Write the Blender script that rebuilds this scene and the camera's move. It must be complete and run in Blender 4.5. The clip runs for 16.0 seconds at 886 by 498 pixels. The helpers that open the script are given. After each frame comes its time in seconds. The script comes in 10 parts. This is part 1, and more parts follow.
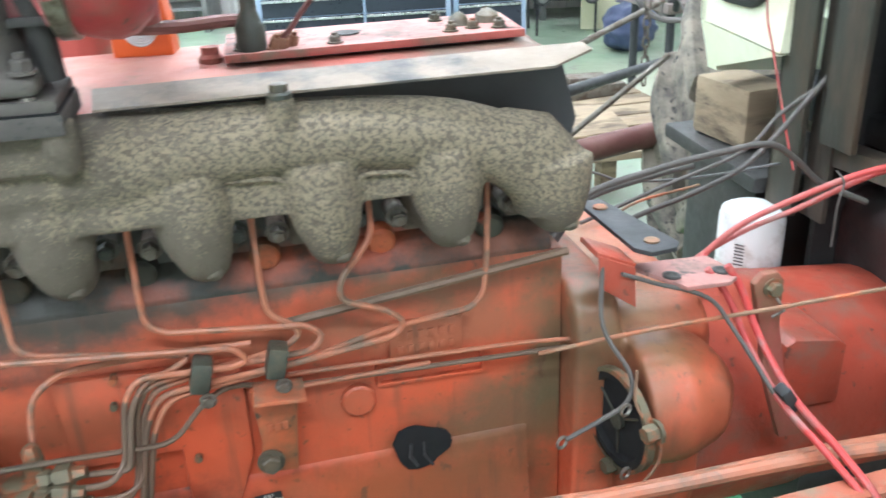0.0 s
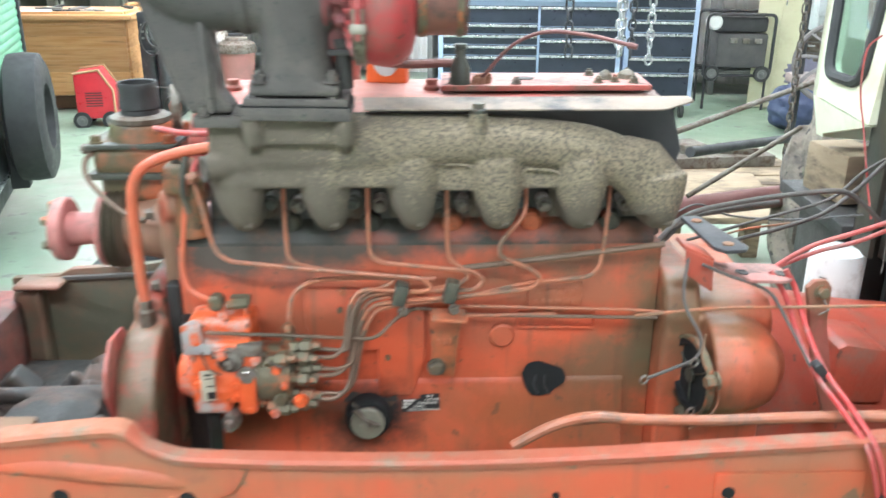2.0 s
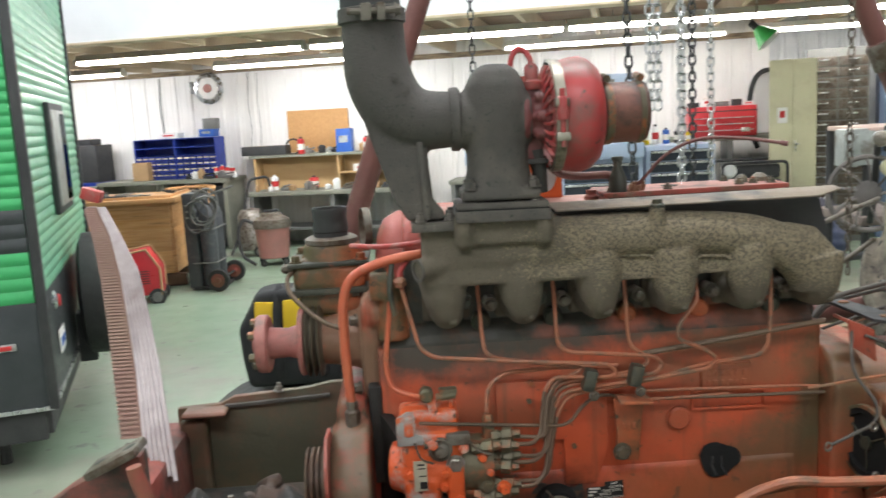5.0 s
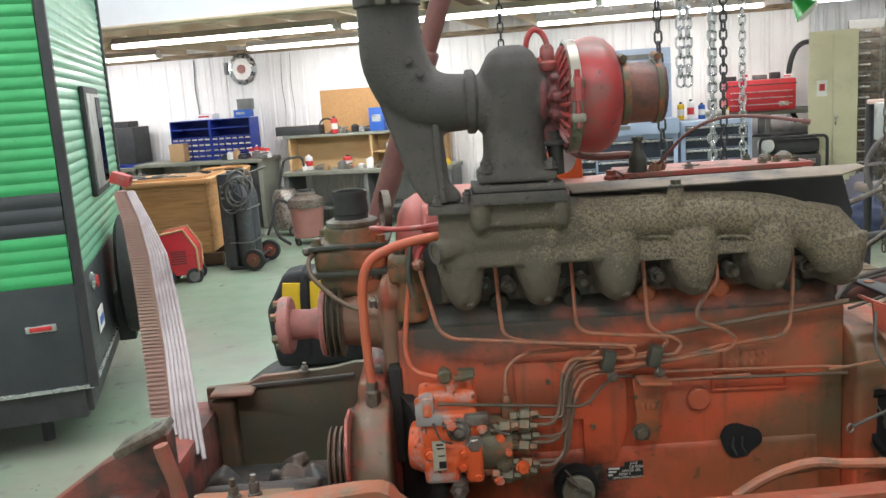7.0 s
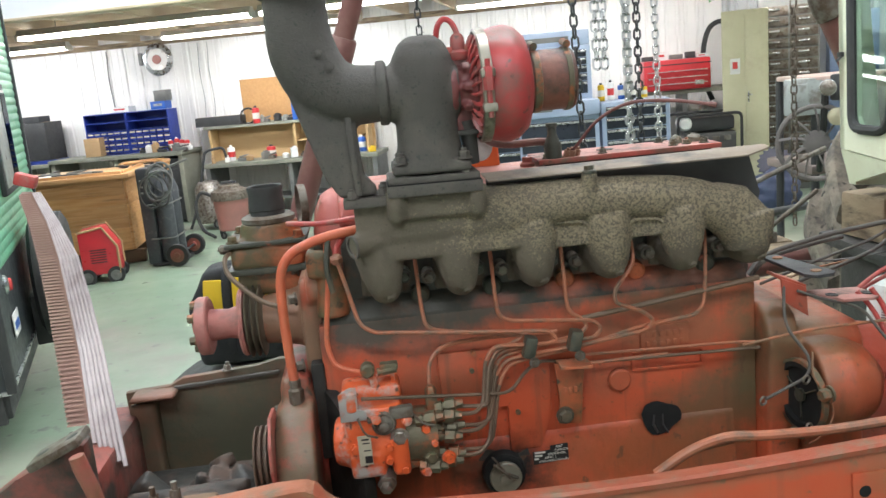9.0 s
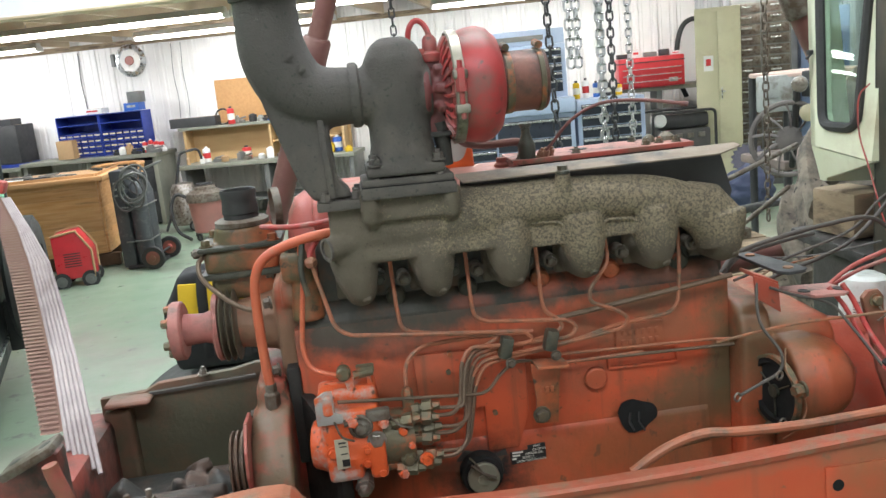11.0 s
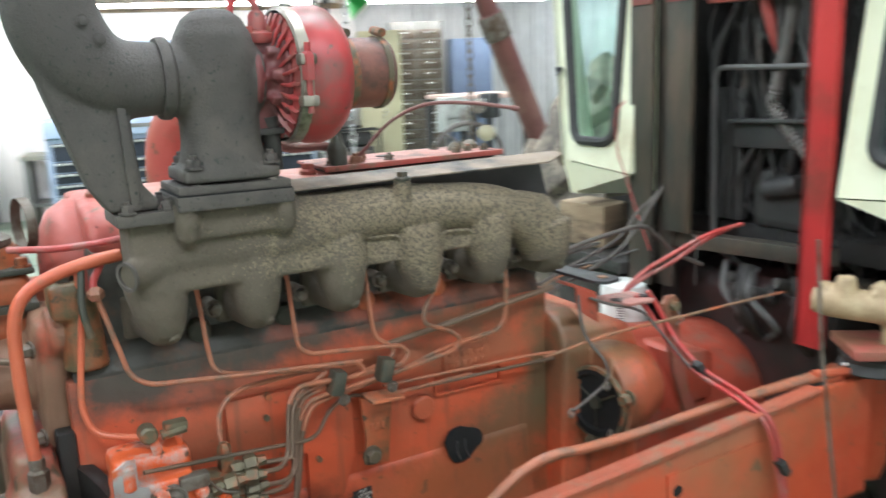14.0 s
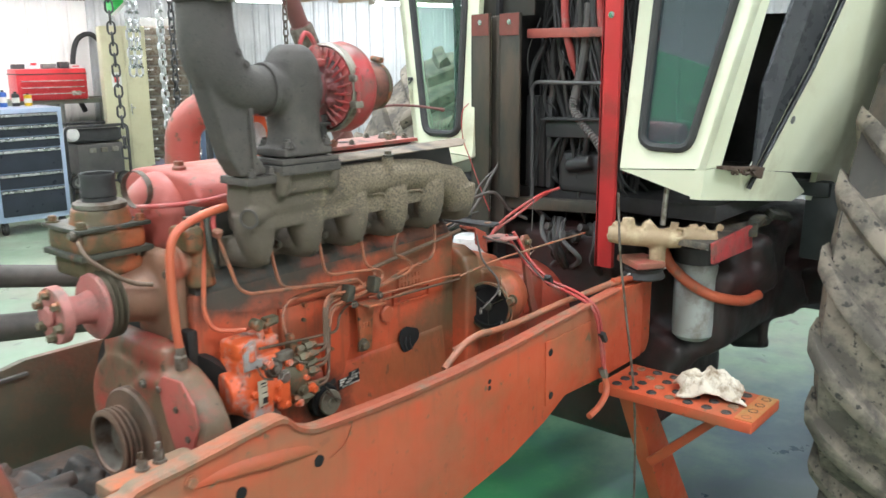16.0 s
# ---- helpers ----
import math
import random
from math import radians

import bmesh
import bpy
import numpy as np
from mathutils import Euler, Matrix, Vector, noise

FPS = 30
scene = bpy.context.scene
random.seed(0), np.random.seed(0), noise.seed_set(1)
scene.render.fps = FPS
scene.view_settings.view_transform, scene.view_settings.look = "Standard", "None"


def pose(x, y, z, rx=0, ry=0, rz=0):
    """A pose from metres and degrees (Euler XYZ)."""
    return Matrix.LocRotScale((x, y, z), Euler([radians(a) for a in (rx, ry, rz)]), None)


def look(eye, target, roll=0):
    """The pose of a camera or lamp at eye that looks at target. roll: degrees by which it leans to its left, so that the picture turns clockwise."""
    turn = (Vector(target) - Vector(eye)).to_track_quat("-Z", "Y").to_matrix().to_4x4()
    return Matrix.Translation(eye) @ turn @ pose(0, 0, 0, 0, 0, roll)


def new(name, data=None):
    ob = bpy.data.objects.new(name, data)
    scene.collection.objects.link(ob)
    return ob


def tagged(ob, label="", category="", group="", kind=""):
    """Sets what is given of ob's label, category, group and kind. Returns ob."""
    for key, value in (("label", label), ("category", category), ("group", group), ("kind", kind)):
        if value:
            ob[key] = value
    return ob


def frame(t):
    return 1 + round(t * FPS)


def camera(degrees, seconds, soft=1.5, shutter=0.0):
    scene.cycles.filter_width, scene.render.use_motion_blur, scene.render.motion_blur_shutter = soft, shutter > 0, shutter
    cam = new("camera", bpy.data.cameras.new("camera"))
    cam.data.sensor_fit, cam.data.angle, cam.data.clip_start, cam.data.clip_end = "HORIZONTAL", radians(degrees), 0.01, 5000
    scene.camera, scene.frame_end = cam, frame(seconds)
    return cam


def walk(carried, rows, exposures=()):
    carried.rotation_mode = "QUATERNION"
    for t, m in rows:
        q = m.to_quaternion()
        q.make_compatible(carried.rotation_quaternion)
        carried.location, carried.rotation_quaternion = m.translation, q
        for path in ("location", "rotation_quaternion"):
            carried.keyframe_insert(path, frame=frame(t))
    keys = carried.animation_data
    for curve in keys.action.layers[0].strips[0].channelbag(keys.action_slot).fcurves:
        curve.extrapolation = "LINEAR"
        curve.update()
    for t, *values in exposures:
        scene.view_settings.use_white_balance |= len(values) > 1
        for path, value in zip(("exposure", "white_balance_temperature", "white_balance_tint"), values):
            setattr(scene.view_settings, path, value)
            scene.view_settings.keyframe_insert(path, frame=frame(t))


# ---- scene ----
cam = camera(54.9, 16.0, shutter=0.5)
PATH = [
    (0, (0.324, -0.81, 1.66), (0.74, 0.962, 0.829), -2.5),
    (0.5, (0.287, -0.855, 1.681), (0.598, 0.948, 0.871), -0.3),
    (1, (0.283, -0.955, 1.735), (0.485, 0.903, 1.023), -0.9),
    (1.5, (0.336, -1.083, 1.705), (0.424, 0.791, 1.013), -0.9),
    (2, (0.254, -1.239, 1.711), (0.341, 0.633, 1.012), 0.4),
    (2.5, (0.034, -1.382, 1.713), (0.095, 0.52, 1.098), -0.8),
    (3, (-0.018, -1.397, 1.656), (0.163, 0.53, 1.153), 0.2),
    (3.5, (-0.016, -1.392, 1.66), (0.282, 0.572, 1.424), -2.0),
    (4, (-0.026, -1.39, 1.652), (0.218, 0.575, 1.369), -2.3),
    (4.5, (-0.038, -1.391, 1.647), (0.155, 0.574, 1.33), -2.4),
    (5, (-0.052, -1.389, 1.636), (0.031, 0.584, 1.321), -3.1),
    (5.2, (-0.049, -1.381, 1.643), (-0.015, 0.593, 1.321), -3.4),
    (7.3, (-0.013, -1.397, 1.643), (-0.018, 0.568, 1.269), -3.9),
    (7.5, (-0.008, -1.394, 1.639), (0.072, 0.566, 1.252), -3.8),
    (8, (-0.006, -1.389, 1.644), (0.112, 0.567, 1.244), -4.4),
    (8.5, (-0.004, -1.385, 1.649), (0.122, 0.569, 1.242), -4.9),
    (9, (0.001, -1.387, 1.651), (0.155, 0.565, 1.243), -5.2),
    (11.5, (0.009, -1.385, 1.657), (0.219, 0.56, 1.24), -5.8),
    (12, (0.013, -1.387, 1.659), (0.233, 0.556, 1.242), -6.1),
    (12.5, (0.048, -1.363, 1.65), (0.302, 0.575, 1.23), -6.1),
    (13, (0.132, -1.3, 1.642), (0.434, 0.631, 1.218), -5.9),
    (13.5, (0.066, -1.229, 1.645), (0.507, 0.675, 1.22), -4.5),
    (14, (-0.215, -1.117, 1.632), (0.767, 0.572, 1.204), -2.2),
    (14.5, (-0.385, -1.179, 1.629), (0.846, 0.345, 1.23), -0.1),
    (15, (-0.587, -1.22, 1.648), (0.726, 0.234, 1.245), 0.2),
    (15.5, (-0.781, -1.297, 1.686), (0.637, 0.036, 1.226), -0.4),
    (16, (-1.012, -1.328, 1.691), (0.48, -0.074, 1.241), -0.4),
]
EXPOSURES = [(0.0, 0.72, 5750, 9), (0.5, 0.76, 5750, 9), (1.0, 0.74, 5750, 9), (1.5, 0.42, 5950, 9), (2.0, 0.85, 5900, 9), (2.6, 0.46, 5750, 9), (3.0, 0.1, 6200, 10), (3.5, -0.48, 6300, 10), (4.0, -0.55, 6400, 10), (4.5, -0.49, 6400, 10), (5.0, -0.32, 6550, 11),
             (7.5, -0.37, 6450, 12), (8.0, -0.19, 6450, 11), (9.0, -0.13, 6350, 10), (12.5, -0.15, 6400, 10), (13.0, -0.05, 6400, 10), (13.5, -0.05, 6400, 10), (14.0, 0.18, 6150, 10), (14.5, 0.15, 5950, 10), (15.0, -0.1, 6050, 10), (15.5, 0.3, 6200, 10), (16.0, 0.28, 6250, 11)]
walk(cam, [(t, look(eye, target, roll)) for t, eye, target, roll in PATH], EXPOSURES)
# world and main-bay light
world = bpy.data.worlds.new("shop_world")
scene.world = world
world.use_nodes = True
world.node_tree.nodes["Background"].inputs["Color"].default_value = (0.75, 0.85, 1.0, 1)
world.node_tree.nodes["Background"].inputs["Strength"].default_value = 0.07
scene.view_settings.exposure = 0.0
ROOM_TURN = -14.0
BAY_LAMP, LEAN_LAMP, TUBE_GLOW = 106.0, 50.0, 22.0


def room(u, v, z, turn=0.0):
    """A pose in the building's own axes: u along the back wall, v towards it."""
    return pose(0, 0, 0, 0, 0, ROOM_TURN) @ pose(u, v, z, 0, 0, turn)


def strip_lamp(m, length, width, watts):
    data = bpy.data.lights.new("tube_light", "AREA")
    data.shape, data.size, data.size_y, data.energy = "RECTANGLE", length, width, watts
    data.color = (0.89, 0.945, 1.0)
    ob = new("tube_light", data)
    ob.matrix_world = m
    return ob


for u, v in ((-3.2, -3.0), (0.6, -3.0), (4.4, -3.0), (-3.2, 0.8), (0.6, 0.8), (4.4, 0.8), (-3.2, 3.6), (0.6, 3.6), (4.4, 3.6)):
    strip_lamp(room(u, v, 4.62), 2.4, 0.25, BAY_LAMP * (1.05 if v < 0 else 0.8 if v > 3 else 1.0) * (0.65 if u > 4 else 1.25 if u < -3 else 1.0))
for u, v in ((-3.75, 6.5), (-1.3, 6.5), (1.1, 6.5), (3.6, 6.5), (-6.8, 8.4), (-3.2, 8.4), (0.3, 8.4), (3.0, 8.4)):
    strip_lamp(room(u, v, 2.27) @ pose(0, 0, 0, 35 if v > 8 else 0), 2.4, 0.12, LEAN_LAMP * (1.0 if u < 0 else 0.55 if u < 0.5 else 0.15))
# Added, unseen strip that brightens the right end of the grey wall.
strip_lamp(room(6.5, 8.2, 2.27) @ pose(0, 0, 0, 35), 2.4, 0.12, LEAN_LAMP * 1.3)


# ---- building tools ----
def axes(a, b):
    """A matrix at a whose z runs to b."""
    d = Vector(b) - Vector(a)
    return Matrix.Translation(a) @ d.to_track_quat("Z", "Y").to_matrix().to_4x4()


def smooth_path(points, steps=6):
    """A rounded line through the points."""
    p = [Vector(q) for q in points]
    if len(p) < 3:
        return p
    p = [p[0] * 2 - p[1]] + p + [p[-1] * 2 - p[-2]]
    out = []
    for i in range(1, len(p) - 2):
        for k in range(steps):
            t = k / steps
            a, b, c, d = p[i - 1], p[i], p[i + 1], p[i + 2]
            out.append(0.5 * ((2 * b) + (c - a) * t + (2 * a - 5 * b + 4 * c - d) * t * t + (3 * b - a - 3 * c + d) * t ** 3))
    out.append(p[-2])
    return out


def corner_path(points, radius, steps=5):
    """Straight runs with bent corners of one radius."""
    p = [Vector(q) for q in points]
    out = [p[0]]
    for a, b, c in zip(p, p[1:], p[2:]):
        r = min(radius, (a - b).length * 0.48, (c - b).length * 0.48)
        s, e = b + (a - b).normalized() * r, b + (c - b).normalized() * r
        for k in range(steps + 1):
            t = k / steps
            out.append(s * (1 - t) ** 2 + b * (2 * t * (1 - t)) + e * t * t)
    out.append(p[-1])
    return out


class Shape:
    """A bmesh that is filled bit by bit."""

    def __init__(self):
        self.bm = bmesh.new()

    def box(self, c, s, rot=(0, 0, 0), bevel=0.0, seg=2, m=None):
        t = bmesh.new()
        bmesh.ops.create_cube(t, size=1, matrix=Matrix.Diagonal((s[0], s[1], s[2], 1)))
        if bevel:
            bmesh.ops.bevel(t, geom=t.edges[:], offset=min(bevel, min(s) * 0.45), segments=seg, affect="EDGES", profile=0.6)
        return self.add(t, (m or Matrix()) @ pose(*c, *rot))

    def add(self, t, m=None):
        if m is not None:
            bmesh.ops.transform(t, matrix=m, verts=t.verts)
        me = bpy.data.meshes.new("t")
        t.to_mesh(me)
        t.free()
        self.bm.from_mesh(me)
        bpy.data.meshes.remove(me)
        return self

    def rings(self, rings, close=True, caps=(True, True)):
        """Skin a list of equal rings of points."""
        vs = [[self.bm.verts.new(p) for p in r] for r in rings]
        n = len(vs[0])
        for a, b in zip(vs, vs[1:]):
            for i in range(n if close else n - 1):
                j = (i + 1) % n
                self.bm.faces.new((a[i], a[j], b[j], b[i]))
        if caps[0]:
            self.bm.faces.new(vs[0][::-1])
        if caps[1]:
            self.bm.faces.new(vs[-1])
        return self

    def cyl(self, a, b, r, r2=None, seg=16, bevel=0.0, caps=(True, True)):
        r2 = r if r2 is None else r2
        h = (Vector(b) - Vector(a)).length
        if bevel:
            bevel = min(bevel, h * 0.45, r * 0.45)
            prof = [(r - bevel, 0), (r, bevel), (r2, h - bevel), (r2 - bevel, h)]
        else:
            prof = [(r, 0), (r2, h)]
        return self.lathe(prof, axes(a, b), seg, caps)

    def lathe(self, prof, m, seg=24, caps=(True, True)):
        rings = [[m @ Vector((r * math.cos(2 * math.pi * i / seg), r * math.sin(2 * math.pi * i / seg), z)) for i in range(seg)] for r, z in prof]
        return self.rings(rings, True, caps)

    def tube(self, path, r, seg=10, r2=None, flat=1.0, caps=(True, True)):
        """A pipe along a path; r may be a list, one radius for each point of the path."""
        p = [Vector(q) for q in path]
        n = len(p)
        rs = r if isinstance(r, (list, tuple)) else [r + ((r2 if r2 is not None else r) - r) * i / max(1, n - 1) for i in range(n)]
        if len(rs) != n:
            rs = [rs[min(len(rs) - 1, int(i / (n - 1) * (len(rs) - 1)))] * (1 - (i / (n - 1) * (len(rs) - 1)) % 1)
                  + rs[min(len(rs) - 1, int(i / (n - 1) * (len(rs) - 1)) + 1)] * ((i / (n - 1) * (len(rs) - 1)) % 1) for i in range(n)]
        d0 = (p[1] - p[0]).normalized()
        nrm = d0.orthogonal().normalized()
        rings = []
        for i in range(n):
            d = (p[min(i + 1, n - 1)] - p[max(i - 1, 0)]).normalized()
            nrm = (nrm - d * nrm.dot(d)).normalized()
            b = d.cross(nrm)
            rings.append([p[i] + (nrm * math.cos(2 * math.pi * k / seg) + b * math.sin(2 * math.pi * k / seg) * flat) * rs[i] for k in range(seg)])
        return self.rings(rings, True, caps)

    def prism(self, poly, depth, m=None, bevel=0.0, seg=2):
        """A flat polygon in x and y, given thickness along z from 0 to depth."""
        t = bmesh.new()
        f = t.faces.new([t.verts.new((x, y, 0)) for x, y in poly])
        if depth:
            e = bmesh.ops.extrude_face_region(t, geom=[f])
            bmesh.ops.translate(t, vec=(0, 0, depth), verts=[v for v in e["geom"] if isinstance(v, bmesh.types.BMVert)])
            bmesh.ops.recalc_face_normals(t, faces=t.faces)
            if bevel:
                bmesh.ops.bevel(t, geom=t.edges[:], offset=bevel, segments=seg, affect="EDGES", profile=0.6)
        return self.add(t, m)

    def bolt(self, at, way, r=0.008, h=0.007, stud=0.0):
        """A hexagon head with a washer."""
        m = axes(at, Vector(at) + Vector(way))
        self.lathe([(r * 1.35, 0), (r * 1.35, h * 0.25)], m, 12)
        self.lathe([(r, h * 0.25), (r, h * 0.95), (r * 0.85, h * 1.1)], m @ pose(0, 0, 0, 0, 0, random.uniform(0, 60)), 6)
        if stud:
            self.lathe([(r * 0.55, h), (r * 0.55, h + stud)], m, 8)
        return self

    def torus(self, m, R, r, seg=28, sub=10, start=0.0, end=360.0):
        pts = [m @ Vector((R * math.cos(radians(start + (end - start) * i / seg)), R * math.sin(radians(start + (end - start) * i / seg)), 0)) for i in range(seg + 1)]
        return self.tube(pts, r, sub, caps=(True, True))


XZ = Matrix(((1, 0, 0, 0), (0, 0, -1, 0), (0, 1, 0, 0), (0, 0, 0, 1)))  # polygon x, y -> world x, z; thickness towards -y


def at_y(y):
    return Matrix.Translation((0, y, 0)) @ XZ


YZ = Matrix(((0, 0, 1, 0), (1, 0, 0, 0), (0, 1, 0, 0), (0, 0, 0, 1)))  # polygon x, y -> world y, z; thickness towards +x


def at_x(x):
    return Matrix.Translation((x, 0, 0)) @ YZ


def finish(name, bm, material, smooth=35):
    me = bpy.data.meshes.new(name)
    bmesh.ops.recalc_face_normals(bm, faces=bm.faces)
    bm.to_mesh(me)
    bm.free()
    me.materials.append(material)
    if smooth:
        me.polygons.foreach_set("use_smooth", [True] * len(me.polygons))
        me.set_sharp_from_angle(angle=radians(smooth))
    return new(name, me)


def part(name, shape, material, parent, label="", smooth=35, voxel=0.0, iron=4):
    """ONE mesh under a thing or a part. voxel: blends the mesh into one casting."""
    ob = finish(name, shape.bm, material, smooth)
    if parent is not None:
        ob.parent = parent
        ob.matrix_parent_inverse = world_of(parent).inverted()
    if voxel:
        mod = ob.modifiers.new("cast", "REMESH")
        mod.mode, mod.voxel_size, mod.use_smooth_shade = "VOXEL", voxel, True
        if iron:
            mod = ob.modifiers.new("fair", "SMOOTH")
            mod.factor, mod.iterations = 0.5, iron
    if label:
        tagged(ob, label)
    return ob


def world_of(ob):
    m = ob.matrix_basis.copy()
    while ob.parent:
        m = ob.parent.matrix_basis @ ob.matrix_parent_inverse @ m
        ob = ob.parent
    return m


def thing(name, at, label, category, group="", kind="", turn=0.0):
    """An Empty at a thing's base."""
    ob = new(name)
    ob.empty_display_size = 0.1
    ob.matrix_basis = at if isinstance(at, Matrix) else pose(*at, 0, 0, turn)
    return tagged(ob, label, category, group, kind)


def settle(root, size, about, shift, keep=()):
    """Scales a finished thing about a point and moves it there, its parts with it."""
    m = Matrix.Translation(Vector(about) + Vector(shift)) @ Matrix.Scale(size, 4) @ Matrix.Translation(-Vector(about))
    for ob in root.children_recursive:
        if ob.type == "MESH" and ob.name.split(".")[0] not in keep:
            ob.data.transform(m)
    return root


def solid(name, shape, material, label, category, group="", kind="", smooth=35, voxel=0.0, iron=4):
    """A thing that is one mesh."""
    return tagged(part(name, shape, material, None, "", smooth, voxel, iron), label, category, group, kind)


# ---- materials ----
def material(name, color, rough=0.5, metal=0.0, second=None, amount=0.5, scale=6.0, dirt=None, dirt_amount=0.35, dirt_scale=3.0,
             speck=None, speck_scale=60.0, speck_amount=0.3, bump=0.15, bump_scale=90.0, rough_var=0.12, stretch=(1, 1, 1), coat=0.0, per_object=0.0):
    """Base colour with a second tone, dirt in patches, fine specks, grain and relief, all in the object's own metres."""
    mat = bpy.data.materials.new(name)
    mat.use_nodes = True
    nt = mat.node_tree
    n, l = nt.nodes, nt.links
    bsdf = n["Principled BSDF"]
    co = n.new("ShaderNodeTexCoord")
    mp = n.new("ShaderNodeMapping")
    mp.inputs["Scale"].default_value = stretch
    l.new(co.outputs["Object"], mp.inputs["Vector"])

    def tex(s, detail=6.0, rough_=0.6, shift=0.0):
        t = n.new("ShaderNodeTexNoise")
        t.inputs["Scale"].default_value, t.inputs["Detail"].default_value, t.inputs["Roughness"].default_value = s, detail, rough_
        if shift:
            o = n.new("ShaderNodeMapping")
            o.inputs["Location"].default_value = (shift, shift * 0.7, -shift)
            l.new(mp.outputs["Vector"], o.inputs["Vector"])
            l.new(o.outputs["Vector"], t.inputs["Vector"])
        else:
            l.new(mp.outputs["Vector"], t.inputs["Vector"])
        return t.outputs["Fac"]

    def ramp(fac, lo, hi):
        r = n.new("ShaderNodeMapRange")
        r.inputs["From Min"].default_value, r.inputs["From Max"].default_value = lo, hi
        r.clamp = True
        l.new(fac, r.inputs["Value"])
        return r.outputs["Result"]

    def mix(fac, a, b):
        m = n.new("ShaderNodeMix")
        m.data_type = "RGBA"
        l.new(fac, m.inputs["Factor"])
        for s, v in ((m.inputs["A"], a), (m.inputs["B"], b)):
            if isinstance(v, tuple):
                s.default_value = (*v, 1)
            else:
                l.new(v, s)
        return m.outputs["Result"]

    second = second or tuple(c * 0.75 for c in color)
    col = mix(ramp(tex(scale), 0.5 - amount * 0.3, 0.5 + amount * 0.3), color, second)
    if per_object:
        oi = n.new("ShaderNodeObjectInfo")
        hs = n.new("ShaderNodeHueSaturation")
        l.new(ramp(oi.outputs["Random"], 0, 1), hs.inputs["Value"])
        mr = hs.inputs["Value"].links[0].from_node
        mr.inputs["To Min"].default_value, mr.inputs["To Max"].default_value = 1 - per_object, 1 + per_object
        l.new(col, hs.inputs["Color"])
        col = hs.outputs["Color"]
    if dirt:
        k = 0.62 - dirt_amount * 0.4
        col = mix(ramp(tex(dirt_scale, 8, 0.65, 3.1), k, k + 0.16), col, dirt)
    if speck:
        k = 0.68 - speck_amount * 0.3
        col = mix(ramp(tex(speck_scale, 3, 0.5, 7.7), k, k + 0.08), col, speck)
    l.new(col, bsdf.inputs["Base Color"])
    r = ramp(tex(scale * 4, 5, 0.6, 1.7), 0.25, 0.75)
    r.node.inputs["To Min"].default_value, r.node.inputs["To Max"].default_value = max(0.03, rough - rough_var), min(1, rough + rough_var)
    l.new(r, bsdf.inputs["Roughness"])
    bsdf.inputs["Metallic"].default_value = metal
    bsdf.inputs["Coat Weight"].default_value = coat
    if bump:
        b = n.new("ShaderNodeBump")
        b.inputs["Strength"].default_value, b.inputs["Distance"].default_value = min(1.0, bump), 0.004
        l.new(tex(bump_scale, 5, 0.65, 5.3), b.inputs["Height"])
        l.new(b.outputs["Normal"], bsdf.inputs["Normal"])
    return mat


def glow(name, color, strength):
    mat = bpy.data.materials.new(name)
    mat.use_nodes = True
    b = mat.node_tree.nodes["Principled BSDF"]
    b.inputs["Base Color"].default_value = (*color, 1)
    b.inputs["Emission Color"].default_value = (*color, 1)
    b.inputs["Emission Strength"].default_value = strength
    return mat


def glass(name, tint, rough=0.0):
    mat = bpy.data.materials.new(name)
    mat.use_nodes = True
    nt = mat.node_tree
    nt.nodes.clear()
    out, gl = nt.nodes.new("ShaderNodeOutputMaterial"), nt.nodes.new("ShaderNodeBsdfGlass")
    gl.inputs["Color"].default_value = (*(c ** 0.5 for c in tint), 1)
    gl.inputs["Roughness"].default_value = rough
    gl.inputs["IOR"].default_value = 1.5
    nt.links.new(gl.outputs["BSDF"], out.inputs["Surface"])
    return mat


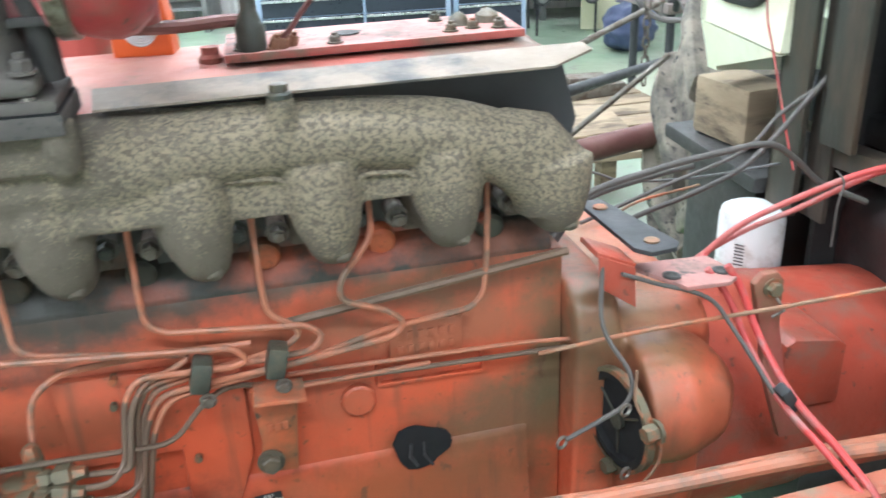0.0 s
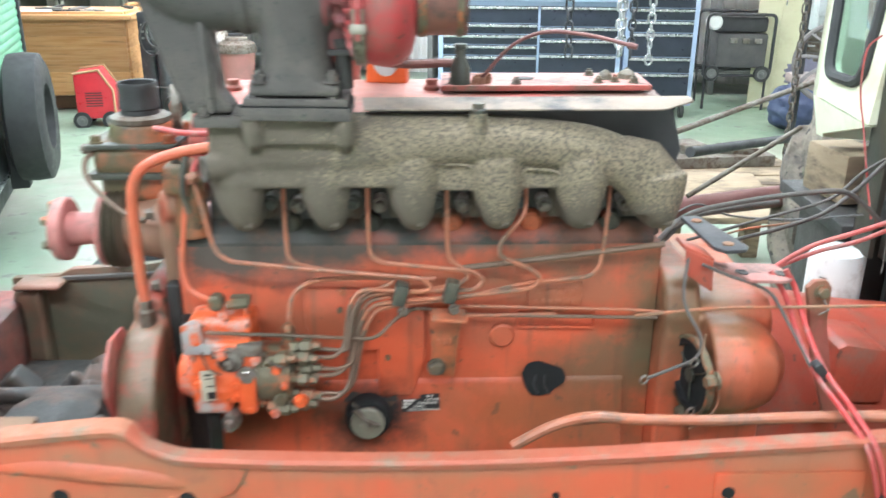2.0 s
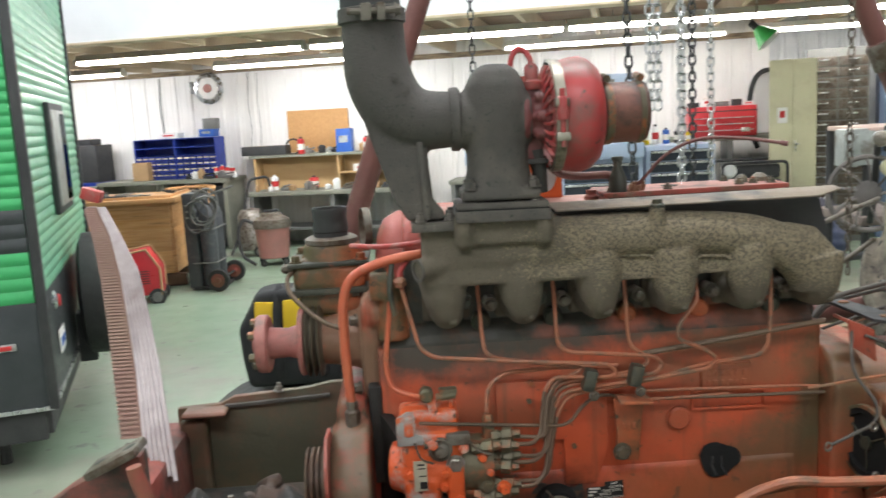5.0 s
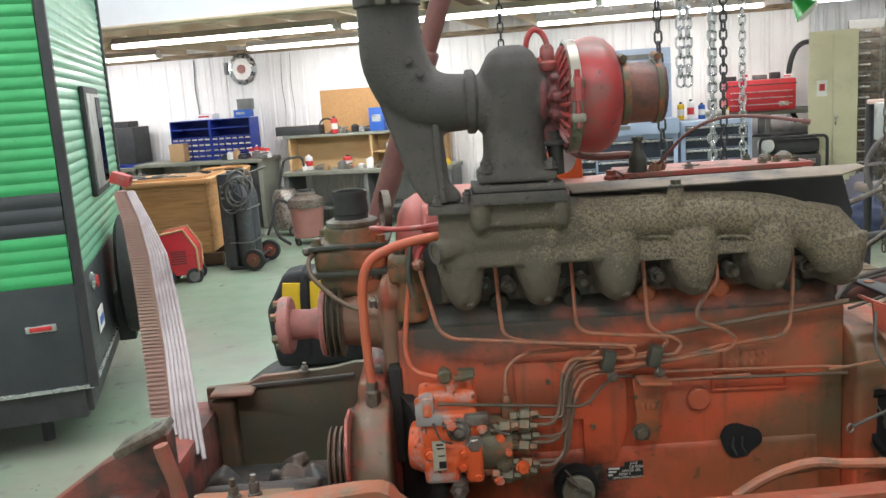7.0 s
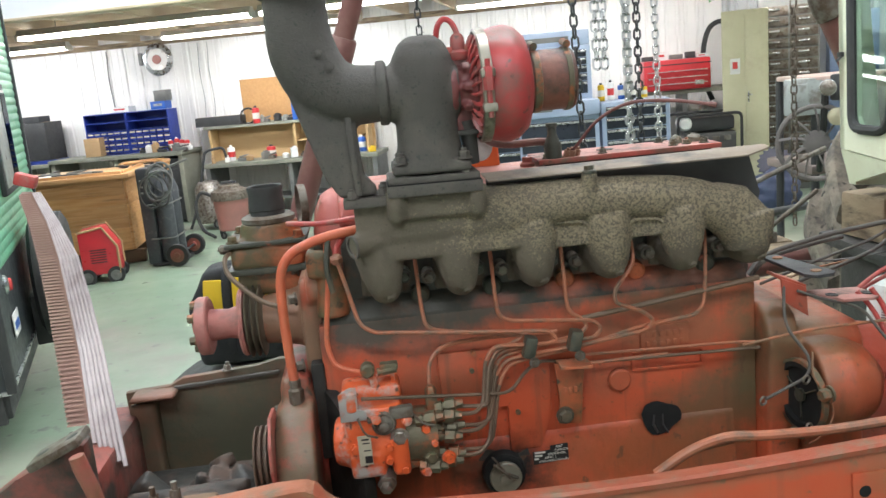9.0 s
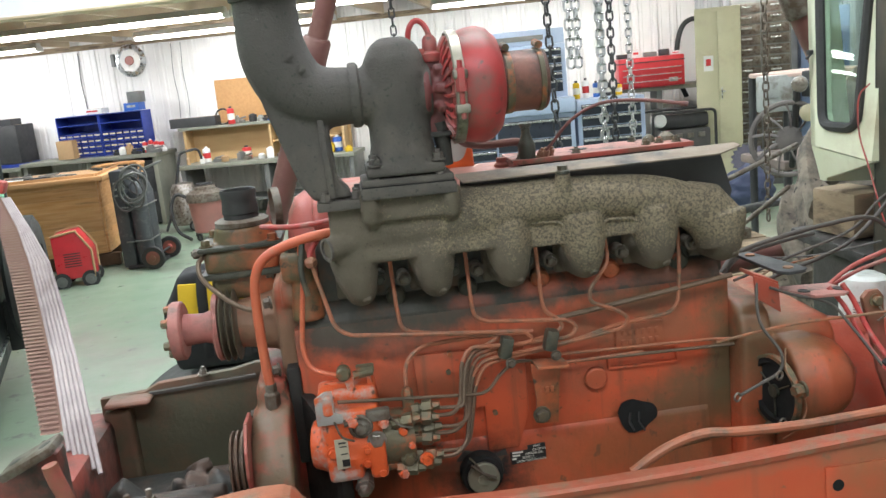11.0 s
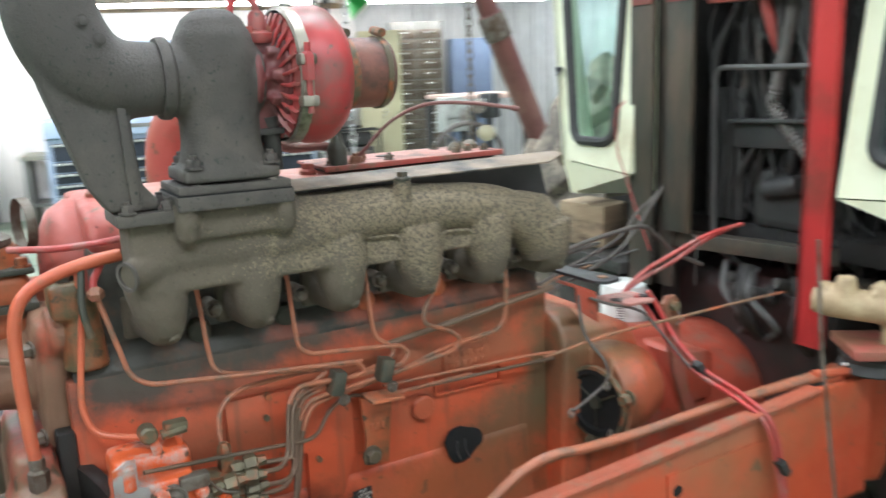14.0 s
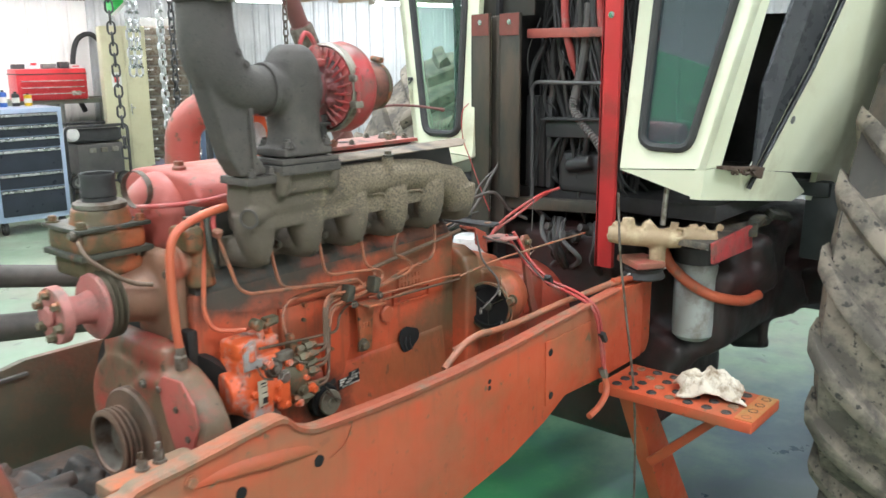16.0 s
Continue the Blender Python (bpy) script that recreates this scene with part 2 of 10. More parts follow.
def manifold_material():
    """Brown-grey cast iron under a tan bloom of scale that thins towards the front, pitted with dark specks."""
    mat = material("flaking_manifold_iron", (0.135, 0.110, 0.080), 0.85, second=(0.098, 0.081, 0.060), amount=0.8, scale=10, bump=0.6, bump_scale=230, rough_var=0.06)
    n, l = mat.node_tree.nodes, mat.node_tree.links
    bsdf = n["Principled BSDF"]
    old = bsdf.inputs["Base Color"].links[0].from_socket
    co = n.new("ShaderNodeTexCoord")

    def band(socket, lo, hi, a=0.0, b=1.0):
        r = n.new("ShaderNodeMapRange")
        r.inputs["From Min"].default_value, r.inputs["From Max"].default_value = lo, hi
        r.inputs["To Min"].default_value, r.inputs["To Max"].default_value = a, b
        l.new(socket, r.inputs["Value"])
        return r.outputs["Result"]

    def noise_at(scale, detail, rough):
        t = n.new("ShaderNodeTexNoise")
        t.inputs["Scale"].default_value, t.inputs["Detail"].default_value, t.inputs["Roughness"].default_value = scale, detail, rough
        l.new(co.outputs["Object"], t.inputs["Vector"])
        return t.outputs["Fac"]

    def total(*sockets):
        out = sockets[0]
        for extra in sockets[1:]:
            m = n.new("ShaderNodeMath")
            l.new(out, m.inputs[0])
            l.new(extra, m.inputs[1])
            out = m.outputs["Value"]
        return out

    def blend(fac, a, color):
        m = n.new("ShaderNodeMix")
        m.data_type = "RGBA"
        l.new(fac, m.inputs["Factor"])
        l.new(a, m.inputs["A"])
        m.inputs["B"].default_value = (*color, 1)
        return m.outputs["Result"]

    sep = n.new("ShaderNodeSeparateXYZ")
    l.new(co.outputs["Object"], sep.inputs["Vector"])
    along = band(sep.outputs["X"], 0.05, 0.34, -0.22, 0.08)
    high = band(sep.outputs["Z"], 1.285, 1.37, -0.26, 0.05)
    cover = total(noise_at(14, 6, 0.75), along, high)
    col = blend(band(cover, 0.42, 0.60, 0.0, 0.42), old, (0.20, 0.165, 0.11))
    flecks = total(noise_at(300, 4, 0.65), band(cover, 0.36, 0.60, -0.16, 0.06))
    col = blend(band(flecks, 0.49, 0.56, 0.0, 0.62), col, (0.30, 0.235, 0.15))
    pits = total(noise_at(210, 4, 0.6), band(cover, 0.40, 0.60, -0.10, 0.03))
    col = blend(band(pits, 0.53, 0.58, 0.0, 0.7), col, (0.07, 0.058, 0.043))
    l.new(col, bsdf.inputs["Base Color"])
    return mat


def stained(name, base, marks, axes_=("X", "Z"), grain=16.0, drips=0.0, drip_color=(0.10, 0.055, 0.032)):
    """A copy of a painted material with soft-edged stains and painted-in shade: each mark is two places, two half
    sizes, colour, strength.
    drips adds thin upright runs of old oil and small chips."""
    mat = base.copy()
    mat.name = name
    n, l = mat.node_tree.nodes, mat.node_tree.links
    bsdf = n["Principled BSDF"]
    col = bsdf.inputs["Base Color"].links[0].from_socket
    co, sep = n.new("ShaderNodeTexCoord"), n.new("ShaderNodeSeparateXYZ")
    l.new(co.outputs["Object"], sep.inputs["Vector"])
    tex = n.new("ShaderNodeTexNoise")
    tex.inputs["Scale"].default_value, tex.inputs["Detail"].default_value, tex.inputs["Roughness"].default_value = grain, 8, 0.68
    l.new(co.outputs["Object"], tex.inputs["Vector"])

    def calc(kind, a, b):
        m = n.new("ShaderNodeMath")
        m.operation = kind
        for s, v in zip(m.inputs, (a, b)):
            if isinstance(v, (int, float)):
                s.default_value = v
            else:
                l.new(v, s)
        return m.outputs["Value"]

    for x, z, w, h, color, strength in marks:
        dx = calc("DIVIDE", calc("SUBTRACT", sep.outputs[axes_[0]], x), w)
        dz = calc("DIVIDE", calc("SUBTRACT", sep.outputs[axes_[1]], z), h)
        d = calc("SQRT", calc("ADD", calc("MULTIPLY", dx, dx), calc("MULTIPLY", dz, dz)), 0.0)
        d = calc("ADD", d, calc("MULTIPLY", calc("SUBTRACT", tex.outputs["Fac"], 0.5), 2.2))
        r = n.new("ShaderNodeMapRange")
        r.inputs["From Min"].default_value, r.inputs["From Max"].default_value = 1.35, 0.40
        r.inputs["To Max"].default_value = strength
        l.new(d, r.inputs["Value"])
        m = n.new("ShaderNodeMix")
        m.data_type = "RGBA"
        l.new(r.outputs["Result"], m.inputs["Factor"])
        l.new(col, m.inputs["A"])
        m.inputs["B"].default_value = (*color, 1)
        col = m.outputs["Result"]
    for scale, lo, hi, share in (((55.0, 55.0, 3.5), 0.56, 0.74, drips), ((38.0, 38.0, 30.0), 0.66, 0.70, drips * 1.3)):
        if not drips:
            break
        mp = n.new("ShaderNodeMapping")
        mp.inputs["Scale"].default_value = scale
        l.new(co.outputs["Object"], mp.inputs["Vector"])
        t = n.new("ShaderNodeTexNoise")
        t.inputs["Scale"].default_value, t.inputs["Detail"].default_value = 1.0, 5.0
        l.new(mp.outputs["Vector"], t.inputs["Vector"])
        r = n.new("ShaderNodeMapRange")
        r.inputs["From Min"].default_value, r.inputs["From Max"].default_value, r.inputs["To Max"].default_value = lo, hi, min(1.0, share)
        l.new(t.outputs["Fac"], r.inputs["Value"])
        m = n.new("ShaderNodeMix")
        m.data_type = "RGBA"
        l.new(r.outputs["Result"], m.inputs["Factor"])
        l.new(col, m.inputs["A"])
        m.inputs["B"].default_value = (*drip_color, 1)
        col = m.outputs["Result"]
    l.new(col, bsdf.inputs["Base Color"])
    return mat


ORANGE = material("orange_engine_paint", (0.53, 0.080, 0.028), 0.45, second=(0.47, 0.088, 0.038), amount=0.9, scale=9, dirt=(0.36, 0.090, 0.042), dirt_amount=0.42, dirt_scale=5, speck=(0.20, 0.065, 0.03), speck_scale=85, speck_amount=0.1, bump=0.2, bump_scale=60)
ORANGE_GRIMY = material("grimy_engine_paint", (0.52, 0.09, 0.028), 0.5, second=(0.30, 0.09, 0.035), dirt=(0.085, 0.065, 0.03), dirt_amount=0.62, dirt_scale=4.5, speck=(0.05, 0.035, 0.02), speck_scale=50, speck_amount=0.2, bump=0.35, bump_scale=55)
RAIL_PAINT = material("faded_orange_frame_paint", (0.47, 0.070, 0.026), 0.46, second=(0.46, 0.09, 0.036), dirt=(0.30, 0.10, 0.045), dirt_amount=0.30, dirt_scale=3, speck=(0.15, 0.09, 0.05), speck_scale=35, speck_amount=0.1, bump=0.12, bump_scale=40)
TAN_DIRT = material("dried_mud_on_paint", (0.25, 0.14, 0.085), 0.85, second=(0.17, 0.11, 0.065), dirt=(0.45, 0.12, 0.05), dirt_amount=0.35, dirt_scale=14, bump=0.5, bump_scale=70)
GREASY = material("greasy_black_iron", (0.055, 0.055, 0.04), 0.5, second=(0.03, 0.032, 0.024), dirt=(0.12, 0.09, 0.055), dirt_amount=0.3, dirt_scale=12, speck=(0.25, 0.06, 0.03), speck_scale=30, speck_amount=0.1, bump=0.5, bump_scale=60)
SOOT = material("sooty_cast_iron", (0.084, 0.073, 0.064), 0.72, second=(0.058, 0.052, 0.047), amount=0.8, scale=9, dirt=(0.105, 0.090, 0.075), dirt_amount=0.3, dirt_scale=6, speck=(0.04, 0.04, 0.036), speck_scale=150, speck_amount=0.2, bump=0.5, bump_scale=260, rough_var=0.06)
MANIFOLD = manifold_material()
# Oil and grease, and a broad mark at (0.52, 0.92) dulling the lower rear.
BLOCK_PAINT = stained("oil_streaked_block_paint", ORANGE, (
    (0.60, 1.01, 0.11, 0.07, (0.13, 0.085, 0.045), 0.85), (0.665, 1.08, 0.045, 0.16, (0.10, 0.085, 0.045), 0.9), (0.53, 1.15, 0.14, 0.035, (0.24, 0.10, 0.05), 0.7),
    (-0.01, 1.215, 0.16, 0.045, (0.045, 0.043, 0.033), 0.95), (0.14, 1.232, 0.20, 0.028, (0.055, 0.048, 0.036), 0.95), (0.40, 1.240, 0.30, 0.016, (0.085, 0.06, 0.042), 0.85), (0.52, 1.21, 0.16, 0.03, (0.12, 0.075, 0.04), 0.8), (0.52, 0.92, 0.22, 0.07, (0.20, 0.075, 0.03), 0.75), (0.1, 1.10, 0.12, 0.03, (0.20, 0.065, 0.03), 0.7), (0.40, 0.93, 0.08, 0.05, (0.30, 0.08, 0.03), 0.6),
    (0.188, 0.930, 0.075, 0.062, (0.012, 0.012, 0.011), 1.0), (0.02, 0.95, 0.10, 0.05, (0.14, 0.06, 0.03), 0.8), (0.29, 1.17, 0.13, 0.02, (0.26, 0.10, 0.05), 0.7)), drips=0.55)
BLACK_STEEL = material("black_sooted_steel", (0.028, 0.028, 0.03), 0.6, second=(0.045, 0.045, 0.045), bump=0.15)
TURBO_RED = material("red_turbo_paint", (0.43, 0.042, 0.045), 0.40, second=(0.34, 0.045, 0.045), amount=0.9, scale=10, dirt=(0.20, 0.085, 0.07), dirt_amount=0.36, dirt_scale=12, speck=(0.10, 0.05, 0.04), speck_scale=60, speck_amount=0.12, bump=0.12)
COVER_RED = material("dusty_red_paint", (0.36, 0.07, 0.055), 0.5, second=(0.40, 0.105, 0.08), amount=0.9, scale=7, dirt=(0.19, 0.12, 0.085), dirt_amount=0.3, dirt_scale=9, speck=(0.12, 0.08, 0.05), speck_scale=40, speck_amount=0.18, bump=0.2)
RUST_RED = material("rusty_red_paint", (0.34, 0.07, 0.055), 0.55, second=(0.26, 0.085, 0.065), dirt=(0.20, 0.09, 0.05), dirt_amount=0.5, dirt_scale=9, bump=0.3)
MAROON = material("maroon_pipe_paint", (0.17, 0.065, 0.055), 0.5, second=(0.13, 0.05, 0.045), dirt=(0.2, 0.1, 0.08), dirt_amount=0.3, bump=0.12)
BRIGHT_RED = material("bright_red_paint", (0.60, 0.035, 0.045), 0.35, second=(0.5, 0.03, 0.04), bump=0.05)
STEEL = material("worn_bare_steel", (0.40, 0.38, 0.35), 0.42, 0.85, second=(0.25, 0.22, 0.19), dirt=(0.12, 0.09, 0.06), dirt_amount=0.35, dirt_scale=30, bump=0.2)
DULL_STEEL = material("dull_dirty_steel", (0.20, 0.18, 0.15), 0.6, 0.5, second=(0.13, 0.11, 0.09), dirt=(0.09, 0.06, 0.04), dirt_amount=0.4, dirt_scale=25, bump=0.3)
CHROME = material("bright_galvanised_steel", (0.62, 0.63, 0.64), 0.28, 0.95, second=(0.5, 0.5, 0.5), bump=0.05)
CLAMP_STEEL = material("oily_clamp_steel", (0.40, 0.37, 0.32), 0.4, 0.75, second=(0.26, 0.23, 0.18), amount=0.9, scale=18, dirt=(0.10, 0.07, 0.05), dirt_amount=0.25, dirt_scale=25, bump=0.1)
FITTING = material("greasy_plated_fittings", (0.15, 0.13, 0.08), 0.5, 0.35, second=(0.085, 0.072, 0.046), dirt=(0.35, 0.10, 0.04), dirt_amount=0.3, dirt_scale=40, bump=0.3)
PUMP_PAINT = material("chipped_orange_pump", (0.66, 0.115, 0.03), 0.42, second=(0.55, 0.08, 0.02), dirt=(0.36, 0.33, 0.30), dirt_amount=0.34, dirt_scale=22, speck=(0.10, 0.05, 0.03), speck_scale=70, speck_amount=0.2, bump=0.3)
LINE_PAINT = material("orange_painted_line", (0.42, 0.12, 0.055), 0.5, second=(0.30, 0.13, 0.075), amount=0.9, scale=25, dirt=(0.16, 0.10, 0.065), dirt_amount=0.35, dirt_scale=30, bump=0.1)
PIPE_ORANGE = material("orange_painted_pipe", (0.46, 0.085, 0.04), 0.42, second=(0.50, 0.13, 0.06), dirt=(0.25, 0.12, 0.07), dirt_amount=0.25, dirt_scale=14, bump=0.1)
DARK_LINE = material("bare_dark_line", (0.11, 0.085, 0.06), 0.5, 0.3, second=(0.2, 0.11, 0.07), bump=0.1)
RUBBER = material("black_rubber", (0.022, 0.022, 0.022), 0.65, second=(0.035, 0.034, 0.032), bump=0.15)
RUBBER_DUSTY = material("dusty_tyre_rubber", (0.085, 0.074, 0.062), 0.92, second=(0.135, 0.117, 0.096), amount=0.9, scale=12, dirt=(0.26, 0.22, 0.172), dirt_amount=0.5, dirt_scale=9, speck=(0.05, 0.045, 0.04), speck_scale=45, speck_amount=0.25, bump=0.7, bump_scale=40)
HOSE_GREY = material("grey_cable_sheath", (0.075, 0.073, 0.072), 0.6, second=(0.11, 0.105, 0.10), bump=0.1)
HOSE_RED = material("red_hose", (0.42, 0.038, 0.034), 0.45, second=(0.34, 0.07, 0.06), dirt=(0.3, 0.14, 0.12), dirt_amount=0.3, dirt_scale=20, bump=0.1)
CREAM = material("cream_cab_paint", (0.72, 0.74, 0.56), 0.38, second=(0.68, 0.69, 0.50), dirt=(0.55, 0.52, 0.36), dirt_amount=0.18, dirt_scale=4, bump=0.04)
CAB_DARK = material("dark_cab_panel", (0.034, 0.032, 0.026), 0.6, second=(0.055, 0.047, 0.036), amount=0.9, scale=4, dirt=(0.085, 0.065, 0.045), dirt_amount=0.3, dirt_scale=7, bump=0.2, stretch=(1, 1, 0.35))
# Real grime, and shade put into the colour at gaps and holes.
BLACK_GRIME_SHADE = material("black_grime_and_shade", (0.022, 0.021, 0.02), 0.6, second=(0.04, 0.036, 0.032), dirt=(0.075, 0.06, 0.05), dirt_amount=0.25, bump=0.35)
PALE_PAINT = material("white_sheet_metal", (0.84, 0.81, 0.78), 0.4, second=(0.81, 0.78, 0.75), bump=0.02)
HEADER_WHITE = material("white_header_lining", (0.80, 0.81, 0.83), 0.5, second=(0.77, 0.78, 0.80), bump=0.03)
GREY_PANEL = material("galvanised_wall_sheet", (0.50, 0.51, 0.51), 0.45, 0.2, second=(0.44, 0.45, 0.45), bump=0.04)
JOIST = material("pale_joist_timber", (0.66, 0.55, 0.40), 0.7, second=(0.58, 0.45, 0.30), stretch=(1, 0.1, 1), bump=0.15)
DECK = material("brown_deck_boards", (0.24, 0.15, 0.085), 0.8, second=(0.17, 0.10, 0.055), stretch=(0.15, 1, 1), bump=0.2)
PINE = material("varnished_pine", (0.68, 0.39, 0.18), 0.42, second=(0.56, 0.28, 0.10), scale=10, stretch=(0.25, 1, 4), dirt=(0.25, 0.12, 0.05), dirt_amount=0.12, dirt_scale=8, bump=0.1, per_object=0.12)
PINE_TOP = material("worn_bench_top", (0.60, 0.36, 0.17), 0.45, second=(0.50, 0.27, 0.11), scale=8, stretch=(0.2, 2, 1), bump=0.1)
PLYWOOD = material("tan_plywood", (0.55, 0.37, 0.18), 0.6, second=(0.48, 0.31, 0.14), scale=5, stretch=(0.3, 1, 2), bump=0.05)
DARK_WOOD = material("dark_stained_skid", (0.12, 0.06, 0.03), 0.6, second=(0.08, 0.04, 0.02), bump=0.2)
OLD_WOOD = material("dirty_wood_block", (0.33, 0.25, 0.16), 0.85, second=(0.22, 0.16, 0.10), stretch=(0.4, 1, 3), dirt=(0.10, 0.07, 0.045), dirt_amount=0.35, dirt_scale=9, bump=0.4, bump_scale=30)
CORK = material("cork_board", (0.52, 0.29, 0.12), 0.8, second=(0.45, 0.24, 0.10), scale=30, bump=0.1)
BLUE_BIN = material("blue_steel_rack", (0.02, 0.045, 0.30), 0.4, second=(0.018, 0.04, 0.24), bump=0.03)
CHEST_BLUE = material("pale_blue_chest", (0.36, 0.44, 0.58), 0.35, second=(0.33, 0.41, 0.55), bump=0.02)
DRAWER_DARK = material("dark_drawer_fronts", (0.018, 0.024, 0.035), 0.35, second=(0.025, 0.03, 0.045), bump=0.02)
CABINET_TAN = material("tan_steel_cabinet", (0.55, 0.53, 0.36), 0.45, second=(0.52, 0.50, 0.33), dirt=(0.45, 0.41, 0.28), dirt_amount=0.15, bump=0.03)
GREY_STEEL = material("grey_steel", (0.20, 0.20, 0.19), 0.5, 0.3, second=(0.15, 0.15, 0.14), bump=0.1)
BENCH_GREY = material("grey_green_bench", (0.25, 0.25, 0.20), 0.6, second=(0.20, 0.20, 0.16), bump=0.1)
GREEN_BRIGHT = material("bright_green_siding", (0.045, 0.40, 0.13), 0.36, second=(0.04, 0.34, 0.11), coat=0.15, bump=0.02)
GREEN_PALE = material("pale_green_siding", (0.19, 0.485, 0.30), 0.38, second=(0.17, 0.44, 0.275), coat=0.1, bump=0.02)
TREAD_PLATE = material("dark_grey_plastic_skirt", (0.032, 0.037, 0.040), 0.42, second=(0.045, 0.05, 0.053), bump=0.2, bump_scale=25)
YELLOW = material("yellow_bag_cloth", (0.75, 0.50, 0.02), 0.8, second=(0.65, 0.42, 0.02), bump=0.3, bump_scale=300)
BLACK_CLOTH = material("black_bag_cloth", (0.015, 0.015, 0.016), 0.85, second=(0.025, 0.025, 0.027), bump=0.3, bump_scale=250)
WHITE_CLOTH = material("oily_white_rag", (0.66, 0.60, 0.50), 0.95, second=(0.52, 0.45, 0.35), amount=0.9, scale=14, dirt=(0.22, 0.16, 0.10), dirt_amount=0.35, dirt_scale=22, bump=0.4, bump_scale=120)
WHITE_PLASTIC = material("white_filter_can", (0.72, 0.74, 0.72), 0.35, second=(0.66, 0.68, 0.66), dirt=(0.35, 0.32, 0.27), dirt_amount=0.28, dirt_scale=12, bump=0.03)
GREY_CAN = material("grey_filter_can", (0.40, 0.42, 0.40), 0.35, second=(0.34, 0.36, 0.34), dirt=(0.2, 0.18, 0.15), dirt_amount=0.3, dirt_scale=10, bump=0.05)
BRASS = material("oily_brass_valve", (0.36, 0.26, 0.15), 0.6, 0.05, second=(0.22, 0.15, 0.085), dirt=(0.46, 0.36, 0.22), dirt_amount=0.3, dirt_scale=20, bump=0.25)
FIN_BROWN = material("brown_cooler_fins", (0.22, 0.12, 0.095), 0.65, 0.2, second=(0.24, 0.15, 0.11), bump=0.1)
FIN_PALE = material("pale_cooler_tubes", (0.48, 0.42, 0.42), 0.6, 0.1, second=(0.24, 0.19, 0.19), bump=0.05)
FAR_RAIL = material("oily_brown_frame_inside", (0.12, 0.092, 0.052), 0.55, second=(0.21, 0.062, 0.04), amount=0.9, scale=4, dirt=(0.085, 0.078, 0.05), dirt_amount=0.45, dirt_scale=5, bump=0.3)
PAPER = material("white_paper", (0.75, 0.75, 0.73), 0.7, second=(0.7, 0.7, 0.68), bump=0.02)
CARD = material("cardboard", (0.45, 0.29, 0.15), 0.8, second=(0.38, 0.24, 0.12), bump=0.05)
LABEL_BLACK = material("black_decal", (0.015, 0.015, 0.015), 0.5, second=(0.02, 0.02, 0.02), bump=0.0)
LABEL_WHITE = material("pale_decal_ink", (0.70, 0.68, 0.62), 0.6, second=(0.6, 0.58, 0.52), bump=0.0)
LABEL_RED = material("red_label", (0.55, 0.03, 0.03), 0.5, second=(0.5, 0.03, 0.03), bump=0.0)
LABEL_BLUE = material("blue_label", (0.03, 0.12, 0.45), 0.5, second=(0.03, 0.1, 0.4), bump=0.0)
PINK_PLASTIC = material("faded_pink_drum", (0.40, 0.17, 0.145), 0.5, second=(0.32, 0.15, 0.13), bump=0.05)
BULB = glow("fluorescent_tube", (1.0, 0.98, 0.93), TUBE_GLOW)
def hazed_glass(name, tint, gloss):
    """Interior shade and pale haze put into the pane: part mirror, part tinted see-through."""
    mat = bpy.data.materials.new(name)
    mat.use_nodes = True
    nt = mat.node_tree
    nt.nodes.clear()
    out, mx, tr, gl = (nt.nodes.new(k) for k in ("ShaderNodeOutputMaterial", "ShaderNodeMixShader", "ShaderNodeBsdfTransparent", "ShaderNodeBsdfGlossy"))
    tr.inputs["Color"].default_value = (*tint, 1)
    gl.inputs["Color"].default_value = (0.85, 0.95, 1.0, 1)
    gl.inputs["Roughness"].default_value = 0.03
    mx.inputs["Fac"].default_value = gloss
    nt.links.new(tr.outputs["BSDF"], mx.inputs[1])
    nt.links.new(gl.outputs["BSDF"], mx.inputs[2])
    pale_haze, haze_mix = nt.nodes.new("ShaderNodeBsdfDiffuse"), nt.nodes.new("ShaderNodeMixShader")
    pale_haze.inputs["Color"].default_value = (0.42, 0.50, 0.54, 1)
    haze_mix.inputs["Fac"].default_value = 0.09
    nt.links.new(mx.outputs["Shader"], haze_mix.inputs[1])
    nt.links.new(pale_haze.outputs["BSDF"], haze_mix.inputs[2])
    nt.links.new(haze_mix.outputs["Shader"], out.inputs["Surface"])
    return mat


# Near pane's darker glass, tinted for the shade inside the cab.
DUSKY_GLASS = hazed_glass("dusky_cab_glass", (0.34, 0.42, 0.42), 0.13)
CAB_GLASS = glass("green_tinted_glass", (0.66, 0.84, 0.78))
RV_GLASS = glass("dark_rv_glass", (0.12, 0.14, 0.15))
HOSE_BROWN = material("dusty_brown_cable", (0.11, 0.095, 0.082), 0.7, second=(0.06, 0.053, 0.048), amount=0.9, scale=14, bump=0.15)
# Oil streaks, and a broad mark at (0.86, 1.04) that dulls the bell's side.
BELL_PAINT = stained("oil_streaked_bell_paint", ORANGE, ((0.70, 1.12, 0.06, 0.12, (0.10, 0.085, 0.045), 0.9), (0.775, 1.13, 0.06, 0.03, (0.17, 0.13, 0.06), 0.85), (0.74, 1.0, 0.04, 0.10, (0.16, 0.10, 0.05), 0.7), (1.0, 1.08, 0.14, 0.035, (0.22, 0.10, 0.075), 0.8), (0.86, 1.04, 0.20, 0.12, (0.26, 0.075, 0.035), 0.75)), drips=0.5)
LIP_PAINT = material("orange_lip_with_dirt", (0.36, 0.066, 0.030), 0.6, second=(0.27, 0.095, 0.052), amount=0.9, scale=9, dirt=(0.20, 0.125, 0.08), dirt_amount=0.3, dirt_scale=16, bump=0.35, bump_scale=70)
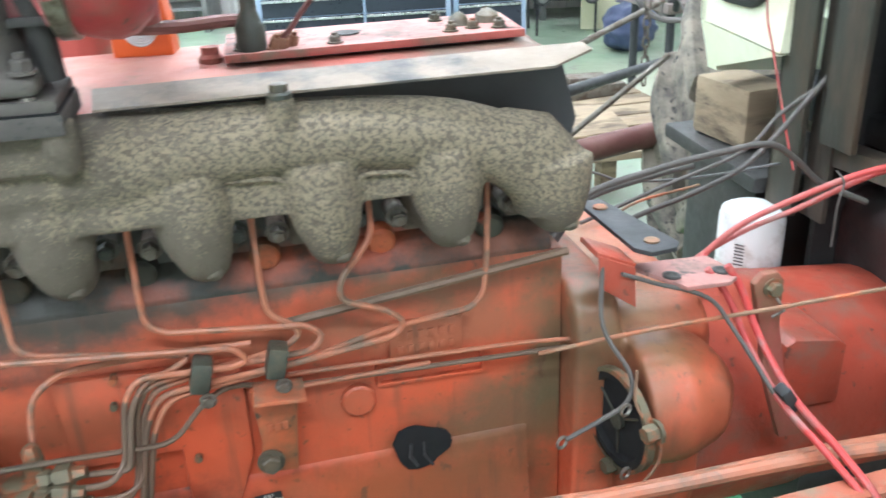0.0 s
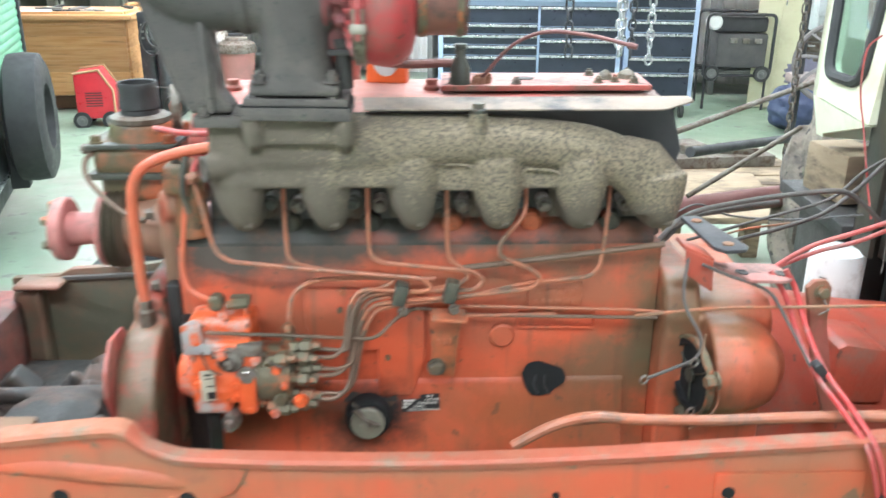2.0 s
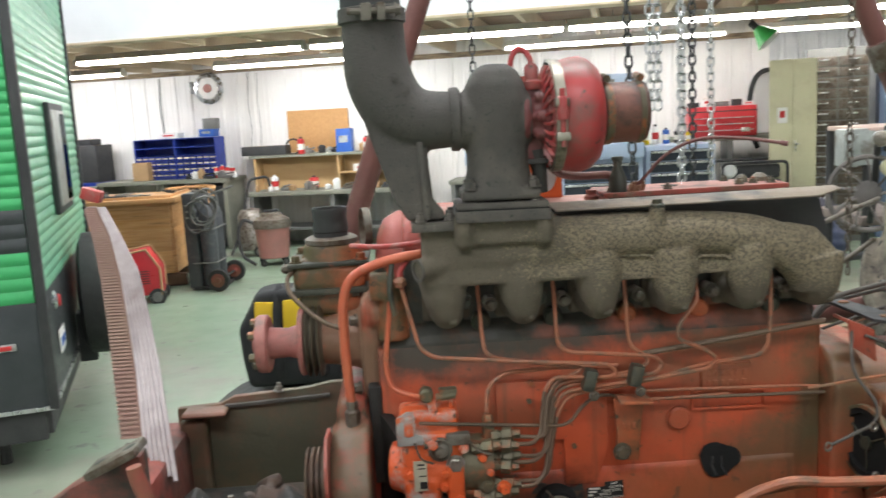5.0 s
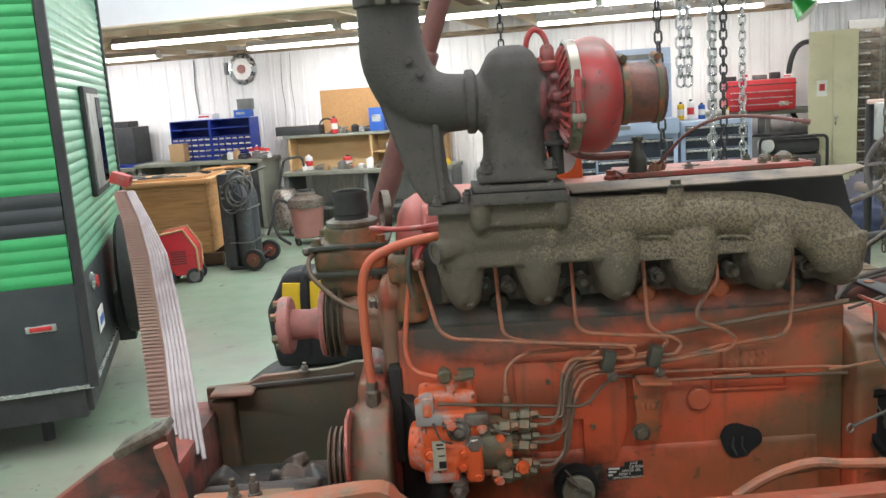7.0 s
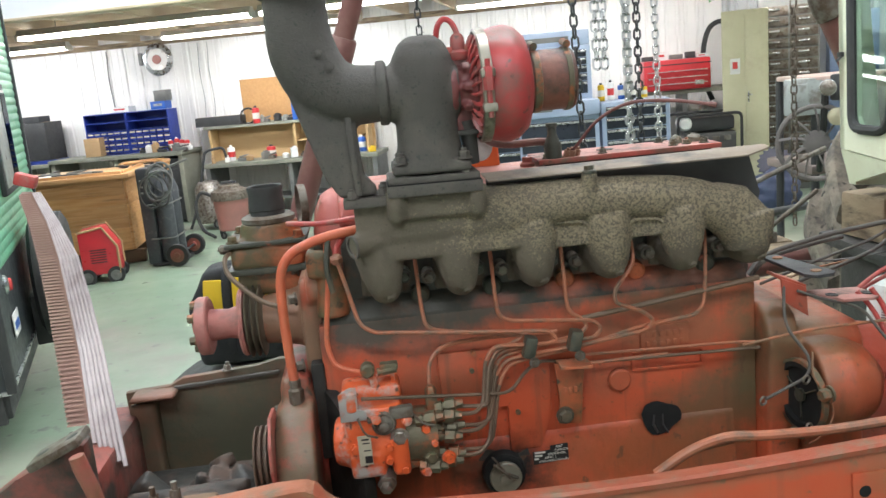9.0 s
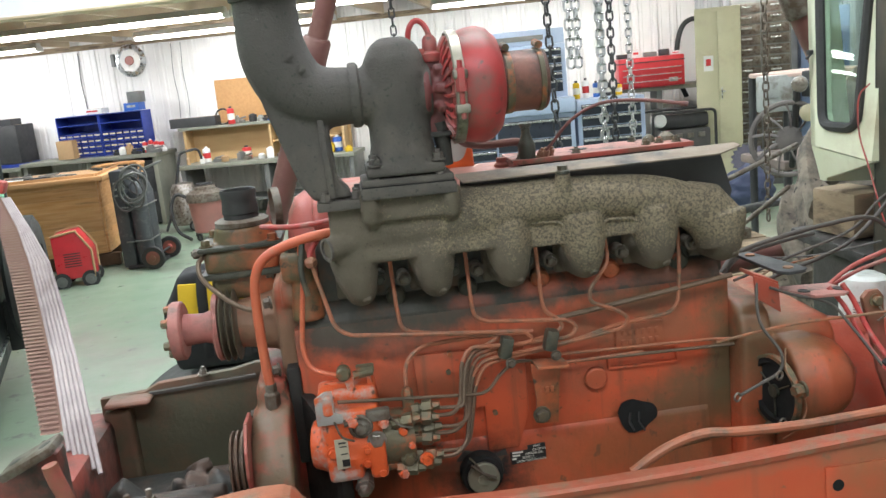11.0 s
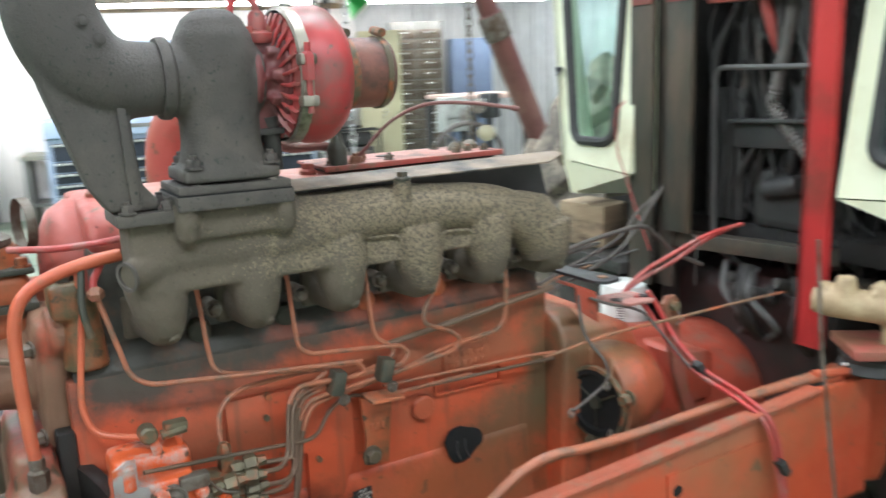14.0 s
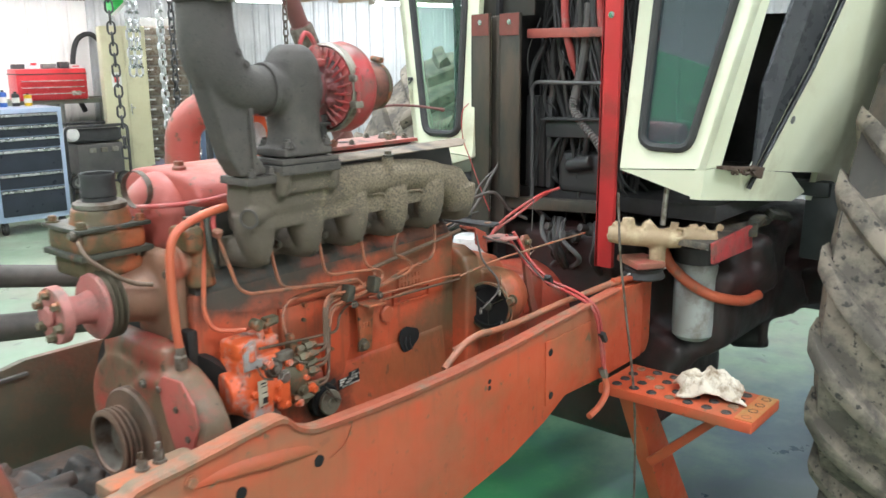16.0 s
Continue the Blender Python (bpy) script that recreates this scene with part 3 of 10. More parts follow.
# Near-black: paints in the shade of holes; also filler neck and flange gasket.
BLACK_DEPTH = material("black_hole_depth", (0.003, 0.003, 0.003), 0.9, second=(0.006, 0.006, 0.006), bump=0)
PLATE_DUST = material("dusty_plate_over_red", (0.40, 0.23, 0.20), 0.7, second=(0.34, 0.11, 0.09), amount=0.9, scale=12, dirt=(0.12, 0.09, 0.075), dirt_amount=0.3, dirt_scale=15, speck=(0.08, 0.06, 0.05), speck_scale=60, speck_amount=0.25, bump=0.2)
PULLEY_IRON = material("brown_worn_pulley", (0.13, 0.095, 0.065), 0.55, 0.15, second=(0.17, 0.085, 0.055), amount=0.9, scale=14, dirt=(0.09, 0.07, 0.05), dirt_amount=0.35, dirt_scale=18, bump=0.25)
TUNNEL_PAINT = material("dusty_dark_red_tunnel", (0.40, 0.058, 0.030), 0.5, second=(0.30, 0.060, 0.034), amount=0.9, scale=9, dirt=(0.22, 0.10, 0.07), dirt_amount=0.3, dirt_scale=9, speck=(0.14, 0.05, 0.035), speck_scale=60, speck_amount=0.1, bump=0.3)
HUB_PINK = material("dusty_pink_hub_paint", (0.36, 0.10, 0.085), 0.6, second=(0.36, 0.17, 0.145), amount=0.9, scale=14, dirt=(0.17, 0.10, 0.08), dirt_amount=0.3, dirt_scale=18, bump=0.25)


# ---- the building ----
def floor_material():
    mat = material("green_painted_concrete", (0.185, 0.275, 0.185), 0.38, second=(0.25, 0.31, 0.23), amount=0.9, scale=0.9, dirt=(0.26, 0.26, 0.21), dirt_amount=0.30, dirt_scale=1.1,
                   speck=(0.16, 0.17, 0.15), speck_scale=9, speck_amount=0.14, bump=0.06, bump_scale=40, rough_var=0.14)
    return mat


# Broad green and blue marks colour in the tractor's shade; the rest are stains.
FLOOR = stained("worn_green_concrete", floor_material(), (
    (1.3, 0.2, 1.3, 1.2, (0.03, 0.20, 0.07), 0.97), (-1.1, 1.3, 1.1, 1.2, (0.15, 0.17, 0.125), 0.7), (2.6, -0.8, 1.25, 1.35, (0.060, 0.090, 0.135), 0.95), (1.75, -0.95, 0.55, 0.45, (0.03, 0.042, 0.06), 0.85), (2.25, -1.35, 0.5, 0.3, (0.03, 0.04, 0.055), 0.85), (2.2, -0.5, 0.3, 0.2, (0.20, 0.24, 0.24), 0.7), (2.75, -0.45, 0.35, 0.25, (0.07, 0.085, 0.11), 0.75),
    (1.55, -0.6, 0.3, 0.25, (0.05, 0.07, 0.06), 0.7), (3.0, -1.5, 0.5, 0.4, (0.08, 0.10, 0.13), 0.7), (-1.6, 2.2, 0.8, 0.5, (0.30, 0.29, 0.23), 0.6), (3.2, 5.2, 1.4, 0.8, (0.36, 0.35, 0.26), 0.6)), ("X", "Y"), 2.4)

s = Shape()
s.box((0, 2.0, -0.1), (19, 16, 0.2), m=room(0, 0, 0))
floor = solid("floor", s, FLOOR, "pale green painted concrete workshop floor with stains and coloured-in shade", "floor", kind="structure")


def ribbed_wall(name, u0, u1, z0, z1, m, mat, label, pitch=0.229):
    """Sheet-metal wall: a thick back with raised ribs, facing local -y."""
    t = Shape()
    t.box(((u0 + u1) / 2, 0.06, (z0 + z1) / 2), (u1 - u0, 0.12, z1 - z0), m=m)
    n = int((u1 - u0) / pitch)
    for i in range(n):
        u = u0 + (i + 0.5) * pitch
        t.prism([(u - 0.035, 0.001), (u + 0.035, 0.001), (u + 0.02, -0.019), (u - 0.02, -0.019)], z1 - z0, m @ pose(0, 0, z0))
        for k in (-0.065, 0.065):
            t.prism([(u + k - 0.012, 0.001), (u + k + 0.012, 0.001), (u + k + 0.006, -0.005), (u + k - 0.006, -0.005)], z1 - z0, m @ pose(0, 0, z0))
    return solid(name, t, mat, label, "wall", kind="structure", smooth=0)


BACK_V = 9.7
ribbed_wall("wall_north", -9.2, 2.15, 0, 2.56, room(0, BACK_V, 0), PALE_PAINT, "white ribbed sheet-metal back wall")
ribbed_wall("wall_north_grey", 2.15, 9.0, 0, 2.56, room(0, BACK_V - 0.05, 0), GREY_PANEL, "grey galvanised ribbed back wall")
ribbed_wall("wall_east", -10, 6.0, 0, 4.9, room(8.2, 0, 0, -90), GREY_PANEL, "galvanised ribbed side wall")
for name, c, size in (("wall_west", (-9.25, 2, 2.45), (0.12, 16, 4.9)), ("wall_south", (0, -5.9, 2.45), (18.4, 0.12, 4.9))):
    s = Shape()
    s.box(c, size, m=room(0, 0, 0))
    solid(name, s, PALE_PAINT, "white sheet-metal workshop wall", "wall", kind="structure")
s = Shape()
s.box((0, -0.5, 4.95), (18.6, 11.0, 0.1), m=room(0, 0, 0))
solid("ceiling", s, HEADER_WHITE, "white lined high bay ceiling", "ceiling", kind="structure")
s = Shape()
s.box((0, 5.0, 3.62), (18.4, 0.14, 2.56), m=room(0, 0, 0))
solid("wall_header", s, HEADER_WHITE, "smooth white lining above the lean-to opening", "wall", kind="structure")
s = Shape()
s.box((0, 4.995, 2.33), (18.4, 0.17, 0.02), m=room(0, 0, 0), bevel=0.004)
solid("trim_header", s, JOIST, "pale timber trim under the header", "trim", kind="structure")
s = Shape()
s.box((0, 7.4, 2.60), (18.4, 4.7, 0.05), m=room(0, 0, 0))
solid("ceiling_deck", s, DECK, "brown boards of the lean-to deck", "ceiling", kind="structure")
s = Shape()
u = -9.0
while u < 9:
    s.box((u, 7.37, 2.48), (0.045, 4.55, 0.19), m=room(0, 0, 0))
    u += 0.61
solid("ceiling_lean_to", s, JOIST, "open pale timber joists under a board deck", "ceiling", kind="structure")
s = Shape()
s.box((0, BACK_V - 0.03, 2.36), (18.2, 0.03, 0.07), m=room(0, 0, 0), bevel=0.004)
solid("trim_wall_top", s, OLD_WOOD, "timber rail along the wall top", "trim", kind="structure")


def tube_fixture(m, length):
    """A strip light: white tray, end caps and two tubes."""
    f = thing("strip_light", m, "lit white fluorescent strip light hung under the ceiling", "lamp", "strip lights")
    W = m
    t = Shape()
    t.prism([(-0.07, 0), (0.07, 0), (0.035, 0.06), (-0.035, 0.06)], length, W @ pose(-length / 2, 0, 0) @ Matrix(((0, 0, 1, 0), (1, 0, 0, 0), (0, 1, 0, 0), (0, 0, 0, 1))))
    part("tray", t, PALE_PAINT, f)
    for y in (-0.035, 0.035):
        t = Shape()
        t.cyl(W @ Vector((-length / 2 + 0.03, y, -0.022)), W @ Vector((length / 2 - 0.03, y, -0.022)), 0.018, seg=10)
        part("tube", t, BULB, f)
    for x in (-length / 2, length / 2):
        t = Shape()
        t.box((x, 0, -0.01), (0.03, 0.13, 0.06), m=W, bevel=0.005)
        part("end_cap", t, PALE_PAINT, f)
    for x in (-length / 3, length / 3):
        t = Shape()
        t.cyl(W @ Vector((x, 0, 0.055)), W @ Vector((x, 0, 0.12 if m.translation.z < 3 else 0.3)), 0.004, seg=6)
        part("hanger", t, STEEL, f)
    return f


for u, v in ((-3.75, 6.5), (-1.3, 6.5), (1.1, 6.5), (3.6, 6.5), (-6.8, 8.4), (-3.2, 8.4), (0.3, 8.4), (3.0, 8.4)):
    tube_fixture(room(u, v, 2.33), 2.38)
# tray and tubes for the added right-hand strip, out of view
tube_fixture(room(6.5, 8.2, 2.33), 2.38)
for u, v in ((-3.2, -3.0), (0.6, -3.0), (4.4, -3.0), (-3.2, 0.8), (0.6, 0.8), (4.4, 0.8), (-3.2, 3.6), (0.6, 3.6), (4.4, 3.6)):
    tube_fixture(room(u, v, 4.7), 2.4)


# ---- along the back wall ----
def wall_fan(m):
    f = thing("wall_fan", m, "round white and silver wall exhaust fan", "fan")
    t = Shape()
    t.lathe([(0.20, 0), (0.21, 0.02), (0.19, 0.05), (0.15, 0.06), (0.14, 0.03)], m @ pose(0, 0, 0, 90), 32, (True, False))
    part("rim", t, CHROME, f)
    t = Shape()
    t.lathe([(0.14, 0.035), (0.05, 0.045), (0.045, 0.07), (0.0, 0.072)], m @ pose(0, 0, 0, 90), 24, (True, False))
    part("motor_cover", t, PALE_PAINT, f)
    t = Shape()
    t.lathe([(0.06, 0.05), (0.055, 0.074), (0.0, 0.078)], m @ pose(0, 0, 0, 90), 20, (True, False))
    part("hub", t, PINK_PLASTIC, f, "faded pink hub")
    for k in range(6):
        t = Shape()
        t.box((0.095 * math.cos(k * 1.047), -0.05, 0.095 * math.sin(k * 1.047)), (0.10, 0.006, 0.045), (0, -math.degrees(k * 1.047), 0), m=m)
        part("blade", t, PALE_PAINT, f)
    t = Shape()
    t.box((-0.23, -0.03, 0.02), (0.05, 0.05, 0.16), m=m, bevel=0.01)
    part("bracket", t, GREY_STEEL, f)


wall_fan(pose(-2.55, 10.28, 2.12, 0, 0, ROOM_TURN))


def on_wall(x, z, off=0.0, v=BACK_V):
    """The pose on the back wall at world x."""
    a = radians(ROOM_TURN)
    # world x = u cos a - v sin a
    u = (x + (v - off) * math.sin(a)) / math.cos(a)
    return room(u, v - off, z)


CARD_LABEL = material("yellowed_card_label", (0.55, 0.50, 0.40), 0.8, second=(0.42, 0.36, 0.27), amount=0.9, scale=14, bump=0.0, per_object=0.3)


def bin_rack(m):
    """Two blue racks of small parts drawers side by side."""
    for k in range(2):
        mm = m @ pose(0.6 * k, 0, 0)
        f = thing("parts_rack", mm, "blue steel rack of small pale-fronted drawers on the bench", "parts rack", "blue parts racks")
        t = Shape()
        for x in (-0.29, 0.29):
            t.box((x, 0, 0.27), (0.012, 0.28, 0.54), m=mm)
        t.box((0, 0.135, 0.27), (0.58, 0.01, 0.54), m=mm)
        for z in (0.006, 0.08, 0.155, 0.23, 0.305, 0.42, 0.535):
            t.box((0, 0, z), (0.58, 0.28, 0.01), m=mm)
        part("frame", t, BLUE_BIN, f)
        for r, z in enumerate((0.02, 0.095, 0.17, 0.245)):
            for c in range(6):
                t = Shape()
                t.box((-0.242 + c * 0.0965, -0.11, z + 0.025), (0.088, 0.03, 0.05), m=mm, bevel=0.003)
                d = part("drawer", t, BLUE_BIN, f)
                t = Shape()
                t.box((-0.242 + c * 0.0965, -0.128, z + 0.034), (0.07, 0.006, 0.020), m=mm)
                part("card_label", t, CARD_LABEL, d, "pale card label")


bin_rack(on_wall(-3.35, 0.945, 0.32))


def long_bench(m, length, height, depth, top, body, label):
    f = thing("workbench", m, label, "workbench")
    t = Shape()
    t.box((0, 0, height - 0.025), (length, depth, 0.05), m=m, bevel=0.006)
    part("bench_top", t, top, f)
    for x in (-length / 2 + 0.05, 0.0, length / 2 - 0.05):
        t = Shape()
        t.box((x, 0, (height - 0.05) / 2), (0.06, depth - 0.06, height - 0.05), m=m, bevel=0.004)
        part("leg", t, body, f)
    t = Shape()
    t.box((0, 0.02, 0.25), (length - 0.1, depth - 0.12, 0.03), m=m)
    part("lower_shelf", t, body, f)
    return f


long_bench(on_wall(-3.2, 0, 0.36), 1.9, 0.94, 0.62, BENCH_GREY, BENCH_GREY, "grey-green steel workbench under the blue racks")
long_bench(on_wall(-0.9, 0, 0.40), 2.3, 0.74, 0.66, BENCH_GREY, GREY_STEEL, "low grey workbench with a plywood back")
long_bench(on_wall(1.5, 0, 0.40), 1.9, 0.80, 0.6, BENCH_GREY, GREY_STEEL, "low grey workbench beside the tool chest")


def shelf_back(m):
    f = thing("bench_shelf", m, "plywood-backed shelf above the low workbench, crowded with cans", "shelf")
    t = Shape()
    t.box((0, 0.1, 0.22), (2.2, 0.02, 0.44), m=m)
    part("back_panel", t, PLYWOOD, f)
    t = Shape()
    t.box((0, 0, 0.445), (2.24, 0.34, 0.035), m=m, bevel=0.004)
    part("top_board", t, BENCH_GREY, f)
    for x in (-1.05, 0.1, 1.05):
        t = Shape()
        t.box((x, 0.0, 0.21), (0.03, 0.3, 0.42), m=m)
        part("upright", t, PLYWOOD, f)
    t = Shape()
    t.box((0.55, -0.02, 0.2), (0.85, 0.26, 0.02), m=m)
    part("middle_board", t, PLYWOOD, f)


shelf_back(on_wall(-0.95, 0.74, 0.26))
s = Shape()
s.box((0, 0, 0.28), (0.86, 0.02, 0.56), m=on_wall(-1.15, 1.21, 0.03), bevel=0.004)
solid("cork_board", s, CORK, "tan cork board fixed to the white wall", "board")


def can(m, r, h, mat, lid, label, category="can"):
    f = thing(category.replace(" ", "_"), m, label, category)
    t = Shape()
    t.lathe([(r * 0.96, 0), (r, 0.006), (r, h * 0.8), (r * 0.93, h * 0.86), (r * 0.45, h * 0.9)], m, 14)
    part("body", t, mat, f)
    t = Shape()
    t.lathe([(r * 0.4, h * 0.9), (r * 0.4, h), (r * 0.3, h * 1.01)], m, 10)
    part("cap", t, lid, f)
    t = Shape()
    t.lathe([(r * 1.012, h * 0.25), (r * 1.012, h * 0.6)], m, 14, (False, False))
    part("label_band", t, LABEL_WHITE if mat is not PAPER else LABEL_RED, f)
    return f


SHELF_CLUTTER = (CARD, GREY_CAN, PAPER, BLACK_STEEL, LABEL_RED, CARD, GREY_STEEL, YELLOW)
rnd = random.Random(5)
for x, z, h, r, mat in ((-1.36, 1.203, 0.22, 0.045, LABEL_RED), (-0.5, 1.203, 0.2, 0.04, LABEL_RED), (-1.75, 0.742, 0.20, 0.05, PAPER),
                        (-1.22, 0.742, 0.17, 0.06, LABEL_RED), (-0.45, 0.742, 0.24, 0.05, BLACK_STEEL), (-0.05, 0.742, 0.2, 0.06, LABEL_BLUE)):
    can(on_wall(x, z, 0.40), r, h, mat, rnd.choice((PAPER, BLACK_STEEL)), "small can or bottle standing on the workbench shelf", "can")
for x, h in ((-2.52, 0.15), (-2.44, 0.17), (-2.37, 0.15), (-2.30, 0.14)):
    can(on_wall(x, 0.943, 0.50), 0.034, h, LABEL_RED, PAPER, "red and white oil bottle on the grey bench", "bottle")


def carton(m, size, mat, label, name="box"):
    f = thing(name, m, label, name.replace("_", " "))
    t = Shape()
    t.box((0, 0, size[2] / 2), size, m=m, bevel=0.004)
    part("body", t, mat, f)
    if mat in (LABEL_BLUE, PAPER):
        t = Shape()
        t.box((0, -size[1] / 2 - 0.001, size[2] * 0.55), (size[0] * 0.6, 0.002, size[2] * 0.3), m=m)
        part("label_patch", t, GREY_CAN if mat is not PAPER else LABEL_RED, f)
    t = Shape()
    t.box((0, 0, size[2] + 0.001), (size[0] * 0.98, size[1] * 0.08, 0.002), m=m)
    part("tape", t, CARD, f)
    return f


for k in range(34):
    if k < 12:
        x, z, off = -1.42 + 0.1 * k + rnd.uniform(-0.03, 0.03), 1.205, rnd.uniform(0.22, 0.34)
    elif k < 26:
        x, z, off = -1.92 + 0.15 * (k - 12) + rnd.uniform(-0.05, 0.05), 0.742, rnd.uniform(0.44, 0.60)
    else:
        x, z, off = -2.9 + 0.09 * (k - 26), 0.943, rnd.uniform(0.50, 0.60)
    if -0.92 < x < -0.64 and z > 1.2:
        continue
    w, d, h = rnd.uniform(0.05, 0.12), rnd.uniform(0.05, 0.1), rnd.uniform(0.04, 0.13)
    m = on_wall(x, z, off) @ pose(0, 0, 0, 0, 0, rnd.uniform(-35, 35))
    mat = rnd.choice(SHELF_CLUTTER)
    s = Shape()
    if k % 3 == 0:
        s.lathe([(w * 0.42, 0), (w * 0.45, 0.005), (w * 0.45, h * 0.8), (w * 0.3, h * 0.9), (w * 0.18, h)], m, 14)
        solid("jar", s, mat, "small jar among the clutter on the workbench", "jar", "bench clutter")
    elif k % 3 == 1:
        s.box((0, 0, h / 2), (w, d, h), m=m, bevel=0.006)
        s.box((w * 0.1, 0, h + 0.01), (w * 0.6, d * 0.7, 0.02), m=m, bevel=0.005)
        solid("small_box", s, mat, "small worn box among the clutter on the workbench", "box", "bench clutter")
    else:
        s.box((0, 0, 0.02), (w * 1.4, d, 0.04), m=m, bevel=0.01)
        s.cyl(m @ Vector((-w * 0.5, 0, 0.05)), m @ Vector((w * 0.9, 0.02, 0.07)), 0.012, seg=8)
        solid("spare_part", s, rnd.choice((GREY_STEEL, BLACK_STEEL, DULL_STEEL)), "loose metal part among the clutter on the workbench", "metal part", "bench clutter")
s = Shape()
s.box((0, 0, 0.43), (0.55, 0.5, 0.82), m=on_wall(-2.58, 0.01, 0.36), bevel=0.01)
for z in (0.3, 0.58):
    s.box((0, -0.252, z), (0.48, 0.012, 0.24), m=on_wall(-2.58, 0.01, 0.36), bevel=0.004)
solid("under_bench_cabinet", s, BLACK_STEEL, "black steel cabinet standing under the workbench", "cabinet")
carton(on_wall(-4.40, 1.452, 0.35), (0.3, 0.25, 0.08), BLACK_STEEL, "dark receiver lying on the loudspeaker", "amplifier")
carton(on_wall(-0.55, 0.94, 0.28), (0.26, 0.14, 0.1), PAPER, "white carton on the plywood shelf board", "carton")
carton(on_wall(-0.78, 1.205, 0.3), (0.2, 0.14, 0.3), LABEL_BLUE, "blue and white product carton on the plywood shelf", "carton")
carton(on_wall(-1.85, 1.205, 0.3), (0.62, 0.2, 0.12), BLACK_STEEL, "long black stereo amplifier lying on the plywood shelf", "amplifier")
carton(on_wall(-3.15, 1.49, 0.3), (0.26, 0.2, 0.07), PAPER, "white carton on top of the blue rack", "carton")
carton(on_wall(-2.62, 1.49, 0.3), (0.2, 0.2, 0.1), LABEL_BLUE, "blue carton on top of the blue rack", "carton")
carton(on_wall(-2.58, 1.59, 0.3), (0.17, 0.17, 0.14), GREY_STEEL, "small grey box on top of the blue rack", "carton")
carton(on_wall(-3.55, 0.945, 0.48), (0.22, 0.2, 0.24), CARD, "brown cardboard box on the grey bench", "cardboard_box")
carton(on_wall(-4.38, 0.95, 0.35), (0.48, 0.4, 0.5), BLACK_STEEL, "black loudspeaker cabinet on the side bench", "loudspeaker")
carton(on_wall(-4.72, 0.902, 0.62), (0.2, 0.2, 0.6), PAPER, "white and red carton on the loudspeaker", "carton")
carton(on_wall(-4.38, 0.9, 0.35), (0.5, 0.42, 0.045), BLUE_BIN, "blue tray under the loudspeaker", "tray")
long_bench(on_wall(-4.7, 0, 0.36), 1.2, 0.9, 0.6, BENCH_GREY, BENCH_GREY, "grey side bench in the corner")
s = Shape()
s.torus(on_wall(-1.48, 1.30, 0.3) @ pose(0, 0, 0, 80), 0.1, 0.012, 24, 8)
solid("hose_ring", s, RUBBER, "black hose ring leaning on the shelf", "hose")
for x, z0, z1, lab in ((-3.35, 0.95, 2.3, "conduit"), (-1.95, 0.95, 2.3, "cable"), (-2.08, 1.2, 2.3, "cable")):
    s = Shape()
    m = on_wall(x, 0, 0.03)
    s.tube([m @ Vector((0.01 * math.sin(z * 9), 0, z)) for z in np.linspace(z0, z1, 14)], 0.008 if lab == "conduit" else 0.0035, 8)
    solid(lab, s, GREY_STEEL if lab == "conduit" else HOSE_GREY, "grey electrical %s running up the white wall" % lab, lab, kind="structure")
for x, z in ((-3.35, 1.22), (-1.96, 1.12), (-3.32, 0.98)):
    s = Shape()
    s.box((0, 0, 0), (0.1, 0.05, 0.14), m=on_wall(x, z, 0.04), bevel=0.008)
    s.box((0, -0.03, 0), (0.06, 0.012, 0.09), m=on_wall(x, z, 0.04), bevel=0.004)
    solid("socket_box", s, GREY_STEEL, "grey surface-mounted electrical socket box", "socket")


# ---- pine bench on a skid ----
def pine_bench(m):
    f = thing("pine_bench", m, "varnished pine island workbench standing on a dark skid", "workbench")
    t = Shape()
    t.box((0, 0, 0.885), (1.62, 0.92, 0.045), m=m, bevel=0.006)
    part("bench_top", t, PINE_TOP, f)
    for k in range(7):
        t = Shape()
        t.box((0, -0.385, 0.2 + k * 0.113), (1.45, 0.025, 0.1125), m=m, bevel=0.0025)
        part("plank", t, PINE, f)
        t = Shape()
        t.box((0.735, 0, 0.2 + k * 0.113), (0.025, 0.745, 0.1125), m=m, bevel=0.0025)
        part("plank", t, PINE, f)
    t = Shape()
    t.box((0, 0, 0.48), (1.4, 0.72, 0.68), m=m)
    part("carcass", t, DARK_WOOD, f)
    for y in (-0.33, 0.33):
        t = Shape()
        t.box((0, y, 0.07), (1.66, 0.09, 0.12), m=m, bevel=0.01)
        part("skid", t, DARK_WOOD, f)


PB = pose(-3.2, 7.86, 0, 0, 0, 1) @ Matrix.Diagonal((1, 1.1, 1.025, 1))
pine_bench(PB)
rnd = random.Random(11)
for k in range(9):
    s = Shape()
    x, y, a = rnd.uniform(-0.7, 0.6), rnd.uniform(-0.3, 0.3), rnd.uniform(0, 180)
    L = rnd.uniform(0.12, 0.32)
    s.box((0, 0, 0), (L, 0.035, 0.028), bevel=0.008)
    s.cyl((L / 2, 0, 0), (L / 2 + 0.08, 0, 0), 0.009, seg=8)
    ob = solid("hand_tool", s, rnd.choice((BLACK_STEEL, RUBBER, GREY_STEEL)), "dark hand tool lying on the pine bench", "tool", "hand tools on the bench")
    ob.matrix_basis = PB @ pose(x, y, 0.923, 0, 0, a)
for x, y, a in ((-0.3, -0.2, 10), (-0.15, -0.05, 40), (0.1, -0.25, -20)):
    s = Shape()
    s.box((0, 0, 0.002), (0.3, 0.22, 0.004))
    ob = solid("paper_sheet", s, PAPER, "loose sheet of white paper on the pine bench", "paper", "papers on the bench")
    ob.matrix_basis = PB @ pose(x, y, 0.909 + 0.001 * a / 40, 0, 0, a)


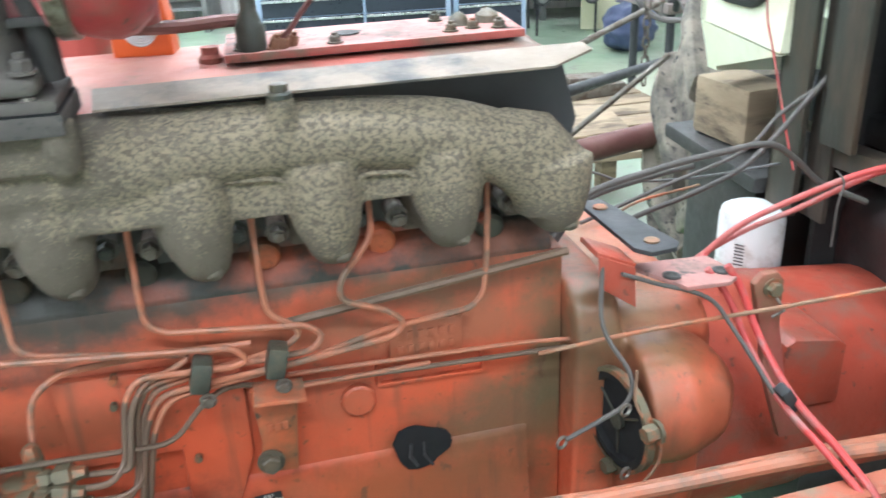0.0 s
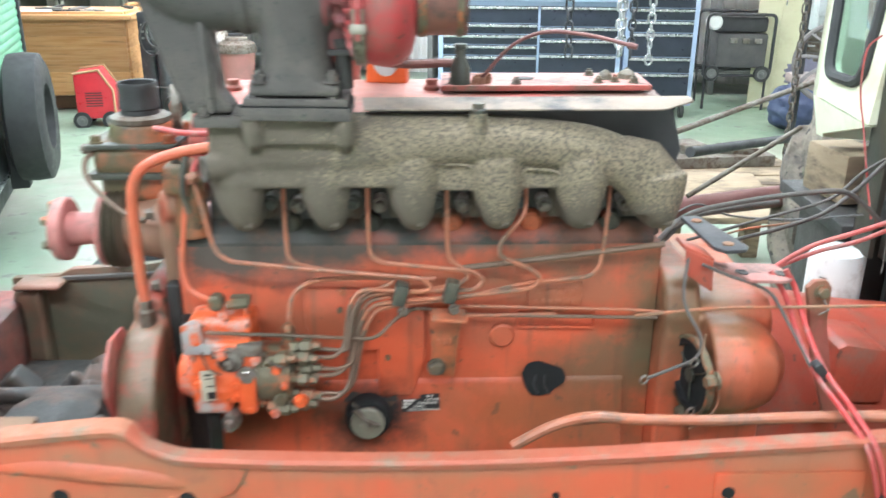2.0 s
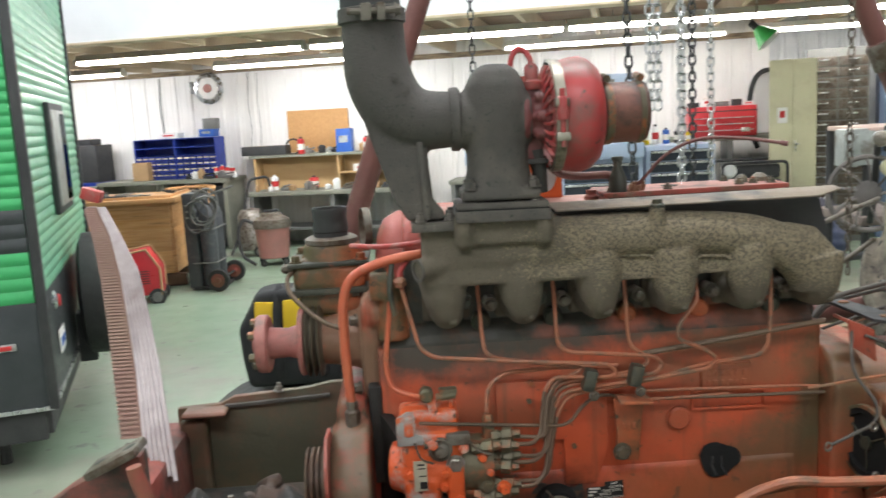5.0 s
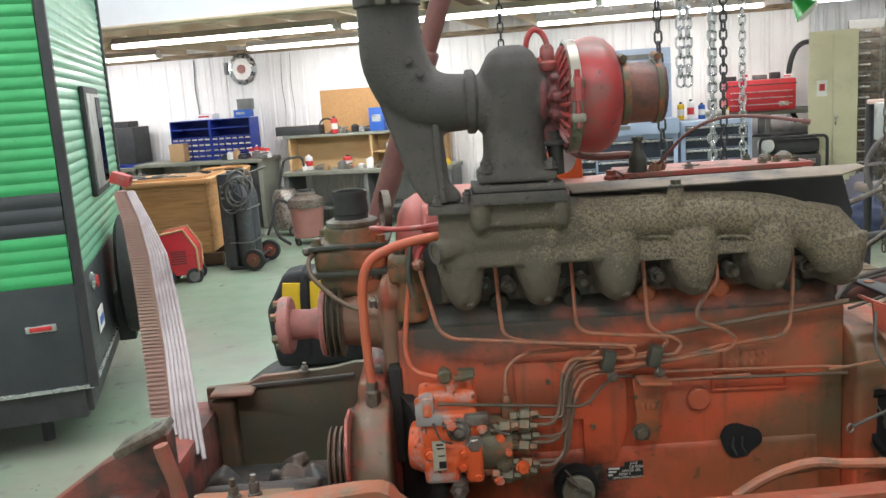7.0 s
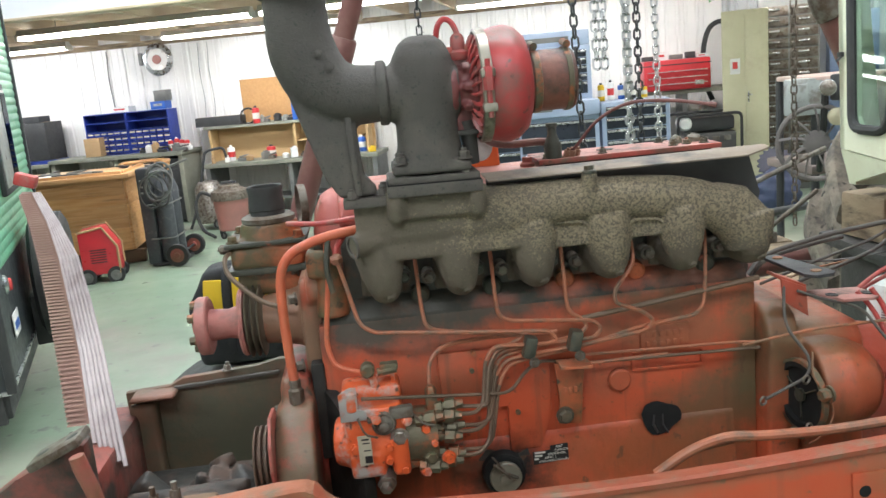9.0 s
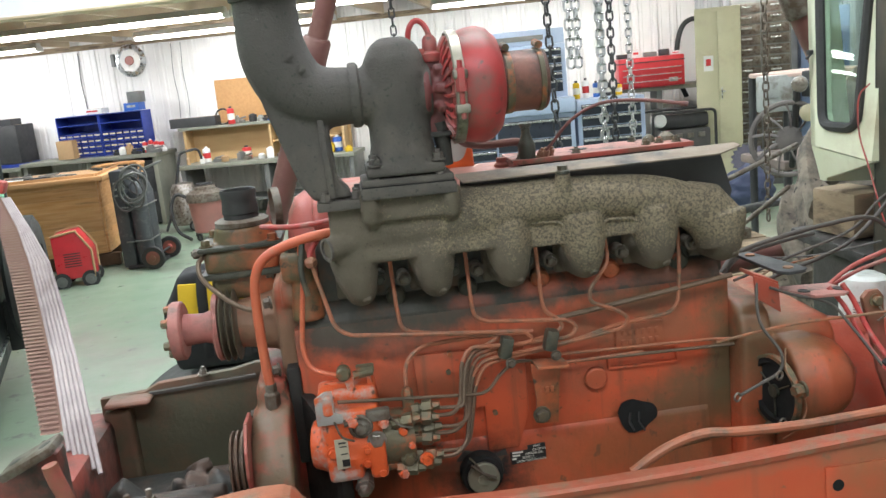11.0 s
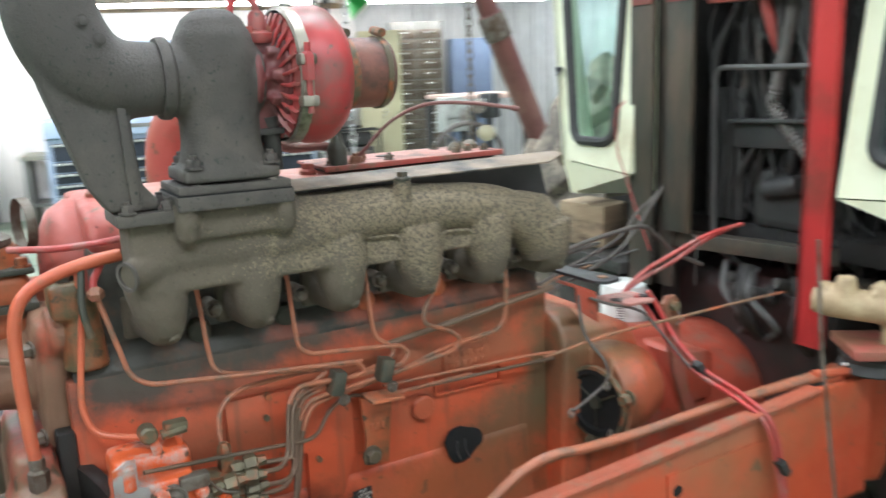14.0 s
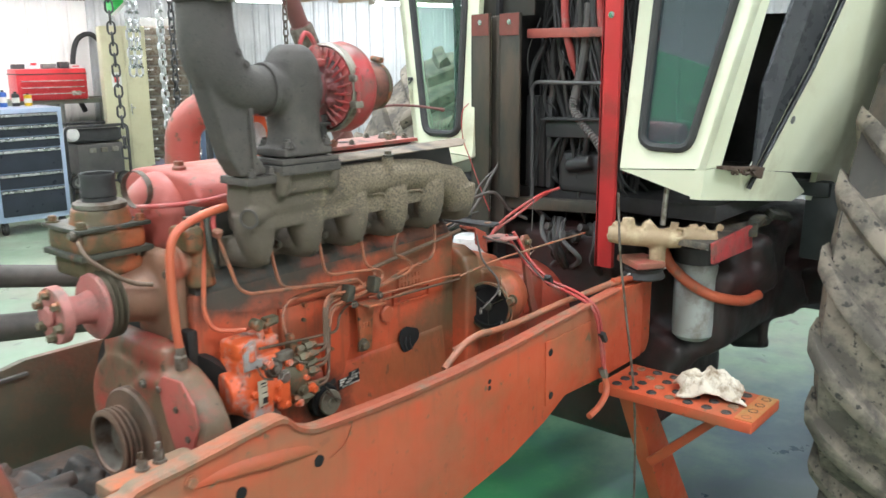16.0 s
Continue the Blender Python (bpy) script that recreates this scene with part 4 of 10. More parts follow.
def round_chair(m):
    f = thing("captain_chair", m, "round-backed wooden captain's chair behind the pine bench", "chair")
    t = Shape()
    t.box((0, 0, 0.45), (0.46, 0.44, 0.04), m=m, bevel=0.015)
    part("seat", t, PINE, f)
    t = Shape()
    t.tube([m @ Vector((0.27 * math.cos(a), 0.27 * math.sin(a), 0.92)) for a in np.linspace(-0.4, math.pi + 0.4, 18)], 0.02, 8)
    part("back_rail", t, PINE, f)
    for a in np.linspace(0, math.pi, 7):
        t = Shape()
        t.cyl(m @ Vector((0.21 * math.cos(a), 0.2 * math.sin(a), 0.46)), m @ Vector((0.27 * math.cos(a), 0.27 * math.sin(a), 0.91)), 0.01, seg=8)
        part("spindle", t, PINE, f)
    for x in (-0.17, 0.17):
        for y in (-0.16, 0.16):
            t = Shape()
            t.cyl(m @ Vector((x, y, 0.44)), m @ Vector((x * 1.25, y * 1.25, 0)), 0.02, 0.014, 8)
            part("leg", t, PINE, f)


round_chair(pose(-2.55, 8.75, 0, 0, 0, -10))


# ---- wheeled things on the floor ----
def wheel(f, a, b, r, mat=RUBBER, hub=GREY_STEEL):
    t = Shape()
    w = (Vector(b) - Vector(a)).length
    t.lathe([(r * 0.62, 0), (r * 0.95, 0), (r, w * 0.25), (r, w * 0.75), (r * 0.95, w), (r * 0.62, w)], axes(a, b), 24, (False, False))
    o = part("wheel", t, mat, f)
    t = Shape()
    t.lathe([(r * 0.64, w * 0.1), (r * 0.3, w * 0.2), (r * 0.22, -w * 0.1), (0.0, -w * 0.12)], axes(a, b), 18, (True, False))
    part("hub", t, hub, o)


def welder(m):
    f = thing("welder", m, "red wheeled welding power unit with a pale edge", "welder")
    t = Shape()
    t.prism([(-0.2, 0.1), (0.26, 0.1), (0.26, 0.42), (0.1, 0.66), (-0.2, 0.62)], 0.42, m @ pose(0, 0.21, 0) @ XZ, bevel=0.02)
    part("case", t, BRIGHT_RED, f)
    for y in (-0.215, 0.215):
        t = Shape()
        t.tube([m @ Vector(q) for q in ((0.262, y, 0.1), (0.262, y, 0.425), (0.105, y, 0.665), (-0.2, y, 0.625))], 0.012, 8)
        part("edge_trim", t, CARD, f)
    for k in range(6):
        t = Shape()
        t.box((0.02, -0.212, 0.25 + k * 0.03), (0.2, 0.004, 0.012), m=m)
        part("louvre", t, BLACK_STEEL, f)
    for x in (-0.15, 0.2):
        for y in (-0.23, 0.19):
            wheel(f, m @ Vector((x, y, 0.08)), m @ Vector((x, y + 0.04, 0.08)), 0.08)


welder(pose(-2.60, 6.78, 0, 0, 0, 8) @ Matrix.Diagonal((0.72, 0.72, 0.78, 1)))


def gas_cart(m):
    f = thing("welding_cart", m, "dark two-wheeled welding cart leaning back, with crossed hoses", "hand cart")
    t = Shape()
    t.box((-0.11, 0, 0.50), (0.13, 0.36, 0.96), m=m, bevel=0.02)
    part("back_case", t, SLATE, f)
    for y in (-0.11, 0.11):
        t = Shape()
        t.lathe([(0.08, 0.05), (0.085, 0.07), (0.085, 0.74), (0.06, 0.82), (0.03, 0.86), (0.03, 0.92), (0.0, 0.925)], m @ pose(0.045, y, 0), 18, (True, False))
        part("bottle", t, SLATE, f)
    t = Shape()
    t.box((0.02, 0, 0.025), (0.30, 0.40, 0.03), m=m, bevel=0.004)
    part("foot_plate", t, BLACK_STEEL, f)
    for z in (0.28, 0.62):
        t = Shape()
        t.tube(corner_path([m @ Vector(q) for q in ((-0.1, -0.2, z), (0.13, -0.2, z), (0.13, 0.2, z), (-0.1, 0.2, z))], 0.04), 0.008, 8)
        part("strap", t, GREY_STEEL, f)
    for k, z in enumerate((0.86, 0.80, 0.74)):
        for j in range(3):
            t = Shape()
            t.box((-0.10 + 0.04 * j - 0.03, -0.182, z), (0.026, 0.003, 0.02), m=m)
            part("lettering_bar", t, GREY_CAN, f)
    for y in (-0.30, 0.25):
        wheel(f, m @ Vector((0.16, y, 0.115)), m @ Vector((0.16, y + 0.05, 0.115)), 0.112, RUBBER, RUST_RED)
    t = Shape()
    t.cyl(m @ Vector((0.16, -0.28, 0.115)), m @ Vector((0.16, 0.28, 0.115)), 0.012, seg=10)
    part("axle", t, BLACK_STEEL, f)
    rnd_ = random.Random(2)
    for k in range(6):
        t = Shape()
        c = m @ Vector((0.03 + rnd_.uniform(-0.04, 0.06), -0.23 - 0.012 * k, 0.80 + rnd_.uniform(-0.05, 0.07)))
        a, b = rnd_.uniform(0.09, 0.14), rnd_.uniform(0.13, 0.22)
        tilt = rnd_.uniform(-0.6, 0.6)
        loop = []
        for q in np.linspace(0, 2 * math.pi, 26):
            u, w = a * math.cos(q), b * math.sin(q)
            loop.append(c + Vector((u * math.cos(tilt) - w * math.sin(tilt), 0.02 * math.sin(2 * q), u * math.sin(tilt) + w * math.cos(tilt))))
        t.tube(loop, 0.010, 8)
        part("hose_coil", t, GREY_STEEL if k % 2 else HOSE_GREY, f)
    t = Shape()
    t.cyl(m @ Vector((-0.16, -0.05, 0.88)), m @ Vector((0.33, -0.1, 1.03)), 0.012, seg=8)
    t.cyl(m @ Vector((-0.1, 0, 0.97)), m @ Vector((-0.1, 0, 1.0)), 0.03, seg=10)
    part("handle_bar", t, GREY_STEEL, f)


SLATE = material("slate_grey_cart_steel", (0.05, 0.055, 0.062), 0.5, second=(0.075, 0.08, 0.085), amount=0.9, scale=6, dirt=(0.12, 0.12, 0.12), dirt_amount=0.2, dirt_scale=20, bump=0.1)
gas_cart(pose(-2.07, 7.32, 0, 0, 0, -6))


def drum_vac(m):
    f = thing("shop_vacuum", m, "faded pink drum vacuum with a grey lid on castors", "vacuum cleaner")
    t = Shape()
    t.lathe([(0.19, 0.09), (0.2, 0.1), (0.235, 0.46), (0.24, 0.47)], m, 24)
    part("drum", t, PINK_PLASTIC, f)
    t = Shape()
    t.lathe([(0.255, 0.46), (0.26, 0.5), (0.24, 0.56), (0.15, 0.6), (0.14, 0.63), (0.0, 0.64)], m, 24, (True, False))
    part("lid", t, DULL_STEEL, f)
    t = Shape()
    t.box((0, 0, 0.66), (0.2, 0.05, 0.03), m=m, bevel=0.01)
    part("handle", t, BLACK_STEEL, f)
    t = Shape()
    t.tube(smooth_path([m @ Vector(p) for p in ((0.2, -0.05, 0.5), (0.36, -0.12, 0.56), (0.45, -0.1, 0.4), (0.42, 0.0, 0.15), (0.3, 0.2, 0.05))]), 0.019, 10)
    part("hose", t, RUBBER, f)
    for a in (0.6, 2.2, 3.8, 5.4):
        wheel(f, m @ Vector((0.2 * math.cos(a), 0.2 * math.sin(a), 0.045)), m @ Vector((0.22 * math.cos(a), 0.22 * math.sin(a), 0.045)), 0.045)


drum_vac(pose(-1.60, 8.5, 0, 0, 0, 200) @ Matrix.Diagonal((0.85, 0.85, 0.95, 1)))


def extractor(m):
    f = thing("parts_washer_tank", m, "dull steel canister extractor with a bent black handle", "extractor")
    t = Shape()
    t.lathe([(0.15, 0.08), (0.165, 0.1), (0.165, 0.5), (0.12, 0.58), (0.0, 0.6)], m, 22, (True, False))
    part("tank", t, STEEL, f)
    t = Shape()
    t.tube(corner_path([m @ Vector(p) for p in ((-0.25, -0.1, 0.03), (-0.12, -0.05, 0.35), (0.02, 0.0, 0.95), (0.25, 0.0, 0.98), (0.27, 0, 0.85))], 0.06), 0.016, 8)
    part("handle_tube", t, BLACK_STEEL, f)
    for y in (-0.14, 0.14):
        wheel(f, m @ Vector((0.1, y - 0.02, 0.07)), m @ Vector((0.1, y + 0.02, 0.07)), 0.07)


extractor(pose(-1.97, 9.25, 0, 0, 0, 0))


# ---- tool chests, cabinet, generator ----
def chest(m, width, depth, z0, z1, columns, label, group=""):
    """A drawer chest; columns: (width share, drawer heights from the bottom)."""
    f = thing("tool_chest", m, label, "tool chest", group)
    t = Shape()
    t.box((0, 0, (z0 + z1) / 2), (width, depth, z1 - z0), m=m, bevel=0.012)
    part("case", t, CHEST_BLUE, f)
    x = -width / 2 + 0.035
    for share, heights in columns:
        w = (width - 0.07) * share
        z = z0 + 0.05
        total = sum(heights)
        k = (z1 - z0 - 0.09) / total
        for h in heights:
            t = Shape()
            t.box((x + w / 2, -depth / 2 - 0.004, z + h * k / 2), (w - 0.022, 0.016, h * k - 0.01), m=m, bevel=0.003)
            d = part("drawer", t, DRAWER_DARK, f)
            t = Shape()
            t.box((x + w / 2, -depth / 2 - 0.018, z + h * k - 0.022), (w - 0.03, 0.022, 0.022), m=m, bevel=0.005)
            part("handle", t, CHROME, d, "bright full-width drawer pull")
            z += h * k
        x += w
    return f


CH = pose(1.48, 7.32, 0, 0, 0, -6)
f = chest(CH, 1.74, 0.6, 0.13, 1.10, ((0.55, (3, 2, 1.2, 1.2, 1.2, 2)), (0.45, (2.6, 2, 1.5, 1.2, 2))), "wide pale blue roller tool chest with dark drawers", "pale blue tool chests")
for x in (-0.75, 0.75):
    for y in (-0.22, 0.22):
        wheel(f, CH @ Vector((x - 0.02, y, 0.065)), CH @ Vector((x + 0.02, y, 0.065)), 0.065)
t = Shape()
t.box((0, -0.02, 1.175), (1.76, 0.66, 0.15), m=CH, bevel=0.02)
part("worktop", t, CHEST_BLUE, f)
for k, w in ((-0.42, 0.3), (0.0, 0.34), (0.32, 0.18)):
    t = Shape()
    t.box((k, -0.352, 1.18), (w, 0.004, 0.035), m=CH)
    part("lettering_bar", t, GREY_STEEL, f)
HU = CH @ pose(0.24, 0.1, 0)
f = chest(HU, 1.22, 0.4, 1.25, 1.78, ((0.34, (1, 1, 1, 1, 1)), (0.66, (1.6, 1, 1, 1, 1))), "pale blue top chest with dark drawers on the roller chest", "pale blue tool chests")
t = Shape()
t.prism([(-0.61, 1.78), (0.61, 1.78), (0.61, 1.93), (-0.61, 1.93)], 0.36, HU @ pose(0, 0.18, 0) @ XZ, bevel=0.015)
part("lid", t, CHEST_BLUE, f)
t = Shape()
t.box((0.15, -0.185, 1.85), (0.5, 0.004, 0.05), m=HU)
part("lettering_bar", t, GREY_STEEL, f)
SC = pose(2.72, 7.22, 0, 0, 0, -6)
f = chest(SC, 0.68, 0.56, 0.13, 1.2, ((1.0, (2.8, 1.6, 2.4, 1.2, 1.2, 1.2)),), "narrow pale blue side tool chest with dark drawers", "pale blue tool chests")
for x in (-0.27, 0.27):
    for y in (-0.2, 0.2):
        wheel(f, SC @ Vector((x - 0.02, y, 0.065)), SC @ Vector((x + 0.02, y, 0.065)), 0.065)
for x, h, mat in ((2.45, 0.18, YELLOW), (2.55, 0.2, PAPER), (2.66, 0.16, LABEL_BLUE), (2.78, 0.14, BLACK_STEEL), (2.9, 0.12, YELLOW)):
    can(pose(x, 7.3, 1.202), 0.035, h, mat, BLACK_STEEL, "bottle standing on the narrow tool chest", "bottle")


def red_box(m):
    f = thing("red_toolbox", m, "bright red machinist's toolbox on the back bench", "toolbox")
    t = Shape()
    t.box((0, 0, 0.17), (0.74, 0.36, 0.34), m=m, bevel=0.012)
    part("case", t, BRIGHT_RED, f)
    for k, z in enumerate((0.05, 0.12, 0.19)):
        t = Shape()
        t.box((0, -0.184, z), (0.7, 0.014, 0.058), m=m, bevel=0.003)
        d = part("drawer", t, BRIGHT_RED, f)
        t = Shape()
        t.box((0, -0.195, z + 0.02), (0.66, 0.01, 0.01), m=m)
        part("handle", t, CHROME, d)
    t = Shape()
    t.box((0, 0, 0.285), (0.75, 0.37, 0.012), m=m)
    part("lid_seam", t, BLACK_STEEL, f)
    t = Shape()
    t.box((0.24, -0.19, 0.07), (0.1, 0.012, 0.05), m=m, bevel=0.004)
    part("badge", t, CHROME, f)
    return f


RB = pose(3.62, 8.35, 1.2, 0, 0, -10)
red_box(RB)
long_bench(pose(3.75, 8.5, 0, 0, 0, -12), 1.3, 1.2, 0.6, BENCH_GREY, GREY_STEEL, "tall grey-green bench carrying the red toolbox")
for k, (x, w, h) in enumerate(((-0.3, 0.12, 0.05), (-0.15, 0.1, 0.09), (0.02, 0.14, 0.05), (0.18, 0.1, 0.07), (0.3, 0.12, 0.04))):
    carton(RB @ pose(x, 0, 0.342), (w, 0.12, h), (BLACK_STEEL, PAPER, GREY_STEEL)[k % 3], "small box of parts on the red toolbox", "small_box")


def generator(m):
    f = thing("generator", m, "black tubular-framed portable generator with a pale tank", "generator")
    for y in (-0.24, 0.24):
        t = Shape()
        t.tube(corner_path([m @ Vector(p) for p in ((-0.33, y, 0.06), (-0.33, y, 0.66), (0.33, y, 0.66), (0.33, y, 0.06), (-0.33, y, 0.06))], 0.06), 0.016, 8)
        part("frame_loop", t, BLACK_STEEL, f)
    t = Shape()
    t.box((0.04, 0, 0.3), (0.5, 0.4, 0.34), m=m, bevel=0.03)
    part("engine_case", t, HOSE_GREY, f)
    t = Shape()
    t.box((0.02, 0, 0.56), (0.52, 0.4, 0.16), m=m, bevel=0.05)
    part("fuel_tank", t, BLACK_STEEL, f)
    t = Shape()
    t.cyl(m @ Vector((-0.26, -0.1, 0.58)), m @ Vector((-0.26, -0.26, 0.58)), 0.075, seg=18, bevel=0.02)
    part("air_cleaner", t, PAPER, f, "pale round cover")
    for k in range(3):
        t = Shape()
        t.box((-0.05 + k * 0.12, -0.21, 0.4), (0.07, 0.02, 0.05), m=m, bevel=0.004)
        part("outlet", t, STEEL, f)
    for x in (-0.30, 0.30):
        for y in (-0.22, 0.22):
            t = Shape()
            t.cyl(m @ Vector((x, y, -m.translation.z)), m @ Vector((x, y, 0.08)), 0.014, seg=8)
            part("stand_leg", t, BLACK_STEEL, f)
    for x in (-0.25, 0.25):
        wheel(f, m @ Vector((x, -0.28, 0.08)), m @ Vector((x, -0.22, 0.08)), 0.08)


generator(pose(3.66, 7.62, 0.291, 0, 0, -8))


def steel_cabinet(m):
    f = thing("steel_cabinet", m, "tall tan two-door steel storage cabinet", "cabinet")
    t = Shape()
    t.box((0, 0.01, 1.0), (0.46, 0.42, 1.98), m=m, bevel=0.008)
    part("body", t, CABINET_TAN, f)
    for x in (-0.112, 0.112):
        t = Shape()
        t.box((x, -0.207, 1.02), (0.216, 0.014, 1.86), m=m, bevel=0.004)
        part("door", t, CABINET_TAN, f)
    t = Shape()
    t.box((0.03, -0.225, 1.1), (0.014, 0.02, 0.12), m=m, bevel=0.004)
    t.box((0.045, -0.235, 1.12), (0.05, 0.012, 0.014), m=m, bevel=0.003)
    part("handle", t, CHROME, f)
    t = Shape()
    t.box((-0.1, -0.216, 1.42), (0.1, 0.003, 0.16), m=m)
    part("sticker", t, PAPER, f, "white sticker with a red mark")
    t = Shape()
    t.box((-0.1, -0.219, 1.43), (0.05, 0.003, 0.07), m=m)
    part("sticker_mark", t, LABEL_RED, f)


steel_cabinet(pose(4.12, 7.6, 0, 0, 0, -24))


def drawer_tower(m):
    f = thing("drawer_tower", m, "tall dark parts tower with rows of shallow metal drawers", "drawer unit")
    t = Shape()
    t.box((0, 0, 1.05), (0.62, 0.4, 2.1), m=m, bevel=0.006)
    part("case", t, GREY_STEEL, f)
    for r in range(17):
        for c in range(2):
            t = Shape()
            t.box((-0.15 + c * 0.3, -0.205, 0.12 + r * 0.115), (0.28, 0.014, 0.1), m=m, bevel=0.003)
            d = part("drawer", t, DULL_STEEL, f)
            t = Shape()
            t.box((-0.15 + c * 0.3, -0.222, 0.135 + r * 0.115), (0.11, 0.02, 0.018), m=m, bevel=0.004)
            part("handle", t, CHROME, d)


drawer_tower(pose(4.78, 7.95, 0, 0, 0, -24))
s = Shape()
s.box((0, 0, 0.95), (0.5, 0.4, 1.9), bevel=0.01)
ob = solid("blue_locker", s, material("slate_blue_steel", (0.16, 0.22, 0.34), 0.45, second=(0.13, 0.18, 0.29), bump=0.03), "slate blue steel locker", "locker")
ob.matrix_basis = pose(5.5, 7.9, 0, 0, 0, -24)
s = Shape()
s.tube(smooth_path([(4.22, 8.72, 1.02), (4.13, 8.72, 1.25), (4.12, 8.72, 1.6), (4.2, 8.72, 1.86), (4.36, 8.70, 1.93), (4.5, 8.66, 1.8)]), 0.03, 10)
solid("wall_hose", s, RUBBER, "thick black hose looped on the wall", "hose")


def clamp_lamp(m):
    f = thing("work_lamp", m, "green and white reflector work lamp hung from a joist", "lamp")
    t = Shape()
    t.lathe([(0.03, 0), (0.05, 0.03), (0.11, 0.14), (0.115, 0.145)], m, 20, (True, False))
    part("shade", t, material("green_lamp_enamel", (0.03, 0.5, 0.09), 0.35, second=(0.03, 0.42, 0.08), bump=0.02), f)
    t = Shape()
    t.lathe([(0.1, 0.135), (0.09, 0.16), (0.0, 0.17)], m, 18, (False, False))
    part("reflector", t, PALE_PAINT, f)
    t = Shape()
    t.cyl(m @ Vector((0, 0, 0)), m @ Vector((0, 0, -0.07)), 0.03, seg=10)
    part("holder", t, BLACK_STEEL, f)
    t = Shape()
    t.tube([m @ Vector((0, 0, -0.07)), m.translation + Vector((0.0, 0, 0.14)), m.translation + Vector((0, 0, 0.36))], 0.008, 6)
    part("hanger", t, STEEL, f)


clamp_lamp(pose(2.95, 5.75, 2.19, 20, 140, 0))

# ---- the tractor's engine ----
engine = thing("tractor_engine", (0.28, 0.22, 0.55), "stripped six-cylinder diesel engine in greasy orange paint", "engine")
PORTS = (0.004, 0.133, 0.264, 0.394, 0.522, 0.645)

s = Shape()
s.prism([(-0.115, 0.70), (0.66, 0.70), (0.675, 0.75), (0.675, 1.236), (-0.115, 1.236)], 0.33, at_y(0.385), bevel=0.008)
# crankcase swells towards the sump
s.prism([(0.052, 0.99), (0.045, 0.93), (0.03, 0.84), (0.06, 0.74), (0.12, 0.68), (0.37, 0.68), (0.37, 1.05), (0.12, 1.05)], 0.72, pose(-0.09, 0, 0) @ Matrix(((0, 0, 1, 0), (1, 0, 0, 0), (0, 1, 0, 0), (0, 0, 0, 1))), bevel=0.01)
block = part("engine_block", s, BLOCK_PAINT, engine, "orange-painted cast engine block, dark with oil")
# casting details of the side
s = Shape()
s.cyl((0.414, 0.06, 1.074), (0.414, 0.045, 1.074), 0.021, seg=20, bevel=0.003)
part("core_plug", s, ORANGE, engine)
s = Shape()
s.prism([(0.085, 1.165), (0.285, 1.158), (0.285, 1.03), (0.262, 0.965), (0.205, 0.965), (0.205, 1.052), (0.09, 1.05)], 0.012, at_y(0.056), bevel=0.004)
part("side_cover", s, BLOCK_PAINT, engine)
for x, z in ((0.145, 1.128), (0.15, 1.16), (0.222, 1.04)):
    s = Shape()
    s.cyl((x, 0.05, z), (x, 0.036, z), 0.0045, seg=10)
    part("dowel", s, FITTING, engine)
s = Shape()
s.box((0.5, 0.052, 1.145), (0.09, 0.012, 0.052), (0, 1.5, 0), bevel=0.004)
part("cast_number_pad", s, BLOCK_PAINT, engine)
for k in range(6):
    s = Shape()
    s.box((0.468 + k * 0.0125, 0.0455, 1.155 - 0.0003 * k), (0.007, 0.003, 0.011), bevel=0.001)
    part("cast_mark", s, BLOCK_PAINT, engine)
    s = Shape()
    s.box((0.468 + k * 0.0125, 0.0455, 1.136), (0.007, 0.003, 0.011), bevel=0.001)
    part("cast_mark", s, BLOCK_PAINT, engine)
s = Shape()
for z in (1.088, 1.118):
    s.box((0.505, 0.053, z), (0.13, 0.009, 0.005), (0, 1.2, 0), bevel=0.0015)
for x in (0.44, 0.57):
    s.box((x, 0.053, 1.103), (0.005, 0.009, 0.03), bevel=0.0015)
part("cast_frame", s, BLOCK_PAINT, engine)
# hole in the block: flat black sheet for its shade, shaft bits in front
s = Shape()
n = 22
rr = random.Random(4)
poly = []
for i in range(n):
    a = 2 * math.pi * i / n
    k = 1 + 0.09 * math.sin(3 * a + 1) + 0.06 * rr.uniform(-1, 1)
    poly.append((0.486 + 0.038 * k * math.cos(a), 0.994 + 0.031 * k * math.sin(a)))
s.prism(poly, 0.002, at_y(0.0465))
part("inspection_hole", s, BLACK_DEPTH, engine, "ragged black sheet for a hole's shade in the block side")
for x0, z0, x1, z1, w in ((0.474, 1.0, 0.480, 0.965, 0.007), (0.49, 1.0, 0.50, 0.962, 0.005)):
    s = Shape()
    s.tube([(x0, 0.045, z0), ((x0 + x1) / 2 - 0.006, 0.043, (z0 + z1) / 2), (x1, 0.045, z1)], w * 0.5, 8, flat=0.5)
    part("cam_shaft", s, BLACK_STEEL, engine, "oily dark metal inside the hole")
# cylinder head with its greasy face and gasket line
s = Shape()
s.box((0.308, 0.231, 1.318), (0.74, 0.292, 0.165), bevel=0.01)
HEAD_GRIME = stained("black_greasy_head", material("head_soot", (0.060, 0.056, 0.046), 0.6, second=(0.036, 0.035, 0.029), amount=0.9, scale=14, dirt=(0.10, 0.055, 0.032), dirt_amount=0.22, dirt_scale=16, bump=0.5, bump_scale=60), ((0.33, 1.255, 0.05, 0.02, (0.30, 0.07, 0.03), 0.8), (0.44, 1.26, 0.06, 0.022, (0.34, 0.07, 0.03), 0.85), (0.57, 1.25, 0.09, 0.016, (0.22, 0.075, 0.04), 0.7), (0.20, 1.245, 0.04, 0.012, (0.24, 0.06, 0.03), 0.7)), grain=30)
part("cylinder_head", s, HEAD_GRIME, engine, "cylinder head black with grease")
